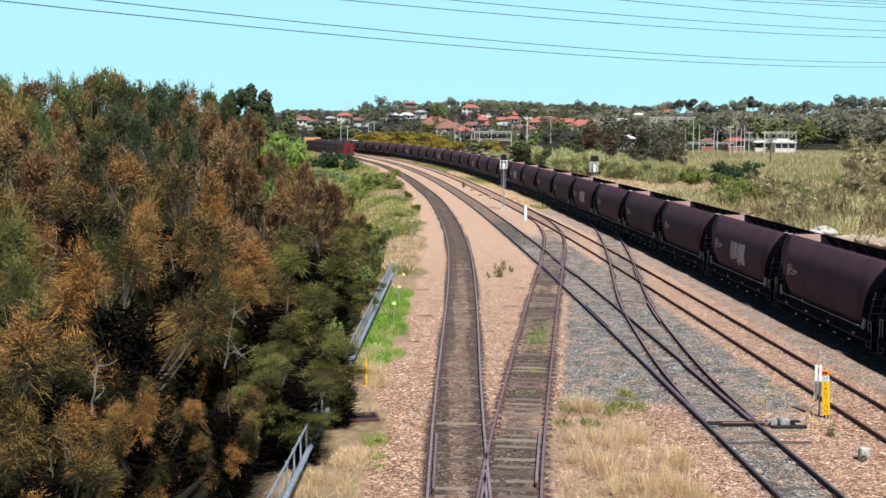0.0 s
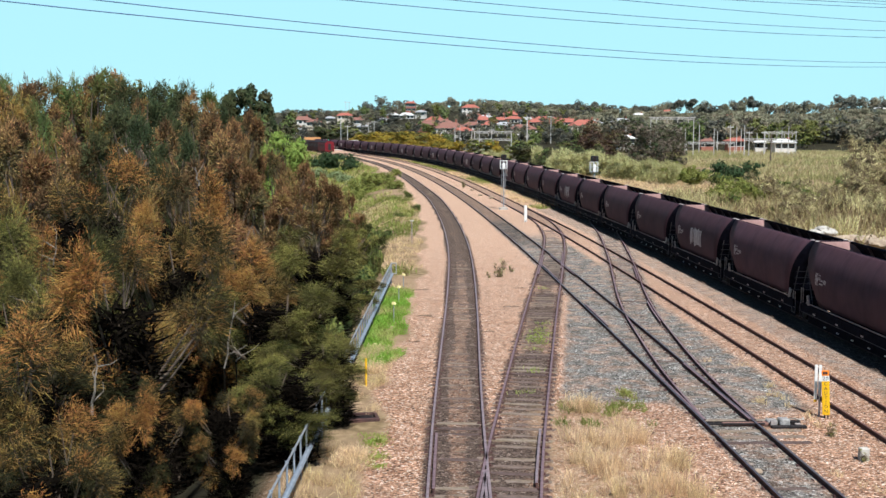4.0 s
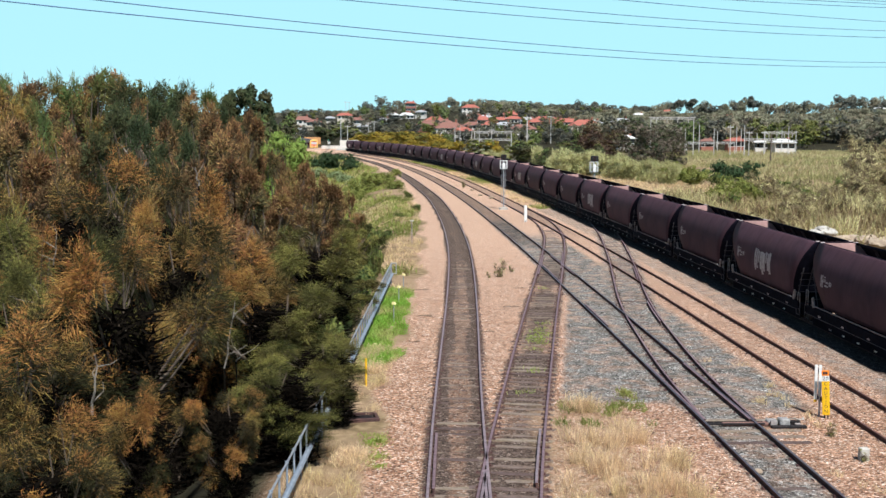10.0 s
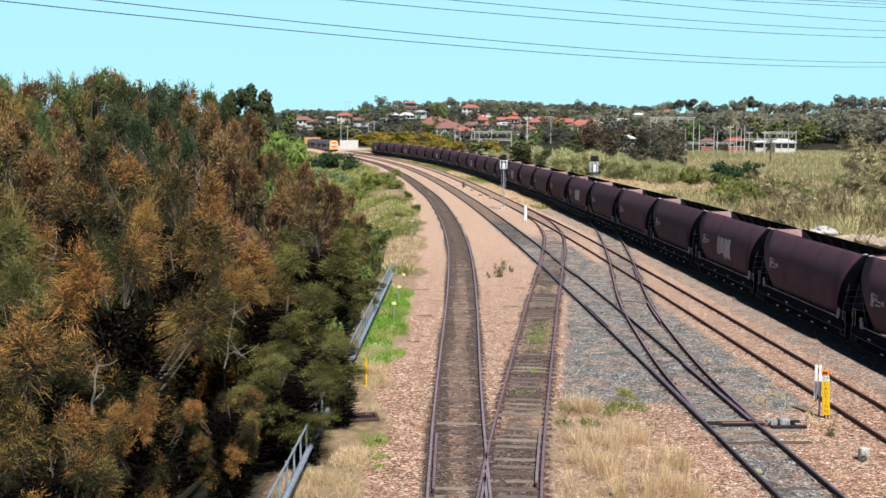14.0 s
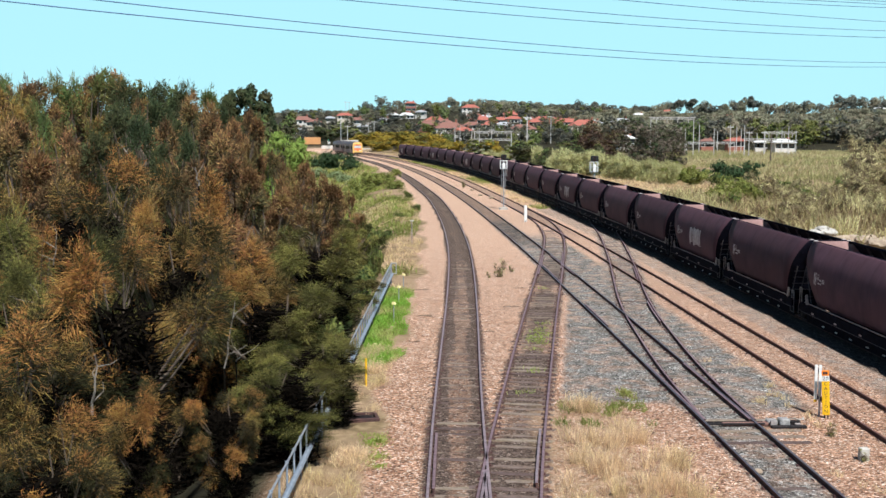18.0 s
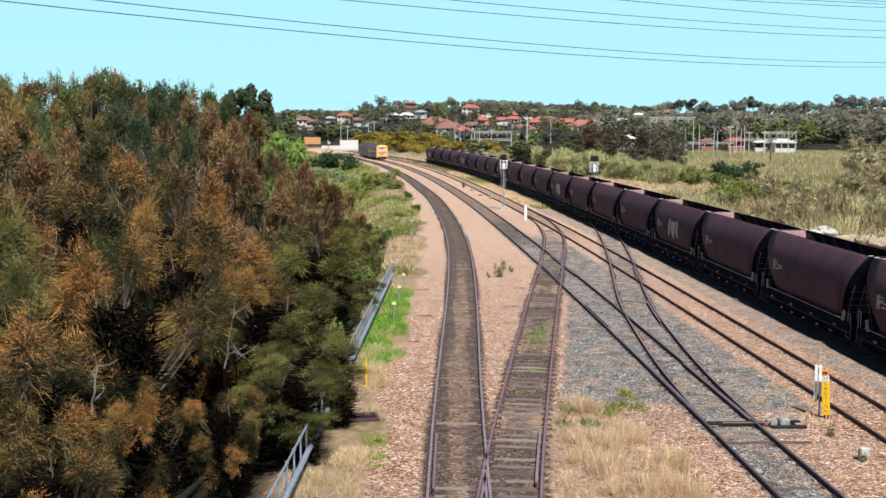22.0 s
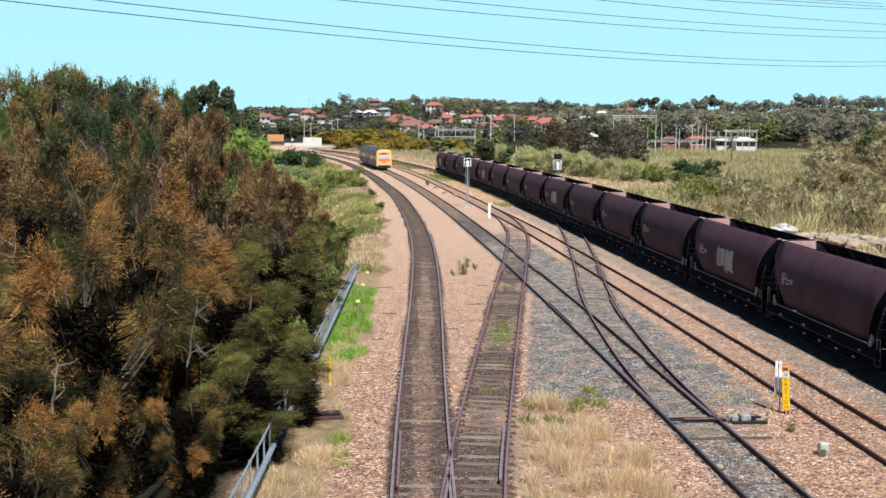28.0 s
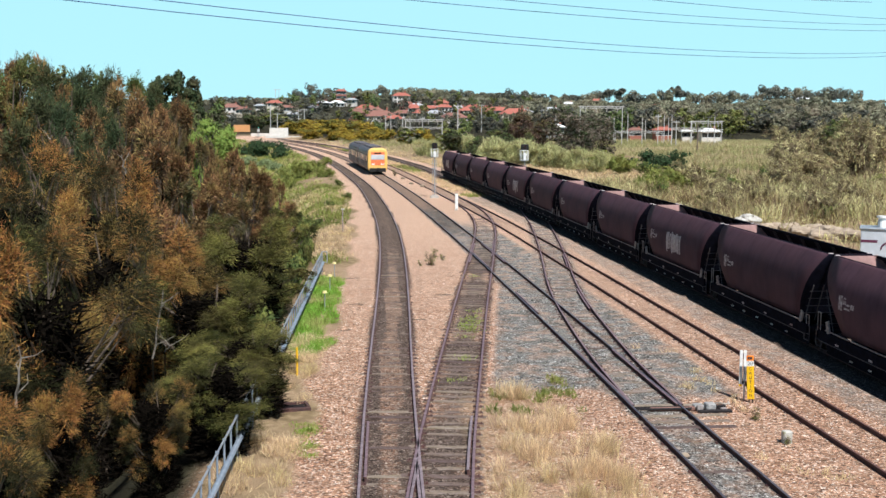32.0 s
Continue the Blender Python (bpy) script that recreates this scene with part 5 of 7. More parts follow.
grass("weeds", "sparse green weeds at the edge of grey ballast", "weeds", L["weed"], scatter(60, 3.2, 6.3, 32.5, 37.5, 3, lambda x, y, r: x > knots(y, KNOT_C1) + 1.1 and nz(x, y, 0.8) > 0.05), 4, 0.42, 0.02, 16, 0.09)
grass("dry_grass", "clumps of straw grass along the foot of the fence", "grass", L["straw"], scatter(230, -3.7, -1.9, 22, 44, 5, lambda x, y, r: x < X1(y) - 2.5 + 0.35 * nz(x, y, 0.4) and (y < 30 or y > 34) and nz(x, y, 0.8) > -0.1), 6, 0.55, 0.009, 44, 0.11)
L["lawn"] = leafmat("lush_green_grass", (0.20, 0.38, 0.045), (0.28, 0.43, 0.07), (0.36, 0.38, 0.12), s=1.5)
grass("fresh_grass", "bright green grass beside the pipe fence", "grass", L["lawn"], scatter(520, -3.3, -1.4, 40.5, 60, 7, lambda x, y, r: x < X1(y) - 2.75 + 0.7 * nz(x, y, 0.5) and nz(x, y, 0.9) > -0.3), 8, 0.52, 0.015, 26, 0.10)
grass("fresh_grass", "small green patch on the ballast shoulder", "grass", L["fresh"], scatter(40, -2.4, -1.6, 28.5, 34, 9, lambda x, y, r: nz(x, y, 0.6) > 0.05), 10, 0.2, 0.02, 20, 0.12)
grass("weeds", "dry mixed weeds on the slope beside the curve", "weeds", L["straw"], scatter(900, -9, 0.5, 60, 135, 11, lambda x, y, r: x < X1(y) - 2.7 + 0.8 * nz(x, y, 0.15) and nz(x, y, 0.12) > -0.05), 12, 0.55, 0.022, 16, 0.2)
grass("weeds", "green weeds on the slope beside the curve", "weeds", L["weed"], scatter(1500, -16, -0.5, 66, 210, 13, lambda x, y, r: x < X1(y) - 3.2 + 0.8 * nz(x, y, 0.15) and x > X1(y) - 15 and nz(x, y, 0.12) < 0.12), 14, 0.7, 0.05, 13, 0.3)
grass("fresh_grass", "lush green growth beyond the slope", "grass", L["fresh"], scatter(700, -26, -2, 110, 260, 15, lambda x, y, r: x < X1(y) - 4 and x > X1(y) - 16 and nz(x, y, 0.08) > -0.05), 16, 0.9, 0.09, 11, 0.45)
grass("fresh_grass", "green growth on the low ground inside the curve", "grass", L["fresh"], scatter(700, -50, -12, 190, 385, 51, lambda x, y, r: X1(y) - 34 < x < X1(y) - 4 and nz(x, y, 0.06) > -0.25), 52, 1.1, 0.13, 11, 0.6)
grass("weeds", "rank weeds on the low ground inside the curve", "weeds", L["weed"], scatter(600, -50, -12, 190, 385, 53, lambda x, y, r: X1(y) - 34 < x < X1(y) - 4 and nz(x, y, 0.06) < 0.2), 54, 1.2, 0.13, 11, 0.6)
grass("track_weeds", "thin grass between the sleepers", "grass", L["fresh"], np.array([(float(knots(y, KNOT_C1)) + d, y) for y, d in ((46, 0.1), (46.6, -0.2), (47.2, 0.2), (48, 0.0), (45.4, 0.3), (61, -0.2), (50, 0.2), (44.2, 0.0), (47.6, 0.35), (46.3, 0.2), (46.9, 0.0), (45.8, -0.1), (48.6, 0.15), (40.2, 0.1), (36.8, -0.1))]), 17, 0.24, 0.02, 46, 0.2)
grass("dry_grass", "dry grass strip behind the coal train", "grass", L["straw"], scatter(3600, 8, 70, 78, 215, 18, lambda x, y, r: X4(y) + 3.2 < x < X4(y) + 12 + 14 * float(smooth((y - 100) / 30)) + 6 * nz(x, y, 0.06) and 80 < y < 215), 19, 0.7, 0.05, 12, 0.4)
grass("dry_grass", "tufts between the main line and the outer tracks", "grass", L["straw"], scatter(26, 9.9, 11.6, 26, 42, 20, lambda x, y, r: nz(x, y, 0.5) > 0.15), 21, 0.35, 0.014, 24, 0.08)


def reed_keep(x, y, r):
    return x > X4(y) + 27 - 18 * min(max((y - 180) / 60.0, 0), 1) + 6 * nz(x, y, 0.05) and x < 0.47 * y + 14


grass("reeds", "pale green reed bed beyond the railway", "reeds", L["reed"], scatter(6000, -10, 170, 95, 350, 22, lambda x, y, r: reed_keep(x, y, r) and nz(x, y, 0.025) > -0.35), 23, 1.7, 0.075, 11, 0.7, 0.3, 0.5)
grass("reeds", "tall tangled grass on the rubble bank", "grass", L["mound"], scatter(900, 26, 60, 62, 125, 24, lambda x, y, r: x > X4(y) + 13.5 and x < 0.5 * y + 16), 25, 1.7, 0.05, 12, 0.6, 0.45, 0.7)
grass("reeds", "tall straw-green grass behind the rubble bank", "grass", L["mound"], scatter(1500, 18, 75, 62, 130, 26, lambda x, y, r: x > X4(y) + 5 and not (x > 0.31 * y and y < 84) and x < 0.5 * y + 18 and nz(x, y, 0.12) > -0.12), 27, 2.5, 0.05, 14, 0.5, 0.28, 0.5)

grass("weeds", "dry weeds between the distant tracks", "weeds", L["straw"], scatter(420, -30, 14, 120, 340, 31, lambda x, y, r: 5.4 < x - float(line2(y)) < float(off4(y)) - 1.9 and nz(x, y, 0.05) > -0.1), 32, 0.5, 0.05, 12, 0.3)
grass("weeds", "green weeds between the distant tracks", "weeds", L["weed"], scatter(300, -30, 14, 120, 340, 33, lambda x, y, r: 5.6 < x - float(line2(y)) < float(off4(y)) - 2.0 and nz(x, y, 0.05) < 0.1), 34, 0.5, 0.08, 12, 0.4)
grass("dry_grass", "straw grass at the foot of the outer bank", "grass", L["straw"], scatter(260, -60, 20, 150, 390, 35, lambda x, y, r: 3.0 < x - X4(y) < 9.0), 36, 0.6, 0.08, 12, 0.5)

# ---- shrubs
def shrub(name, label, leaf, seed, h, r, blen=0.2, bwid=0.07, tufts=480, accent=None):
    t = thing(name, label, "shrub")
    cm, lobes = crown_mesh("foliage", seed, h, r, leaf, tufts=tufts, blades=8, simple=True, blen=blen, bwid=bwid, droop=0.3, bottom=0.0, lumps=11, shape=0.6, accent=accent, lobe_h=2.6)
    o = new("foliage", cm)
    o.parent = t
    o = new("stems", wood_mesh("stems", seed, h * 0.8, lobes, 0.03 + 0.01 * h, M["bark"]))
    o.parent = t
    return t


def at_view(px, py, d0=60.0, d1=1500.0):
    """Where the ray of a bearing and height on the opening view meets the ground."""
    d = d0
    while d < d1:
        x, y, z = from_view(px, py, d)
        if z <= gz(x, y):
            return x, y
        d *= 1.01
    x, y, z = from_view(px, py, d1)
    return x, y


L["twiggy"] = leafmat("twiggy_olive_brown", (0.21, 0.155, 0.09), (0.13, 0.10, 0.06), (0.27, 0.22, 0.12))
px_, py_ = at_view(660, 384)
grass("dry_grass", "bleached straw patch beside the curve", "grass", L["straw"], scatter(380, px_ - 3, px_ + 2.6, py_ - 8, py_ + 9, 61, lambda x, y, r: x < X1(y) - 2.2 and ((x - px_) / 2.8) ** 2 + ((y - py_) / 9) ** 2 < 1 + 0.4 * nz(x, y, 0.3)), 62, 0.6, 0.025, 18, 0.15)
S_BUSH = shrub("shrub", "dense deep green shrub beside the line", L["bush"], 41, 2.2, 2.6, 0.24, 0.11)
S_PALE = shrub("shrub", "low spreading shrub with grey-green leaves", L["pale"], 42, 1.4, 2.4, 0.22, 0.10)
S_WEED = shrub("shrub", "leafy shrub with yellow-green leaves", L["weed"], 43, 1.6, 1.9, 0.2, 0.09)
S_DRY = shrub("shrub", "tangled dry brown shrub with straw", L["twiggy"], 44, 2.2, 2.4, 0.42, 0.045, accent=L["mound"])
S_GRN = shrub("shrub", "leafy shrub with mid-green leaves", L["green"], 45, 1.6, 1.7, 0.18, 0.07, accent=L["weed"])
for base, lst in ((S_BUSH, ((590, 302, 1.75), (563, 299, 1.6), (615, 303, 1.5), (1290, 322, 1.3), (1330, 318, 1.2))),
                  (S_PALE, ((585, 318, 1.1), (610, 325, 1.0), (635, 335, 0.9), (560, 315, 1.2))),
                  (S_WEED, ((640, 345, 1.2), (660, 335, 1.3), (690, 322, 1.1), (625, 360, 1.0), (700, 335, 0.9), (1200, 320, 1.3), (1225, 330, 1.1), (1180, 310, 1.2), (1300, 350, 1.2), (1340, 360, 1.0))),
                  (S_GRN, ((652, 432, 1.15), (708, 387, 0.4), (735, 374, 0.45), (665, 440, 0.9), (650, 470, 0.9), (725, 350, 0.5), (1275, 335, 1.2))),
                  (S_DRY, ((1390, 372, 1.2), (1430, 380, 1.0), (1545, 322, 2.6), (1500, 360, 1.2), (1565, 345, 2.4), (1610, 325, 2.8), (1350, 345, 1.1), (1530, 345, 1.6), (1660, 330, 2.6)))):
    for k, (px, py, s) in enumerate(lst):
        x, y = at_view(px, py, 50)
        if k == 0:
            put(base, x, y, s, k * 77)
        else:
            place(base, x, y, s, k * 77 + 20)
def shrub_by(base, h0, r0, px, top, foot, w):
    """A shrub by its bearing, top, foot and width as seen from the bridge."""
    x, y = at_view(px, foot, 50)
    s = w / 1990.0 * y / (2 * r0)
    place(base, x, y, s, px * 13.0, None, max(from_view(px, top, y)[2] - gz(x, y), 0.4) / h0 / s)


for base, h0, r0, lst in ((S_BUSH, 2.2, 2.6, ((1280, 297, 326, 72), (1320, 302, 328, 60), (1246, 300, 318, 44))),
                          (S_WEED, 1.6, 1.9, ((1205, 297, 324, 62), (1236, 304, 324, 46), (1180, 308, 326, 42), (1290, 326, 362, 70), (1335, 328, 360, 54), (1268, 334, 364, 44), (1405, 330, 350, 40))),
                          (S_DRY, 2.2, 2.4, ((1545, 262, 332, 84), (1600, 240, 334, 116), (1652, 240, 338, 110), (1528, 298, 350, 76), (1480, 345, 392, 60), (1600, 320, 372, 90), (1560, 350, 400, 70), (1640, 340, 390, 90))),
                          (S_GRN, 1.6, 1.7, ((1442, 334, 374, 62), (1390, 318, 340, 50), (1500, 318, 350, 50), (1590, 385, 415, 60), (668, 410, 486, 48), (655, 436, 500, 36)))):
    for row in lst:
        shrub_by(base, h0, r0, *row)
for k in range(11):
    y = 37.0 + 2.4 * k
    place((S_GRN, S_BUSH, S_GRN)[k % 3], float(np.interp(y, (20, 66), (-3.72, -2.86))) - 1.5 - 0.3 * (k % 2), y, (0.75, 0.5, 0.85)[k % 3], k * 67.0, None, 1.5)
# scrub on the bank behind the coal train
rb = random.Random(77)
for k in range(46):
    y = rb.uniform(66, 128)
    x = rb.uniform(X4(y) + 6, 0.5 * y + 10)
    if x > 0.31 * y and y < 86 or (y > 95 and x < X4(y) + 14):
        continue
    place((S_DRY, S_WEED, S_DRY, S_GRN, S_DRY)[k % 5], x, y, rb.uniform(0.5, 1.0), rb.uniform(0, 360))
# small bushy weed between the tracks
wd = shrub("weed", "small half-dry bushy weed growing in the ballast", L["twiggy"], 46, 1.0, 0.5, 0.22, 0.016, 90, accent=L["weed"])
put(wd, *at_view(884, 492, 40), 1.0, 0)
for px, py, s in ((905, 484, 0.45), (865, 494, 0.4), (1470, 775, 0.4), (1528, 822, 0.35), (820, 333, 0.9)):
    x, y = at_view(px, py, 20)
    place(wd, x, y, s, px)

# ---- pipe fence along the embankment
def fence_x(y):
    return float(np.interp(y, (20, 27, 40, 62, 66), (-3.72, -3.55, -3.3, -2.92, -2.86)))


fence = thing("pipe_fence", "blue-grey steel pipe fence along the track edge", "fence")
ys_ = [21 + 1.045 * k for k in range(41)]
for y in ys_:
    bm = new_bm()
    x = fence_x(y)
    z0 = gz(x, y) - 0.2
    rod(bm, (x, y, z0), (x, y, 1.05), 0.026, seg=8)
    rod(bm, (x, y, 1.03), (x, y, 1.09), 0.045, seg=8)
    part("post", bm, M["fence_blue"], fence)
bm = new_bm()
tube(bm, [(fence_x(a), a, 1.05) for a in ys_], 0.027, 8)
part("handrail", bm, M["galv"], fence, "thin galvanised handrail")
bm = new_bm()
tube(bm, [(fence_x(a) + 0.06, a, 0.45) for a in ys_], 0.075, 8)
part("mid_rail", bm, M["fence_blue"], fence, "thick blue-grey pipe rail")
bm = new_bm()
ye = ys_[-1]
xe = fence_x(ye)
rod(bm, (xe, ye, 1.05), (xe + 0.25, ye + 0.5, 1.0), 0.027)
rod(bm, (xe + 0.25, ye + 0.5, 1.0), (xe + 0.25, ye + 0.5, 0.4), 0.027)
rod(bm, (xe + 0.25, ye + 0.5, 0.4), (xe, ye, 0.45), 0.027)
part("end_loop", bm, M["galv"], fence)

# ---- small posts
def marker(px, py, h, label, mats, r=0.03, cap=0.0):
    x, y = at_view(px, py, 20)
    t = thing("marker_post", label, "post", pose(x, y, gz(x, y)))
    bm = new_bm()
    rod(bm, (0, 0, -0.1), (0, 0, h), r, seg=8)
    part("stake", bm, mats[0], t)
    if cap:
        bm = new_bm()
        rod(bm, (0, 0, h - 0.02), (0, 0, h + 0.07), cap, cap * 0.7, 10)
        part("cap", bm, mats[1], t, "pale yellow cap")
    return t


M["grey_iron"] = mat("scuffed_grey_iron", (0.42, 0.41, 0.39), (0.24, 0.23, 0.225), 14, 0.7, 0.2, 0.2)
M["cap_yellow"] = mat("faded_yellow_cap", (0.72, 0.62, 0.30), (0.62, 0.5, 0.2), 5, 0.6)
for px, py in ((714, 516), (706, 541), (697, 572)):
    marker(px, py, 0.85, "thin pale marker post with a round yellow cap", (M["galv"], M["cap_yellow"]), 0.022, 0.12)
marker(648, 688, 0.98, "slim yellow plastic marker stake in the grass", (M["yellow"], M["yellow"]), 0.035)
marker(618, 752, 0.45, "short rusty stake at the edge of the ballast", (M["rail_side"], M["white"]), 0.04)
tp = marker(729, 432, 1.75, "thin pale timber post with a short crossbar", (M["stencil"], M["white"]), 0.03)
bm = new_bm()
box(bm, -0.14, 0.14, -0.02, 0.02, 1.7, 1.76, 0.008)
part("crossbar", bm, M["white"], tp)
x, y = at_view(930, 394, 60)
wp = thing("white_post", "broad white painted marker post beside the points", "post", pose(x, y, gz(x, y)))
bm = new_bm()
box(bm, -0.13, 0.13, -0.06, 0.06, -0.1, 1.55, 0.02)
part("board", bm, M["white"], wp)
bm = new_bm()
box(bm, -0.09, 0.09, -0.09, 0.09, -0.1, 0.2, 0.02)
part("foot", bm, M["concrete"], wp)


def lettering(text, size, material, parent, at, label):
    cu = bpy.data.curves.new("lettering", 'FONT')
    cu.body, cu.size, cu.align_x, cu.align_y, cu.extrude = text, size, 'CENTER', 'CENTER', 0.002
    tmp = bpy.data.objects.new("lettering", cu)
    scene.collection.objects.link(tmp)
    bpy.context.view_layer.update()
    me_ = bpy.data.meshes.new_from_object(tmp)
    bpy.data.objects.remove(tmp)
    me_.materials.append(material)
    o = new("lettering", me_)
    o.parent, o.matrix_basis = parent, at
    tagged(o, label)
    return o


# caution board and white twin post
x, y = at_view(1462, 744, 20)
cb = thing("caution_board", "tall narrow yellow caution board with orange and white top", "sign", pose(x, y, gz(x, y), 0, -3, -16))
bm = new_bm()
box(bm, -0.11, 0.11, -0.02, 0.02, 0.12, 1.16, 0.008)
part("board", bm, M["yellow"], cb, "yellow enamel board")
bm = new_bm()
box(bm, -0.11, 0.11, -0.02, 0.02, 1.163, 1.33, 0.008)
part("speed_plate", bm, M["white"], cb, "white plate with a speed figure")
bm = new_bm()
box(bm, -0.11, 0.11, -0.02, 0.02, 1.333, 1.50, 0.008)
part("top_plate", bm, M["orange"], cb, "orange top plate")
for sx in (-0.05, 0.05):
    bm = new_bm()
    rod(bm, (sx, 0.03, -0.15), (sx, 0.03, 1.3), 0.018)
    part("leg", bm, M["black"], cb)
for k, ch in enumerate("CAUTION"):
    lettering(ch, 0.135, M["rail_side"], cb, pose(0, -0.0225, 1.08 - k * 0.14, 90, 0, 0), "dark letter")
lettering("20", 0.17, M["black"], cb, pose(0, -0.0225, 1.247, 90, 0, 0), "black speed figure")
bm = new_bm()
for k in (-0.05, 0.02):
    box(bm, k - 0.025, k + 0.04, -0.0235, -0.0205, 1.38, 1.46)
part("plate_mark", bm, M["rail_side"], cb, "worn dark mark")
x, y = at_view(1446, 741, 20)
tw = thing("white_marker_post", "white twin-plank marker post with yellow foot", "post", pose(x, y, gz(x, y), 0, 0, -12))
for sx in (-0.075, 0.045):
    bm = new_bm()
    box(bm, sx - 0.045, sx + 0.045, -0.02, 0.02, 0.52 if sx < 0 else 0.62, 1.6, 0.006)
    part("plank", bm, M["white"], tw)
bm = new_bm()
box(bm, -0.12, -0.03, -0.022, 0.018, 0.44, 0.517, 0.006)
part("yellow_tip", bm, M["yellow"], tw)
bm = new_bm()
rod(bm, (0.05, 0.03, -0.15), (0.05, 0.03, 1.5), 0.025)
part("stake", bm, M["galv"], tw)

# point machine with rods
pm = thing("point_machine", "pale grey electric point machine beside the switch", "point machine", pose(10.15, 32.75, -0.17, 0, 0, 2))
bm = new_bm()
box(bm, -0.15, 0.15, -0.16, 0.16, 0.06, 0.27, 0.03)
part("motor_box", bm, M["grey_iron"], pm, "pale grey metal motor box")
bm = new_bm()
box(bm, -0.48, -0.17, -0.02, 0.28, 0.05, 0.2, 0.03)
part("gear_case", bm, M["grey_iron"], pm, "scuffed grey iron gear case")
for k, (a, b, c) in enumerate(((-0.36, -0.14, 0.24), (0.28, 0.14, 0.16), (0.42, -0.05, 0.12), (0.02, 0.3, 0.18))):
    bm = new_bm()
    box(bm, a - 0.09, a + 0.09, b - 0.06, b + 0.06, 0.0, c, 0.015)
    part("bracket", bm, M["steel_dark"] if k % 2 else M["dusty_and_lit_steel"], pm)
bm = new_bm()
tube(bm, [(0.5 + 0.16 * math.cos(0.6 * k), 0.5 + 0.1 * math.sin(0.6 * k), 0.06 + 0.012 * k) for k in range(9)], 0.022, 6)
part("cable_loop", bm, M["bark_pale"], pm, "tan looped cable")
bm = new_bm()
box(bm, -0.45, 0.6, -0.34, -0.2, 0.0, 0.12, 0.02)
box(bm, -0.45, 0.6, 0.22, 0.34, 0.0, 0.12, 0.02)
part("base_timber", bm, M["steel_dark"], pm)
for q in (-0.1, 0.12):
    bm = new_bm()
    rod(bm, (-2.35, q, 0.13), (-0.6, q, 0.13), 0.03, seg=8)
    part("throw_rod", bm, M["steel_dark"], pm)
bm = new_bm()
rod(bm, (0.45, 0.75, 0.03), (0.85, 0.66, 0.03), 0.035)
rod(bm, (0.85, 0.66, 0.03), (0.9, 0.9, 0.04), 0.03)
part("cable_duct", bm, M["concrete"], pm)
for k, y in enumerate((30.9, 31.5, 32.15, 33.35)):
    o = tagged(new("switch_sleeper", LONG_ME), "long dark timber sleeper under the switch", "sleeper", group="switch sleepers")
    o.matrix_basis = pose(8.95 if k < 2 else 9.05, y, -0.112, 0, 0, 2)
x, y = at_view(1528, 818, 18)
cv = thing("cover_board", "worn red-brown timber cover over the switch rods", "board", pose(9.0, 32.75, -0.06, 0, 0, 2))
bm = new_bm()
box(bm, -0.68, 0.68, -0.11, 0.11, -0.06, 0.03, 0.012)
part("plank", bm, mat("weathered_red_brown_timber", (0.26, 0.14, 0.11), (0.16, 0.085, 0.07), 7, 0.9, 0, 0.4, 30), cv)
st = thing("concrete_stub", "short pale concrete stub post in weeds", "post", pose(x, y, gz(x, y)))
bm = new_bm()
box(bm, -0.13, 0.13, -0.1, 0.1, -0.1, 0.34, 0.03)
part("block", bm, M["concrete"], st)
for k, (px, py, s) in enumerate(((1340, 840, 0.14), (700, 385, 0.3), (905, 398, 0.12), (912, 404, 0.1), (893, 396, 0.12), (870, 352, 0.35), (850, 347, 0.3), (835, 338, 0.3), (760, 345, 0.2))):
    x, y = at_view(px, py, 18)
    bm = new_bm()
    bmesh.ops.create_icosphere(bm, subdivisions=2, radius=s)
    for v in bm.verts:
        v.co *= 1 + 0.35 * noise.noise(v.co * (2.2 / s) + Vector((k, 0, 0)))
        v.co.z *= 0.6
    tagged(part("stone", bm, M["rock"], at=pose(x, y, gz(x, y) + s * 0.25)), "loose pale stone lying on the ballast", "stone")
# dark patch of unknown kind, built as a low frame and grate
x, y = at_view(640, 742, 20)
dp = thing("drain_pit", "low dark rusty frame with a grate, set in the bank", "drain", pose(x, y, gz(x, y), 0, 0, 12))
for k, (a0, a1, b0, b1) in enumerate(((-0.5, 0.5, -0.42, -0.3), (-0.5, 0.5, 0.3, 0.42), (-0.5, -0.4, -0.3, 0.3), (0.4, 0.5, -0.3, 0.3))):
    bm = new_bm()
    box(bm, a0, a1, b0, b1, -0.3, 0.10, 0.015)
    part("rim", bm, M["rail_side"], dp)
bm = new_bm()
box(bm, -0.4, 0.4, -0.3, 0.3, 0.0, 0.03)
part("grate", bm, M["steel_dark"], dp, "dark steel grate")
for k, (px, py, ang, ln) in enumerate(((745, 517, 12, 0.9), (752, 562, -8, 0.7), (735, 610, 30, 0.5), (905, 545, 5, 0.8), (862, 590, -15, 0.6), (918, 512, 10, 0.6))):
    x, y = at_view(px, py, 20)
    rs_ = random.Random(k)
    bm = new_bm()
    pts = [Vector((ln * (u / 5 - 0.5), rs_.uniform(-0.05, 0.05), 0.03 + rs_.uniform(0, 0.03))) for u in range(6)]
    tube(bm, pts, 0.016, 5)
    rod(bm, pts[3], pts[3] + Vector((0.18, 0.12, 0.03)), 0.011, 0.006, 5)
    tagged(part("stick", bm, M["bark"], at=pose(x, y, gz(x, y), 0, 0, ang)), "thin dead stick lying on the ballast", "stick", "sticks on the ballast")
# ---- signals
M["lens_red"] = mat("red_signal_lens", (0.03, 0.008, 0.008), (0.02, 0.006, 0.006), 3, 0.2)
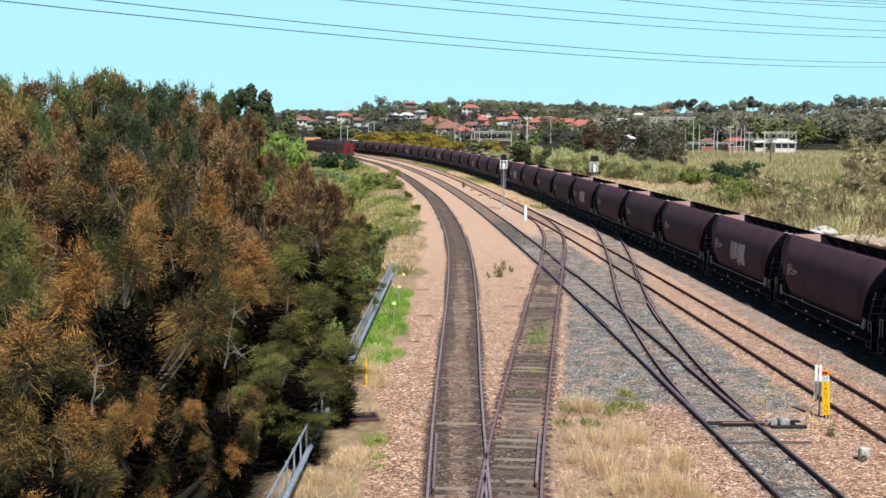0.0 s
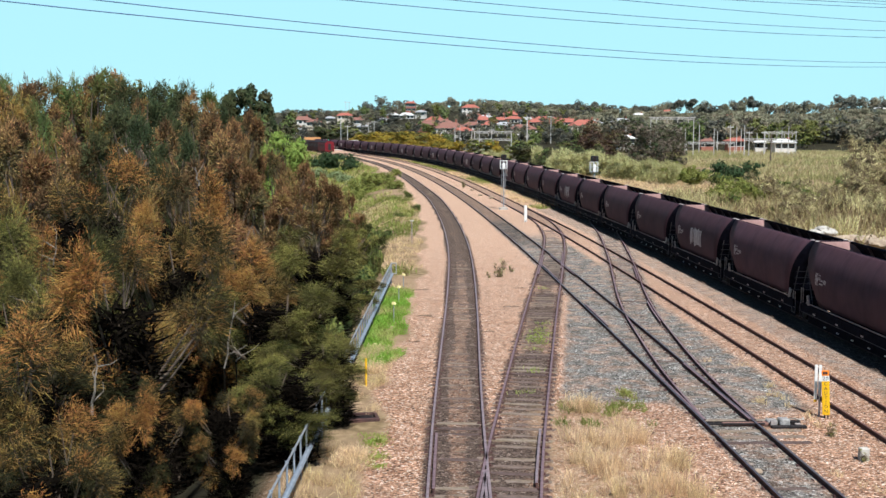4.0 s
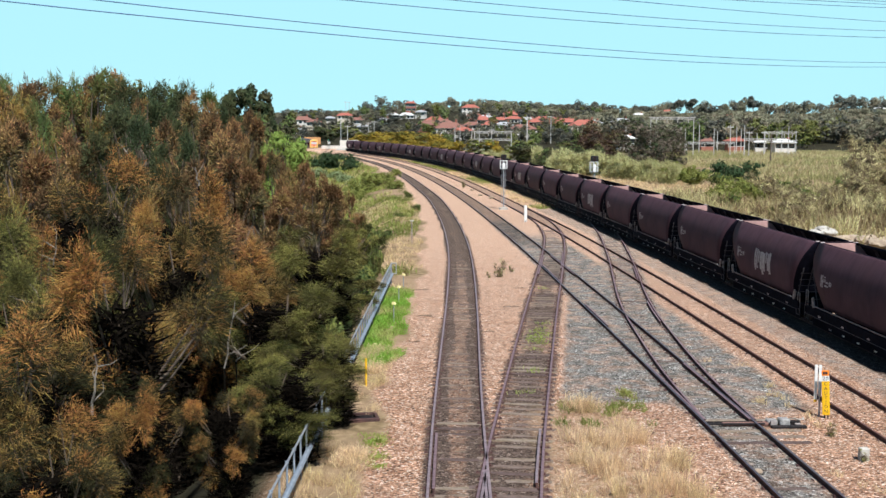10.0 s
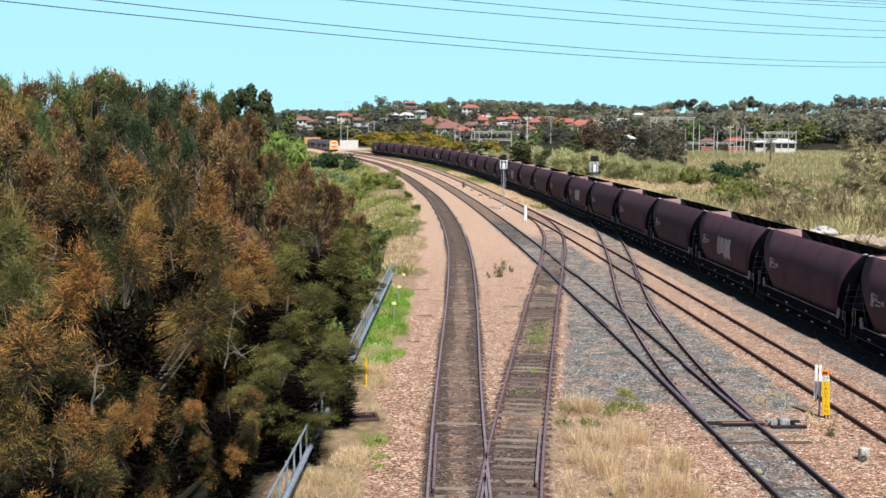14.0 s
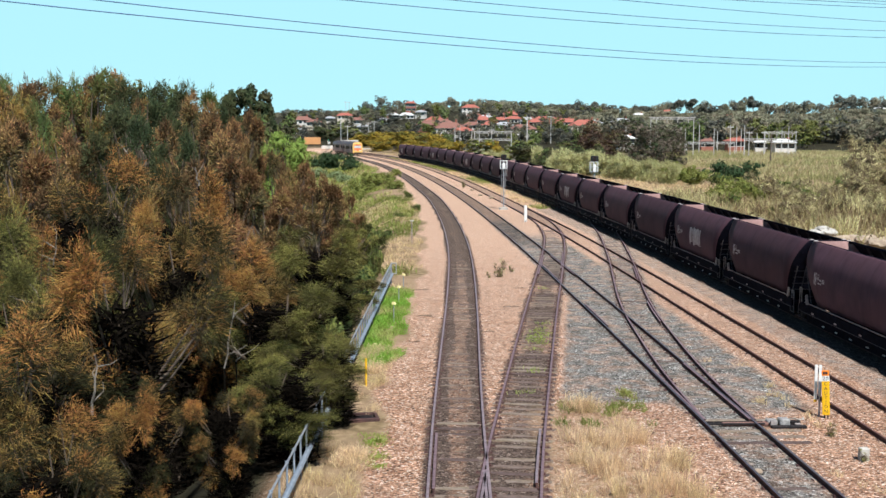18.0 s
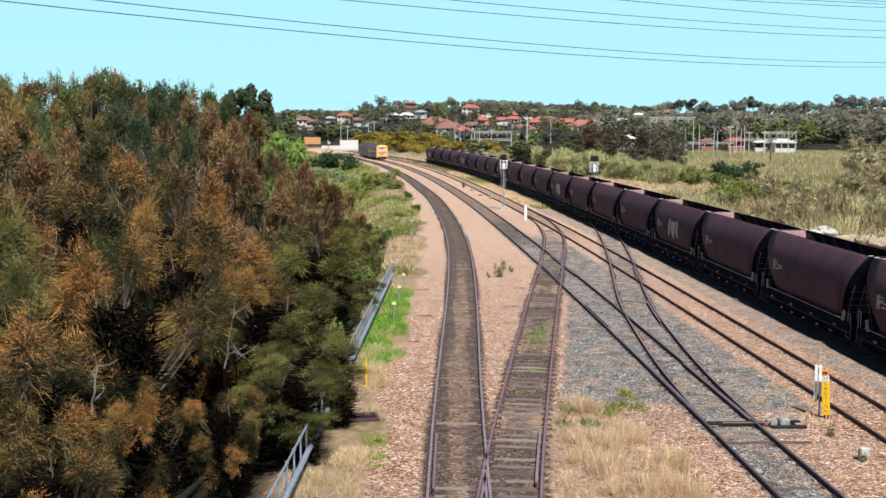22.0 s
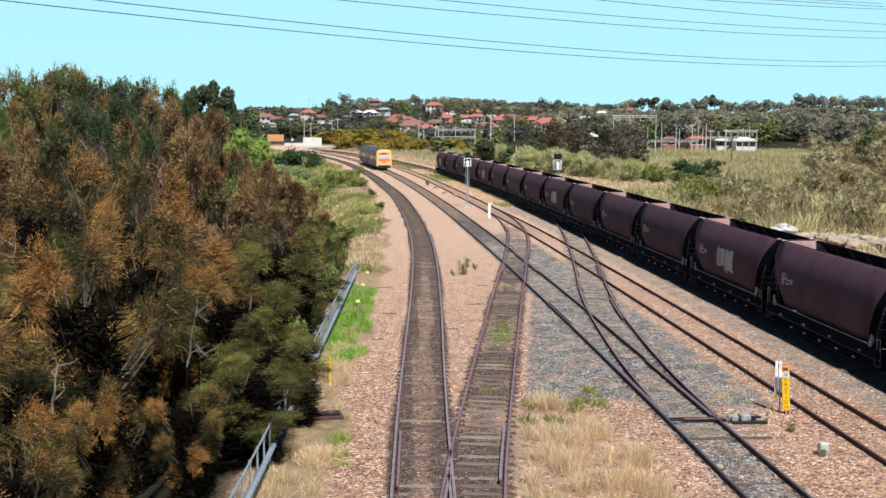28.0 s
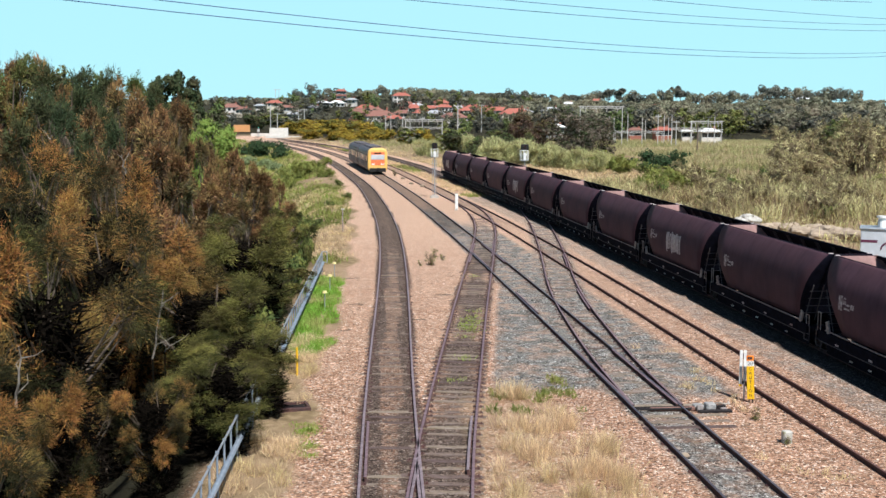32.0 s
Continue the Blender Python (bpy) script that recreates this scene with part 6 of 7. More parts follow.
M["lens_green"] = mat("green_signal_lens", (0.0, 0.35, 0.12), (0.0, 0.3, 0.1), 3, 0.2)
M["lens_green"].node_tree.nodes["Principled BSDF"].inputs["Emission Color"].default_value = (0.1, 1.0, 0.6, 1)
M["lens_green"].node_tree.nodes["Principled BSDF"].inputs["Emission Strength"].default_value = 2.0


def signal(x, y, h, label, lit=False, wide=0.3, cage=0.35, tall=0.8):
    s = thing("railway_signal", label, "railway signal", pose(x, y, gz(x, y)))
    h = h - gz(x, y)
    bm = new_bm()
    rod(bm, (0, 0, 0), (0, 0, h - 0.7), 0.06, seg=12)
    part("mast", bm, M["galv"], s, "galvanised mast")
    bm = new_bm()
    box(bm, -0.45, 0.45, -0.4, 0.4, -0.1, 0.25, 0.03)
    part("footing", bm, M["concrete"], s)
    bm = new_bm()
    box(bm, -wide, wide, -0.2, -0.04, h - 0.62, h, 0.06)
    part("backing_plate", bm, M["black"], s, "black signal head")
    for k, z in enumerate((h - 0.17, h - 0.45)):
        bm = new_bm()
        rod(bm, (0.0, -0.18, z), (0.0, -0.36, z), 0.13, 0.14, 12)
        hood = part("hood", bm, M["black"], s)
        bm = new_bm()
        rod(bm, (0.0, -0.30, z), (0.0, -0.365, z), 0.10, seg=12)
        part("lens", bm, M["lens_green"] if (lit and k == 0) else M["lens_red"], hood)
    # platform with white cage and notice plates
    bm = new_bm()
    box(bm, -cage, cage, -0.1, 0.75, h - 0.72 - tall, h - 0.66 - tall)
    part("platform", bm, M["galv"], s)
    for q in ((-cage, -0.08), (cage, -0.08), (-cage, 0.72), (cage, 0.72), (0, 0.72)):
        bm = new_bm()
        rod(bm, (q[0], q[1], h - 0.7 - tall), (q[0], q[1], h - 0.66), 0.035, seg=6)
        part("guard_post", bm, M["white"], s)
    for z in (h - 0.68, h - 0.68 - tall * 0.5):
        bm = new_bm()
        for a, b in (((-cage, -0.08), (-cage, 0.72)), ((-cage, 0.72), (cage, 0.72)), ((cage, 0.72), (cage, -0.08))):
            rod(bm, (*a, z), (*b, z), 0.035, seg=6)
        part("guard_rail", bm, M["white"], s)
    bm = new_bm()
    box(bm, -0.16, 0.16, -0.22, -0.1, h - 0.7 - tall, h - 0.9, 0.03)
    part("equipment_box", bm, M["white"], s, "white equipment box")
    bm = new_bm()
    for q in (-0.2, 0.2):
        rod(bm, (q, 0.32, 0.1), (q, 0.32, h - 1.0), 0.02, seg=6)
    for k in range(int((h - 1.4) / 0.3)):
        rod(bm, (-0.2, 0.32, 0.3 + k * 0.3), (0.2, 0.32, 0.3 + k * 0.3), 0.014, seg=5)
    part("ladder", bm, M["galv"], s)
    for k in range(3):
        bm = new_bm()
        z = h - 2.2 - k * 0.55
        for a in range(8):
            a0, a1 = math.pi * a / 8, math.pi * (a + 1) / 8
            rod(bm, (0.34 * math.cos(a0), 0.32 + 0.55 * math.sin(a0), z), (0.34 * math.cos(a1), 0.32 + 0.55 * math.sin(a1), z), 0.016, seg=5)
        part("cage_hoop", bm, M["galv"], s)
    return s


x, y = at_view(891, 372, 80)
signal(x, y, 5.7, "tall railway signal with black head and white caged platform")
x, y, z = from_view(1052, 276, 118)
signal(x, y, z, "railway signal standing behind the coal train", False, 0.42, 0.38, 1.0)
x, y, z = from_view(582, 247, 396)
signal(x, y, z, "distant railway signal showing a green light", True, 0.35, 0.4)

M["conductor"] = mat("dull_aluminium_conductor", (0.10, 0.16, 0.33), (0.08, 0.13, 0.27), 4, 0.6, 0.0)


# ---- overhead power lines
def power_line(px0, py0, d0, px1, py1, d1, sag, label):
    a, b = Vector(from_view(px0, py0, d0)), Vector(from_view(px1, py1, d1))
    d = b - a
    a2, b2 = a - d * 0.6, b + d * 0.6
    bm = new_bm()
    pts = []
    for k in range(25):
        u = k / 24
        p = a2.lerp(b2, u)
        w = (u * 2.2 - 0.6)
        p.z += 4 * sag * ((w - 0.5) ** 2 - 0.25) * 1.0
        pts.append(p)
    tube(bm, pts, 0.031, 5)
    tagged(part("power_line", bm, M["conductor"]), label, "power line", "overhead power lines")


for row in ((0, 2, 60, 1568, 119, 150, 0.95), (165, 0, 64, 1568, 111, 152, 0.85), (605, 0, 80, 1568, 67, 140, 0.42), (795, 0, 86, 1568, 55, 142, 0.32), (1095, 0, 96, 1568, 39, 138, 0.1), (1290, 0, 104, 1568, 14, 132, 0.05), (1415, 0, 108, 1568, 8, 128, 0.0), (1425, -4, 110, 1568, 3, 130, 0.0)):
    power_line(*row, "thin dark overhead conductor crossing the sky")
# olive hill leaves, with haze painted into the colour
L["hill2"] = leafmat("hazed_olive_hill_trees", (0.225, 0.215, 0.14), (0.18, 0.18, 0.12), (0.25, 0.21, 0.145), s=0.06, s3=0.03)
# ---- distance: woods, houses, yard of masts
def far_tree(seed, h, r, leaf, label, tufts=330, blades=5, blen=0.8, bwid=0.62, flat=False, bottom=0.1, accent=None, wood=None, lobe_h=1.9, slim=1.0, flakes=True, plume=1.0):
    return tree_kind("tree", label, "tree", seed, h, r, leaf, wood or M["bark"], tufts=tufts, blades=blades, blen=blen, bwid=bwid, droop=0.2, bottom=bottom, lumps=10, shape=0.7, flat=flat, lobe_h=1.0 if flat else lobe_h, slim=slim, simple=flakes, plume=plume, accent=accent, group="distant trees", twigs=1, seg=4)


# dark hill crowns, lightened in colour for distance haze
L["navy"] = leafmat("hazed_dark_blue_green_crown", (0.13, 0.132, 0.105), (0.10, 0.105, 0.09), (0.165, 0.15, 0.11), s=0.3, s3=0.1)
L["hyel"] = leafmat("yellow_green_crown", (0.23, 0.23, 0.06), (0.17, 0.19, 0.06), (0.14, 0.13, 0.055), s=0.3, s3=0.1)
L["hbright"] = leafmat("light_green_crown", (0.19, 0.23, 0.08), (0.145, 0.18, 0.07), None, s=0.3)
L["hbrown"] = leafmat("brown_grey_crown", (0.19, 0.15, 0.115), (0.15, 0.125, 0.095), None, s=0.3)
L["midg"] = leafmat("olive_dark_green_crown", (0.105, 0.108, 0.06), (0.078, 0.083, 0.046), (0.14, 0.12, 0.065), s=0.3)
L["feather"] = leafmat("feathery_pale_bush", (0.52, 0.48, 0.24), (0.40, 0.39, 0.18), (0.32, 0.33, 0.14), s=0.3)
HT = dict(tufts=200, blades=5, blen=0.72, bwid=0.52, lobe_h=1.4)
FT = dict(
    gum=far_tree(61, 10, 3.6, L["hill"], "distant gum tree with grey-green crown", **HT),
    gum2=far_tree(62, 10, 4.0, L["navy"], "distant gum tree with broad dark crown", accent=L["hill"], **HT),
    dark=far_tree(63, 10, 3.8, L["navy"], "distant dark blue-green spreading tree", **HT),
    yellow=far_tree(71, 9, 3.8, L["hyel"], "distant tree with yellow-green crown", **HT),
    lush=far_tree(72, 9, 4.0, L["hbright"], "distant tree with light green crown", **HT),
    dull=far_tree(73, 9, 3.8, L["hbrown"], "distant tree with brownish crown", accent=L["hill"], **HT),
    round=far_tree(70, 11, 3.4, L["dark"], "dark pine with a rounded open crown on a bare trunk", bottom=0.62, tufts=1100, blen=0.42, bwid=0.24, lobe_h=0.62, slim=0.8),
    umbrella=far_tree(64, 11, 3.8, L["navy"], "distant pine with a flat open crown", bottom=0.62, flat=True, wood=M["bark_pale"]),
    bright=far_tree(65, 7, 3.6, L["bright"], "leafy tree with fresh green crown", bottom=0.02, tufts=2800, blen=0.28, bwid=0.13, lobe_h=1.3),
    feather=far_tree(75, 5, 3.6, L["feather"], "pale yellow-green feathery bush", bottom=0.0, tufts=900, blades=4, blen=1.0, bwid=0.09, lobe_h=1.3, flakes=False, plume=2.6),
    weedy=far_tree(66, 8, 3.8, L["weed"], "distant tree with yellow-green crown", accent=L["hill"], bottom=0.1),
    wattle=far_tree(67, 6.5, 4.4, L["wattle"], "yellow flowering wattle bush", bottom=0.0, tufts=1200, blen=0.5, bwid=0.3),
    brown=far_tree(68, 9, 3.6, L["redbrown"], "bare-looking tree with purple-brown twigs", bottom=0.05, tufts=1400, blen=0.5, bwid=0.14, accent=L["brown"]),
    open=far_tree(76, 9, 3.6, L["hbrown"], "open-branched tree with purple-grey and green leaves", bottom=0.0, tufts=1100, blen=0.4, bwid=0.16, accent=L["dark"], lobe_h=1.2),
    mid=far_tree(69, 9, 3.4, L["midg"], "dark green tree beyond the reeds", bottom=0.06, tufts=1500, blen=0.45, bwid=0.2, accent=L["green"]),
)
first = {k: True for k in FT}


def far(kind, x, y, s, rz, z=None, sz=1.0, label=""):
    if first[kind]:
        first[kind] = False
        t = put(FT[kind], x, y, s, rz, z, sz)
        if label:
            tagged(t, label)
        return t
    return place(FT[kind], x, y, s, rz, z, sz, label)


H0 = dict(open=9, yellow=9, lush=9, dull=9, feather=5, round=11, gum=10, gum2=10, dark=10, umbrella=11, bright=7, weedy=8, wattle=6.5, brown=9, mid=9)
W0 = dict(open=3.4, yellow=3.8, lush=4.0, dull=3.8, feather=3.6, round=2.6, gum=3.6, gum2=4.0, dark=3.8, umbrella=3.8, bright=3.6, weedy=3.8, wattle=4.4, brown=3.6, mid=3.4)


def by_view(kind, px, top, d, width, label=""):
    """A tree at a bearing, with its crown's top and width as seen, d metres away."""
    x, y, zt = from_view(px, top, d)
    z = gz(x, y)
    s = width / 1990.0 * d / (2 * W0[kind])
    far(kind, x, y, s, px * 7.0, z - 0.1, max(zt - z, 1.0) / H0[kind] / s, label)


for row in (("round", 448, 151, 190, 62), ("round", 403, 161, 190, 48), ("round", 482, 180, 210, 24), ("mid", 448, 208, 185, 76), ("mid", 405, 206, 180, 70), ("feather", 985, 272, 190, 74), ("feather", 1010, 266, 195, 80), ("feather", 1040, 269, 190, 70), ("mid", 935, 250, 225, 64), ("mid", 958, 262, 205, 44), ("weedy", 905, 256, 240, 44), ("feather", 868, 268, 235, 34), ("feather", 888, 270, 225, 30), ("feather", 1085, 276, 178, 62), ("feather", 1115, 280, 172, 56), ("feather", 1145, 284, 166, 54), ("feather", 1178, 287, 160, 50), ("mid", 1050, 255, 215, 50), ("mid", 1035, 258, 220, 40), ("bright", 508, 228, 150, 92), ("bright", 474, 250, 135, 80), ("mid", 500, 205, 220, 70), ("mid", 470, 206, 170, 60), ("mid", 430, 209, 150, 60),
            ("bright", 420, 215, 110, 50), ("mid", 300, 156, 170, 90), ("mid", 230, 148, 180, 90),
            ("wattle", 640, 238, 428, 60), ("wattle", 668, 234, 420, 80), ("wattle", 700, 233, 410, 85), ("wattle", 735, 234, 398, 85), ("wattle", 768, 238, 385, 80), ("wattle", 672, 250, 372, 56), ("wattle", 712, 248, 356, 62), ("wattle", 752, 250, 340, 62), ("wattle", 785, 254, 325, 50), ("wattle", 655, 244, 415, 60), ("wattle", 715, 242, 398, 60), ("wattle", 800, 250, 330, 60), ("wattle", 870, 250, 300, 60), ("wattle", 840, 252, 310, 40),
            ("brown", 1070, 222, 235, 85), ("open", 1155, 206, 215, 110), ("open", 1125, 222, 230, 80), ("open", 1190, 230, 205, 70), ("weedy", 930, 247, 240, 60), ("feather", 960, 262, 215, 50), ("feather", 1065, 272, 185, 66), ("mid", 1010, 245, 300, 90), ("brown", 1045, 232, 260, 50), ("weedy", 850, 246, 300, 60),
            ("mid", 575, 225, 450, 45), ("weedy", 600, 222, 470, 60), ("weedy", 630, 228, 470, 50), ("mid", 585, 232, 440, 26), ("dark", 680, 205, 560, 70), ("dark", 655, 210, 560, 60),
            ("mid", 1640, 232, 150, 110)):
    by_view(*row)
# ridge of the hill, by its skyline as seen from the bridge
SKY = ((500, 205), (560, 200), (600, 200), (640, 205), (655, 178), (675, 172), (690, 195), (712, 180), (745, 188), (765, 180), (790, 175), (815, 177), (850, 173), (885, 178), (905, 173), (940, 180), (965, 183), (1000, 186), (1020, 181), (1060, 184), (1100, 190), (1140, 188), (1170, 184), (1212, 175), (1240, 184), (1270, 188), (1330, 170), (1350, 188), (1390, 184), (1415, 182), (1450, 177), (1475, 182), (1495, 172), (1525, 176), (1550, 178), (1600, 176), (1660, 174))
rk = random.Random(8)
kinds = ("dark", "gum2", "dark", "gum", "gum2", "yellow", "lush", "dull", "gum", "dark", "yellow")
RIDGE = {"navy": [], "hill": [], "hill2": []}


def ridge_tree(px, top, d, width):
    """Remember one far crown for the joined woods."""
    x, y, zt = from_view(px, top, d)
    zb = gz(x, y)
    RIDGE[("navy", "navy", "hill", "navy", "hill2")[rk.randrange(5)]].append((x, y, zb - 0.5, max(zt - zb + 0.5, 4.0) / 0.94, width / 1990.0 * d * 0.5))


for (pa, ta), (pb, tb) in zip(SKY, SKY[1:]):
    n_ = max(1, int((pb - pa) / 9))
    for k in range(n_):
        u = (k + 0.5) / n_
        px = pa + (pb - pa) * u
        top = ta + (tb - ta) * u + rk.uniform(-3, 4)
        if abs(px - 1212) < 12 or abs(px - 1330) < 10 or abs(px - 652) < 4:
            by_view("umbrella", px + rk.uniform(-5, 5), top, rk.uniform(720, 900), rk.uniform(20, 34))
        else:
            ridge_tree(px + rk.uniform(-5, 5), top, rk.uniform(720, 900), rk.uniform(20, 34))
def by_ground(kind, px, d, height, width):
    """A tree of a height in metres at a bearing and distance."""
    x, y, _ = from_view(px, 220, d)
    s = width / (2 * W0[kind])
    far(kind, x, y, s, px * 7.0, gz(x, y) - 0.1, height / H0[kind] / s)


for lo, hi, d0, d1, n_ in ((500, 1060, 640, 740, 66), (640, 1060, 560, 630, 34), (640, 1060, 445, 500, 40), (780, 1060, 400, 440, 26), (500, 640, 455, 540, 14), (640, 1060, 505, 555, 18), (1080, 1660, 390, 450, 46)):
    for k in range(n_):
        px = lo + (hi - lo) * (k + rk.uniform(0, 1)) / n_
        hgt = rk.uniform(3.5, 6.5) if px < 1060 else rk.uniform(7, 11)
        by_ground(kinds[rk.randrange(11)], px, rk.uniform(d0, d1), hgt, hgt * rk.uniform(0.9, 1.25))


def woods(name, label, spots, seed, leaf):
    """A wood too far off to count: many crowns in one mesh."""
    rs = np.random.RandomState(seed)
    vs, fs = [], []
    for x, y, zb, h, r in spots:
        m = 560
        d = rs.normal(size=(m, 3))
        d /= np.linalg.norm(d, axis=1)[:, None]
        lob = rs.randint(0, 6, m)
        off = rs.normal(size=(6, 3)) * np.array((r * 0.55, r * 0.55, h * 0.14))
        p = np.array((x, y, zb + h * 0.6)) + off[lob] + d * np.array((r * 0.42, r * 0.42, h * 0.2))
        v, f = leaves(p, d, r * 0.2 * rs.uniform(0.6, 1.3, m), r * 0.17 * rs.uniform(0.6, 1.3, m), rs, 0.35)
        n0 = sum(len(q) for q in vs)
        vs.append(v)
        fs += (np.array(f) + n0).tolist()
    return tagged(new(name, raw(name, np.concatenate(vs).tolist(), fs, leaf)), label, "trees", kind="stuff")


for q, (lo, hi, top0, top1, d0, d1, n_, leaf) in enumerate(((960, 1700, 190, 206, 620, 760, 90, "hill"), (1020, 1700, 200, 216, 500, 600, 80, "hill"), (1070, 1700, 208, 226, 420, 500, 50, "hill2"), (480, 980, 200, 216, 700, 800, 50, "hill2"))):
    spots = []
    for k in range(n_):
        px = lo + (hi - lo) * (k + rk.uniform(0, 1)) / n_
        x, y, zt = from_view(px, rk.uniform(top0, top1), rk.uniform(d0, d1))
        zb = gz(x, y)
        spots.append((x, y, zb - 1.0, max(zt - zb + 1.0, 4.0), rk.uniform(4.0, 7.0)))
    woods("woods", "wooded hillside of mixed grey-green trees", spots, 70 + q, L[leaf])

for q, key in enumerate(RIDGE):
    woods("woods", "trees along the skyline of the hill", RIDGE[key], 90 + q, L[key])

ROOFS = dict(red=mat("red_tiled_roof", (0.40, 0.135, 0.095), (0.30, 0.10, 0.075), 3, 0.8, 0, 0.3), brown=mat("brown_tiled_roof", (0.26, 0.12, 0.09), (0.2, 0.1, 0.08), 3, 0.8, 0, 0.3), grey=mat("grey_iron_roof", (0.42, 0.42, 0.42), (0.33, 0.33, 0.34), 3, 0.6), pale=mat("pale_iron_roof", (0.75, 0.74, 0.72), (0.62, 0.62, 0.6), 3, 0.6))
WALLS = dict(white=mat("white_rendered_wall", (0.66, 0.61, 0.55), (0.54, 0.5, 0.45), 2, 0.9), brick=mat("red_brick_wall", (0.33, 0.13, 0.09), (0.26, 0.11, 0.08), 4, 0.9), cream=mat("cream_wall", (0.62, 0.54, 0.42), (0.55, 0.47, 0.37), 2, 0.9))


def house(px, py, d, w, roof, wall, storeys=1, turn=0.0, label=""):
    x, y, z = from_view(px, py, d)
    zg = gz(x, y)
    h = thing("house", label or f"{wall} walled house with {roof} hipped roof", "house", pose(x, y, zg if abs(z - zg) > 2.5 else min(zg, z), 0, 0, turn), group="houses on the hill")
    base = min(max(0.0, z - zg), 1.2)
    w = w * 0.64
    dep, hh = w * 0.7, 2.5 * storeys + base
    bm = new_bm()
    box(bm, -w / 2, w / 2, -dep / 2, dep / 2, -1.5, hh)
    part("wall", bm, WALLS[wall], h)
    bm = new_bm()
    e = 0.6
    v = [bm.verts.new(c) for c in ((-w / 2 - e, -dep / 2 - e, hh), (w / 2 + e, -dep / 2 - e, hh), (w / 2 + e, dep / 2 + e, hh), (-w / 2 - e, dep / 2 + e, hh), (-w * 0.22, 0, hh + dep * 0.28), (w * 0.22, 0, hh + dep * 0.28))]
    for q in ((0, 1, 5, 4), (1, 2, 5), (2, 3, 4, 5), (3, 0, 4), (3, 2, 1, 0)):
        bm.faces.new([v[i] for i in q])
    roof_ob = part("roof", bm, ROOFS[roof], h)
    bm = new_bm()
    box(bm, w * 0.2, w * 0.2 + 0.7, -0.3, 0.3, hh + dep * 0.1, hh + dep * 0.4)
    part("chimney", bm, WALLS["brick"], roof_ob)
    for s_ in range(storeys):
        for k in range(4):
            xx = -w * 0.36 + k * w * 0.24
            bm = new_bm()
            box(bm, xx - 0.7, xx + 0.7, -dep / 2 - 0.04, -dep / 2 + 0.1, base + s_ * 2.5 + 0.9, base + s_ * 2.5 + 2.2)
            win = part("window", bm, M["glass_dark"], h)
            bm = new_bm()
            box(bm, xx - 0.8, xx + 0.8, -dep / 2 - 0.08, -dep / 2 - 0.02, base + s_ * 2.5 + 0.8, base + s_ * 2.5 + 0.9)
            part("sill", bm, M["white"], win)
    return h


for row in ((832, 207, 640, 15, "red", "white", 2, 5), (795, 238, 470, 20, "brown", "white", 1, 12), (760, 232, 490, 16, "brown", "brick", 1, -15), (720, 213, 600, 12, "pale", "white", 1, 0), (695, 212, 610, 9, "pale", "white", 1, 10), (745, 207, 600, 8, "grey", "white", 1, -20),
            (850, 222, 560, 16, "red", "white", 1, 8), (870, 231, 520, 14, "red", "white", 1, -8), (902, 212, 600, 14, "red", "white", 1, 0), (925, 240, 460, 16, "brown", "white", 1, 10), (950, 226, 540, 14, "red", "white", 1, 3), (975, 229, 520, 16, "red", "cream", 1, -10), (1000, 224, 560, 12, "red", "white", 1, 5), (1035, 233, 480, 20, "red", "cream", 1, 2), (1050, 228, 520, 12, "grey", "white", 1, 0), (1100, 238, 460, 12, "grey", "white", 2, 6), (1107, 258, 380, 9, "pale", "white", 1, 0),
            (535, 212, 560, 15, "brown", "white", 1, 10), (556, 221, 540, 10, "brown", "cream", 1, -5), (610, 213, 580, 12, "red", "cream", 1, 8), (585, 218, 600, 8, "grey", "white", 1, 3), (632, 222, 540, 10, "brown", "white", 1, 0), (525, 226, 480, 10, "pale", "white", 1, 5), (645, 235, 480, 9, "grey", "cream", 1, 0),
            (1275, 217, 640, 13, "pale", "cream", 1, 8), (1290, 214, 660, 10, "red", "white", 1, 0), (1180, 205, 720, 10, "red", "white", 1, 0), (1130, 212, 640, 10, "pale", "white", 1, 5), (820, 240, 440, 11, "red", "white", 1, -4), (885, 222, 560, 12, "red", "white", 1, 4), (1560, 190, 800, 14, "pale", "cream", 1, 0), (680, 222, 560, 10, "grey", "white", 1, 5), (770, 222, 545, 13, "red", "white", 1, -6), (785, 226, 520, 11, "brown", "white", 1, 9), (840, 214, 605, 13, "red", "white", 1, -4), (860, 217, 585, 11, "grey", "white", 1, 5), (908, 220, 560, 12, "red", "white", 1, 7), (935, 224, 545, 12, "grey", "white", 1, -5), (960, 220, 580, 13, "red", "white", 1, 6), (985, 222, 565, 12, "red", "cream", 1, -3), (1012, 226, 540, 14, "red", "white", 1, 8), (1030, 223, 570, 12, "red", "white", 1, 0), (1045, 222, 580, 10, "red", "white", 1, 4), (835, 232, 500, 12, "brown", "white", 1, 4), (892, 232, 500, 12, "grey", "white", 1, -9)):
    house(*row)
house(727, 207, 640, 9, "red", "brick", 3, 0, "tall red brick house with a red roof on the ridge")

# yard with steel masts and gantries
M["mast"] = mat("weathered_pale_steel", (0.55, 0.53, 0.50), (0.42, 0.40, 0.38), 4, 0.6, 0.2)
M["timber_pole"] = mat("dark_timber_pole", (0.16, 0.12, 0.1), (0.11, 0.085, 0.07), 4, 0.9)


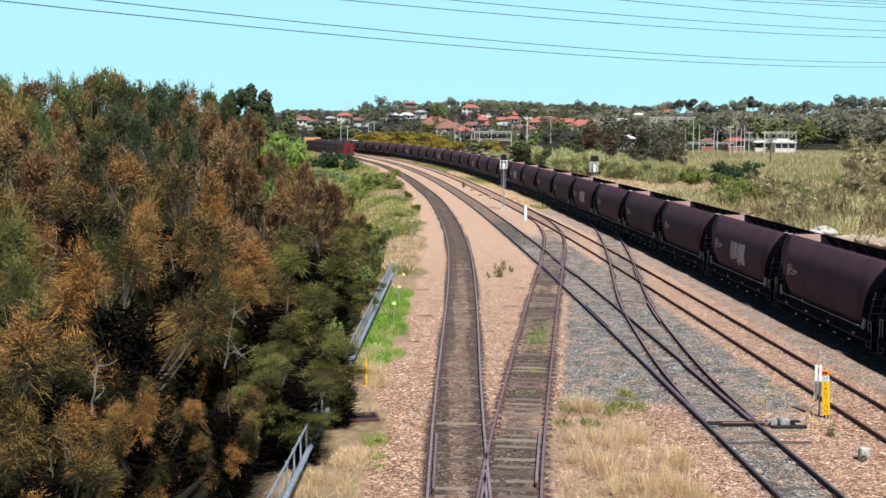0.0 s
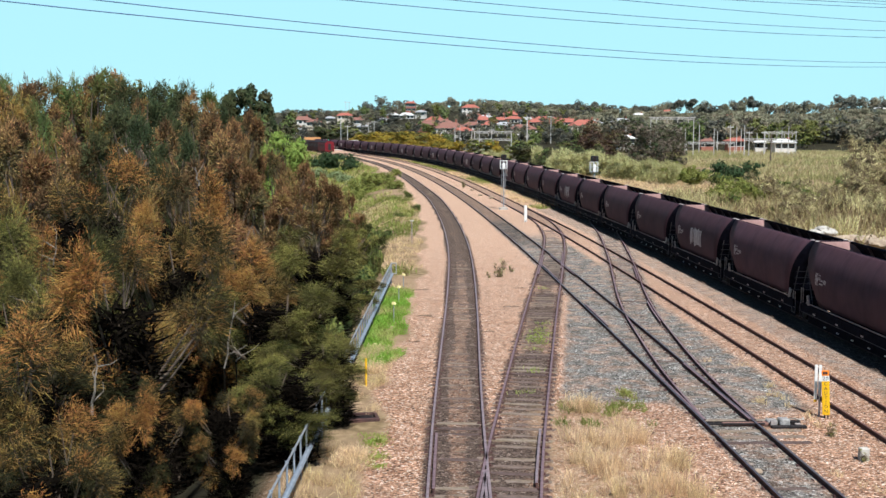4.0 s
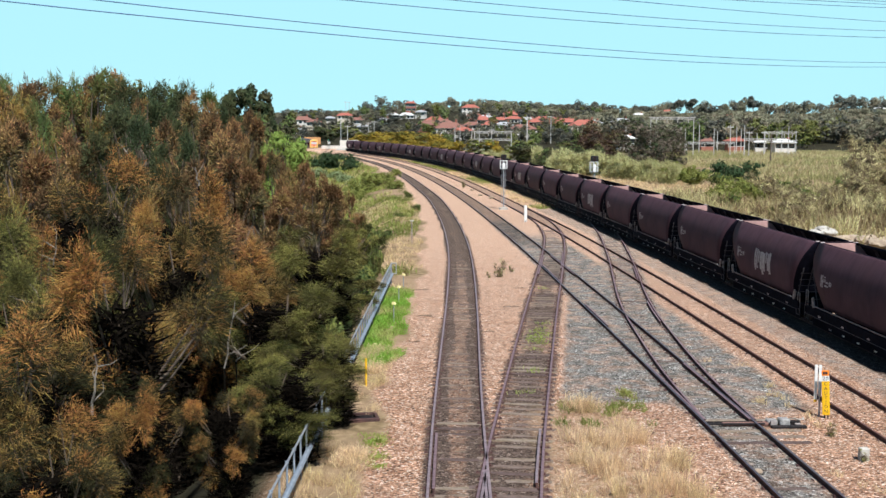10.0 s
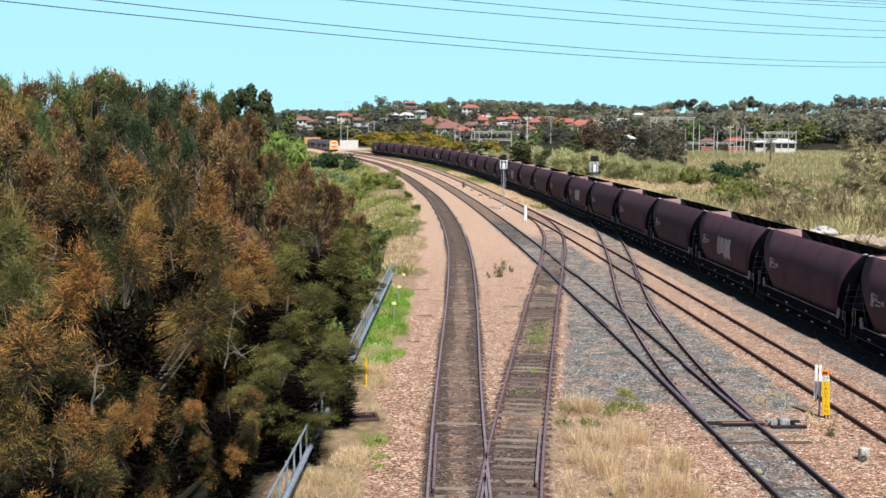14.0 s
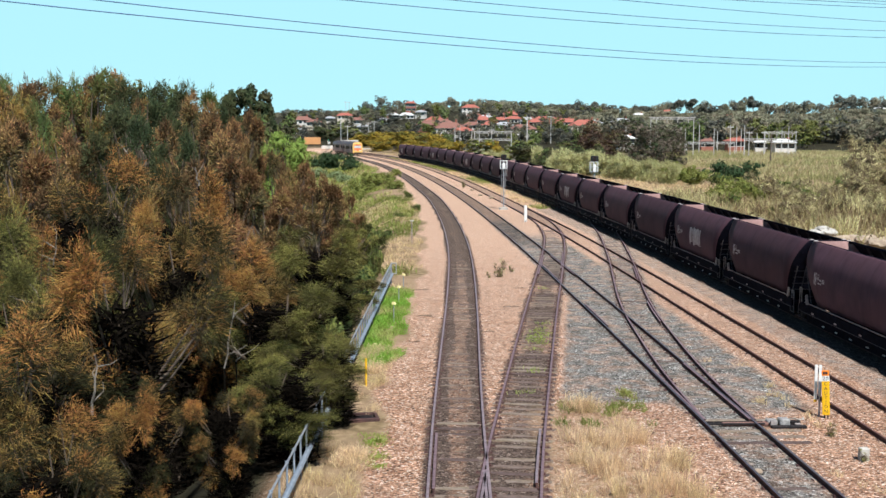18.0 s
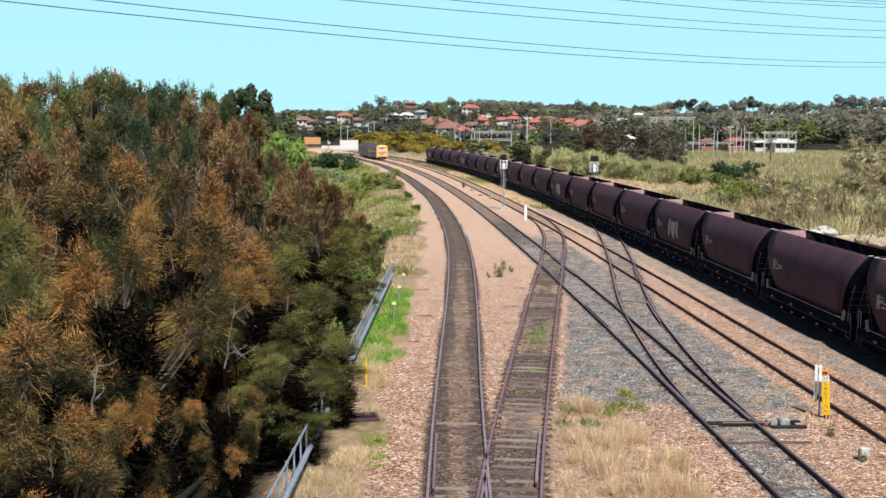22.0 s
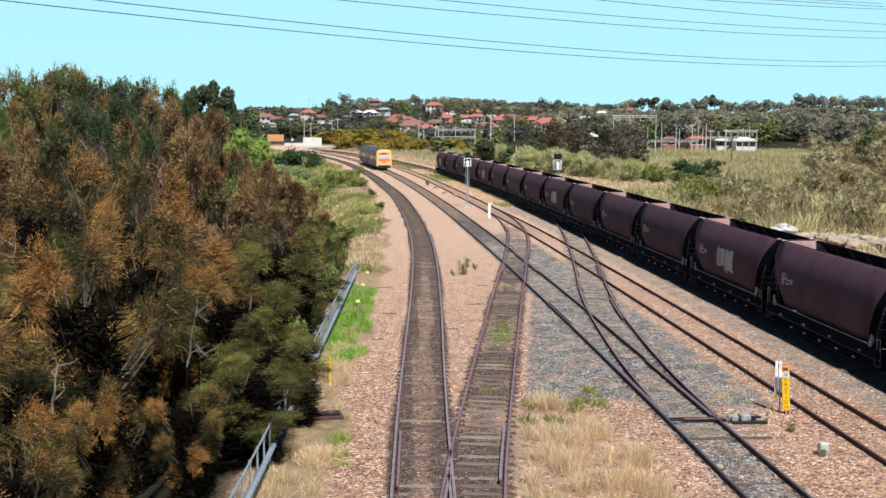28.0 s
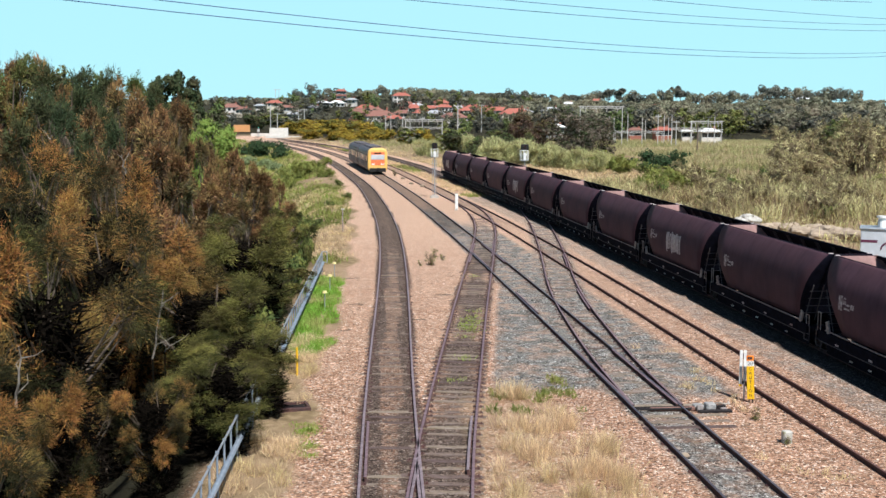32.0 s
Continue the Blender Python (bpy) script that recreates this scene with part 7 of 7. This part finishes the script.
def mast(px, top, foot, d, r=0.16, arm=0.0, material="mast", label="pale steel mast in the switchyard"):
    x, y, zt = from_view(px, top, d)
    zg = gz(x, y)
    m = thing("mast", label, "mast", pose(x, y, zg), group="switchyard masts")
    bm = new_bm()
    rod(bm, (0, 0, -0.3), (0, 0, zt - zg), r, r * 0.7, 8)
    part("pole", bm, M[material], m)
    if arm:
        bm = new_bm()
        box(bm, -arm, arm, -0.08, 0.08, zt - zg - 0.6, zt - zg - 0.4)
        part("crossarm", bm, M[material], m)
        for k in (-0.8, 0, 0.8):
            bm = new_bm()
            rod(bm, (k * arm, 0, zt - zg - 0.4), (k * arm, 0, zt - zg - 0.1), 0.07, 0.05, 6)
            part("insulator", bm, M["concrete"], m)
    return m


def gantry(px0, px1, top, d, label, lattice=1):
    a, b = from_view(px0, top, d), from_view(px1, top, d)
    zg = gz(*a[:2])
    w, hh = b[0] - a[0], a[2] - zg
    g_ = thing("gantry", label, "gantry", pose(a[0], a[1], zg))
    for x in (0, w):
        bm = new_bm()
        for q in (-0.35, 0.35):
            rod(bm, (x + q * 0.3, q, -0.3), (x + q * 0.15, q * 0.4, hh), 0.09, 0.07, 6)
        for k in range(6):
            z = hh * k / 6
            rod(bm, (x, -0.33, z), (x, 0.33, z + hh / 6), 0.05, seg=4)
        part("leg", bm, M["mast"], g_)
    for lv in range(lattice):
        bm = new_bm()
        z = hh - lv * hh * 0.35
        rod(bm, (-0.5, 0, z), (w + 0.5, 0, z), 0.08, seg=6)
        rod(bm, (0, 0, z - 0.5), (w, 0, z - 0.5), 0.06, seg=6)
        for k in range(10):
            rod(bm, (w * k / 10, 0, z - (0.5 if k % 2 else 0)), (w * (k + 1) / 10, 0, z - (0 if k % 2 else 0.5)), 0.05, seg=4)
        part("beam", bm, M["mast"], g_)
    for k in range(4):
        bm = new_bm()
        rod(bm, (w * (k + 0.5) / 4, 0, hh - 0.5), (w * (k + 0.5) / 4, 0, hh - 1.5), 0.1, seg=6)
        part("insulator", bm, M["concrete"], g_)
    return g_


gantry(1152, 1228, 208, 300, "tall pale steel gantry in the switchyard")
gantry(840, 905, 233, 345, "lattice gantry behind the wattles", 2)
gantry(1354, 1409, 234, 310, "pale gantry at the edge of the reeds", 2)
gantry(1318, 1380, 246, 330, "low pale gantry with crossbeams", 1)
gantry(1215, 1300, 252, 320, "long low busbar gantry", 1)
for row in ((1205, 225, 0, 320), (1213, 228, 0, 330), (1238, 222, 0, 320), (1264, 228, 0, 310), (1270, 232, 0, 340), (1293, 222, 0, 300), (1304, 224, 0, 320), (1312, 228, 0, 330), (1318, 222, 0, 300), (1326, 232, 0, 290), (1353, 232, 0, 305), (1384, 230, 0, 320), (1396, 226, 0, 310), (1409, 232, 0, 310), (1340, 236, 0, 340), (805, 226, 0, 350), (814, 224, 0, 350), (835, 230, 0, 340), (848, 228, 0, 345), (1108, 220, 0, 330), (870, 228, 0, 360)):
    mast(row[0], row[1], row[2], row[3], 0.14, 0.8 if row[0] % 3 == 0 else 0.0)
mast(1365, 238, 0, 250, 0.16, 0.0, "timber_pole", "dark timber pole standing in the reeds")
for px, top, d in ((933, 205, 290), (603, 208, 430), (615, 222, 430), (652, 216, 430), (662, 214, 430), (612, 180, 700), (618, 180, 700), (975, 205, 420), (865, 200, 520)):
    mast(px, top, 0, d, 0.17, 1.1, "mast", "slim pale power pole among the houses")
# brick control building and white sheds of the yard
house(1300, 264, 345, 8, "red", "brick", 1, 4, "red brick control building in the switchyard")
house(1385, 268, 330, 9, "pale", "white", 1, 2, "long white shed in the switchyard")
house(1345, 267, 335, 5, "pale", "white", 1, -4, "small white shed in the switchyard")
house(1250, 264, 350, 6, "brown", "brick", 1, 0, "brick building behind the gantries")

# white wall, road and orange container beside the far curve
x, y, z = from_view(606, 268, 396)
t = thing("concrete_wall", "long sunlit white concrete wall beside the far curve", "wall", pose(x, y, gz(x, y), 0, 0, -8))
for k in range(6):
    bm = new_bm()
    box(bm, -7.5 + k * 2.2, -5.32 + k * 2.2, -0.15, 0.15, -0.3, 1.1 + (1.9 if k > 2 else 0), 0.03)
    part("panel", bm, WALLS["white"], t)
x, y, z = from_view(553, 262, 425)
t = thing("container", "orange shipping container beside the far curve", "container", pose(x, y, gz(x, y), 0, 0, 10))
bm = new_bm()
box(bm, -3.0, 3.0, -1.2, 1.2, 0.1, 2.7, 0.05)
part("shell", bm, mat("faded_orange_steel", (0.62, 0.30, 0.12), (0.52, 0.25, 0.1), 3, 0.7), t)
for sx in range(-5, 6):
    bm = new_bm()
    box(bm, sx * 0.5 - 0.06, sx * 0.5 + 0.06, -1.23, -1.2, 0.3, 2.5)
    part("rib", bm, t.children[0].data.materials[0], t)
me_road = raw("service_road", [(a[0], a[1], gz(a[0], a[1]) + 0.06) for a in (at_view(592, 267, 350), at_view(645, 266, 350), at_view(660, 263.5, 350), at_view(600, 262.5, 350))], [(0, 1, 2, 3)], M["concrete"])
tagged(new("service_road", me_road), "pale service road beside the far curve", "road", kind="structure")

# rubble bank and grey cabinet behind the coal train
rs_ = random.Random(12)
for k, (px, py, d, s) in enumerate(((1460, 409, 84, 1.0), (1440, 413, 83, 0.75), (1492, 424, 80, 0.8), (1530, 428, 79, 1.1), (1575, 432, 78, 1.2), (1610, 436, 76, 1.4), (1632, 448, 74, 1.5), (1515, 426, 80, 0.9), (1550, 440, 76, 1.0), (1590, 446, 75, 1.0), (1655, 452, 73, 1.2))):
    x, y, z = from_view(px, py, d)
    bm = new_bm()
    bmesh.ops.create_icosphere(bm, subdivisions=3, radius=s * 0.78)
    for v in bm.verts:
        v.co += v.co.normalized() * s * (0.45 * noise.noise(v.co * (1.1 / s) + Vector((k * 3, 0, 0))) + 0.12 * noise.noise(v.co * (4.0 / s)))
        v.co.z *= 0.5
    tagged(part("rubble", bm, M["concrete"] if k in (0, 1) else M["rock"], at=pose(x, y, max(z, gz(x, y) + s * 0.2), 0, 0, k * 40)), "pale broken concrete rubble on the bank" if k < 2 else "tan rock rubble on the bank", "rubble", "rubble bank")
x, y, z = from_view(1712, 420, 62)
t = thing("equipment_cabinet", "pale grey equipment cabinet sprayed with purple paint", "cabinet", pose(x, y, gz(x, y), 0, 0, -25))
bm = new_bm()
box(bm, -1.3, 1.3, -0.9, 0.9, 0.0, 2.1, 0.03)
part("body", bm, mat("grey_cabinet_paint", (0.52, 0.54, 0.58), (0.45, 0.47, 0.5), 3, 0.6), t)
bm = new_bm()
box(bm, -1.38, 1.38, -0.98, 0.98, 2.1, 2.16, 0.01)
part("lid", bm, M["galv"], t)
bm = new_bm()
rod(bm, (-0.2, 0, 2.16), (-0.2, 0, 2.75), 0.22, seg=12)
rod(bm, (-0.2, 0, 2.7), (-0.2, 0, 2.8), 0.32, seg=12)
part("vent", bm, M["white"], t, "white roof vent")
bm = new_bm()
box(bm, -1.28, -0.4, -0.915, -0.9, 1.35, 1.5)
for k in range(8):
    a0, a1 = 0.4 * k, 0.4 * (k + 1)
    rod(bm, (0.3 + 0.5 * math.cos(a0), -0.91, 1.0 + 0.4 * math.sin(a0)), (0.3 + 0.5 * math.cos(a1), -0.91, 1.0 + 0.4 * math.sin(a1)), 0.05, seg=5)
part("spray_paint", bm, mat("purple_spray", (0.12, 0.03, 0.06), (0.1, 0.03, 0.06), 3, 0.6), t, "purple sprayed scrawl")


def motions():
    for i, w in WAGONS.items():
        walk(w, coal_rows(i))
    walk(lead_car, [(t, WAY2.stand(s + 9.1, 5.9)) for t, s in CAR_S])
    walk(rear_car, [(t, WAY2.stand(s + 9.1 + 18.0, 5.9)) for t, s in CAR_S])
    for t_, (c, back) in zip(range(4), zip(RED, (6.5, 23.0, 42.5, 62.0))):
        walk(c, [(t, WAY1.stand(s + back, 4.5)) for t, s in RED_S])


motions()
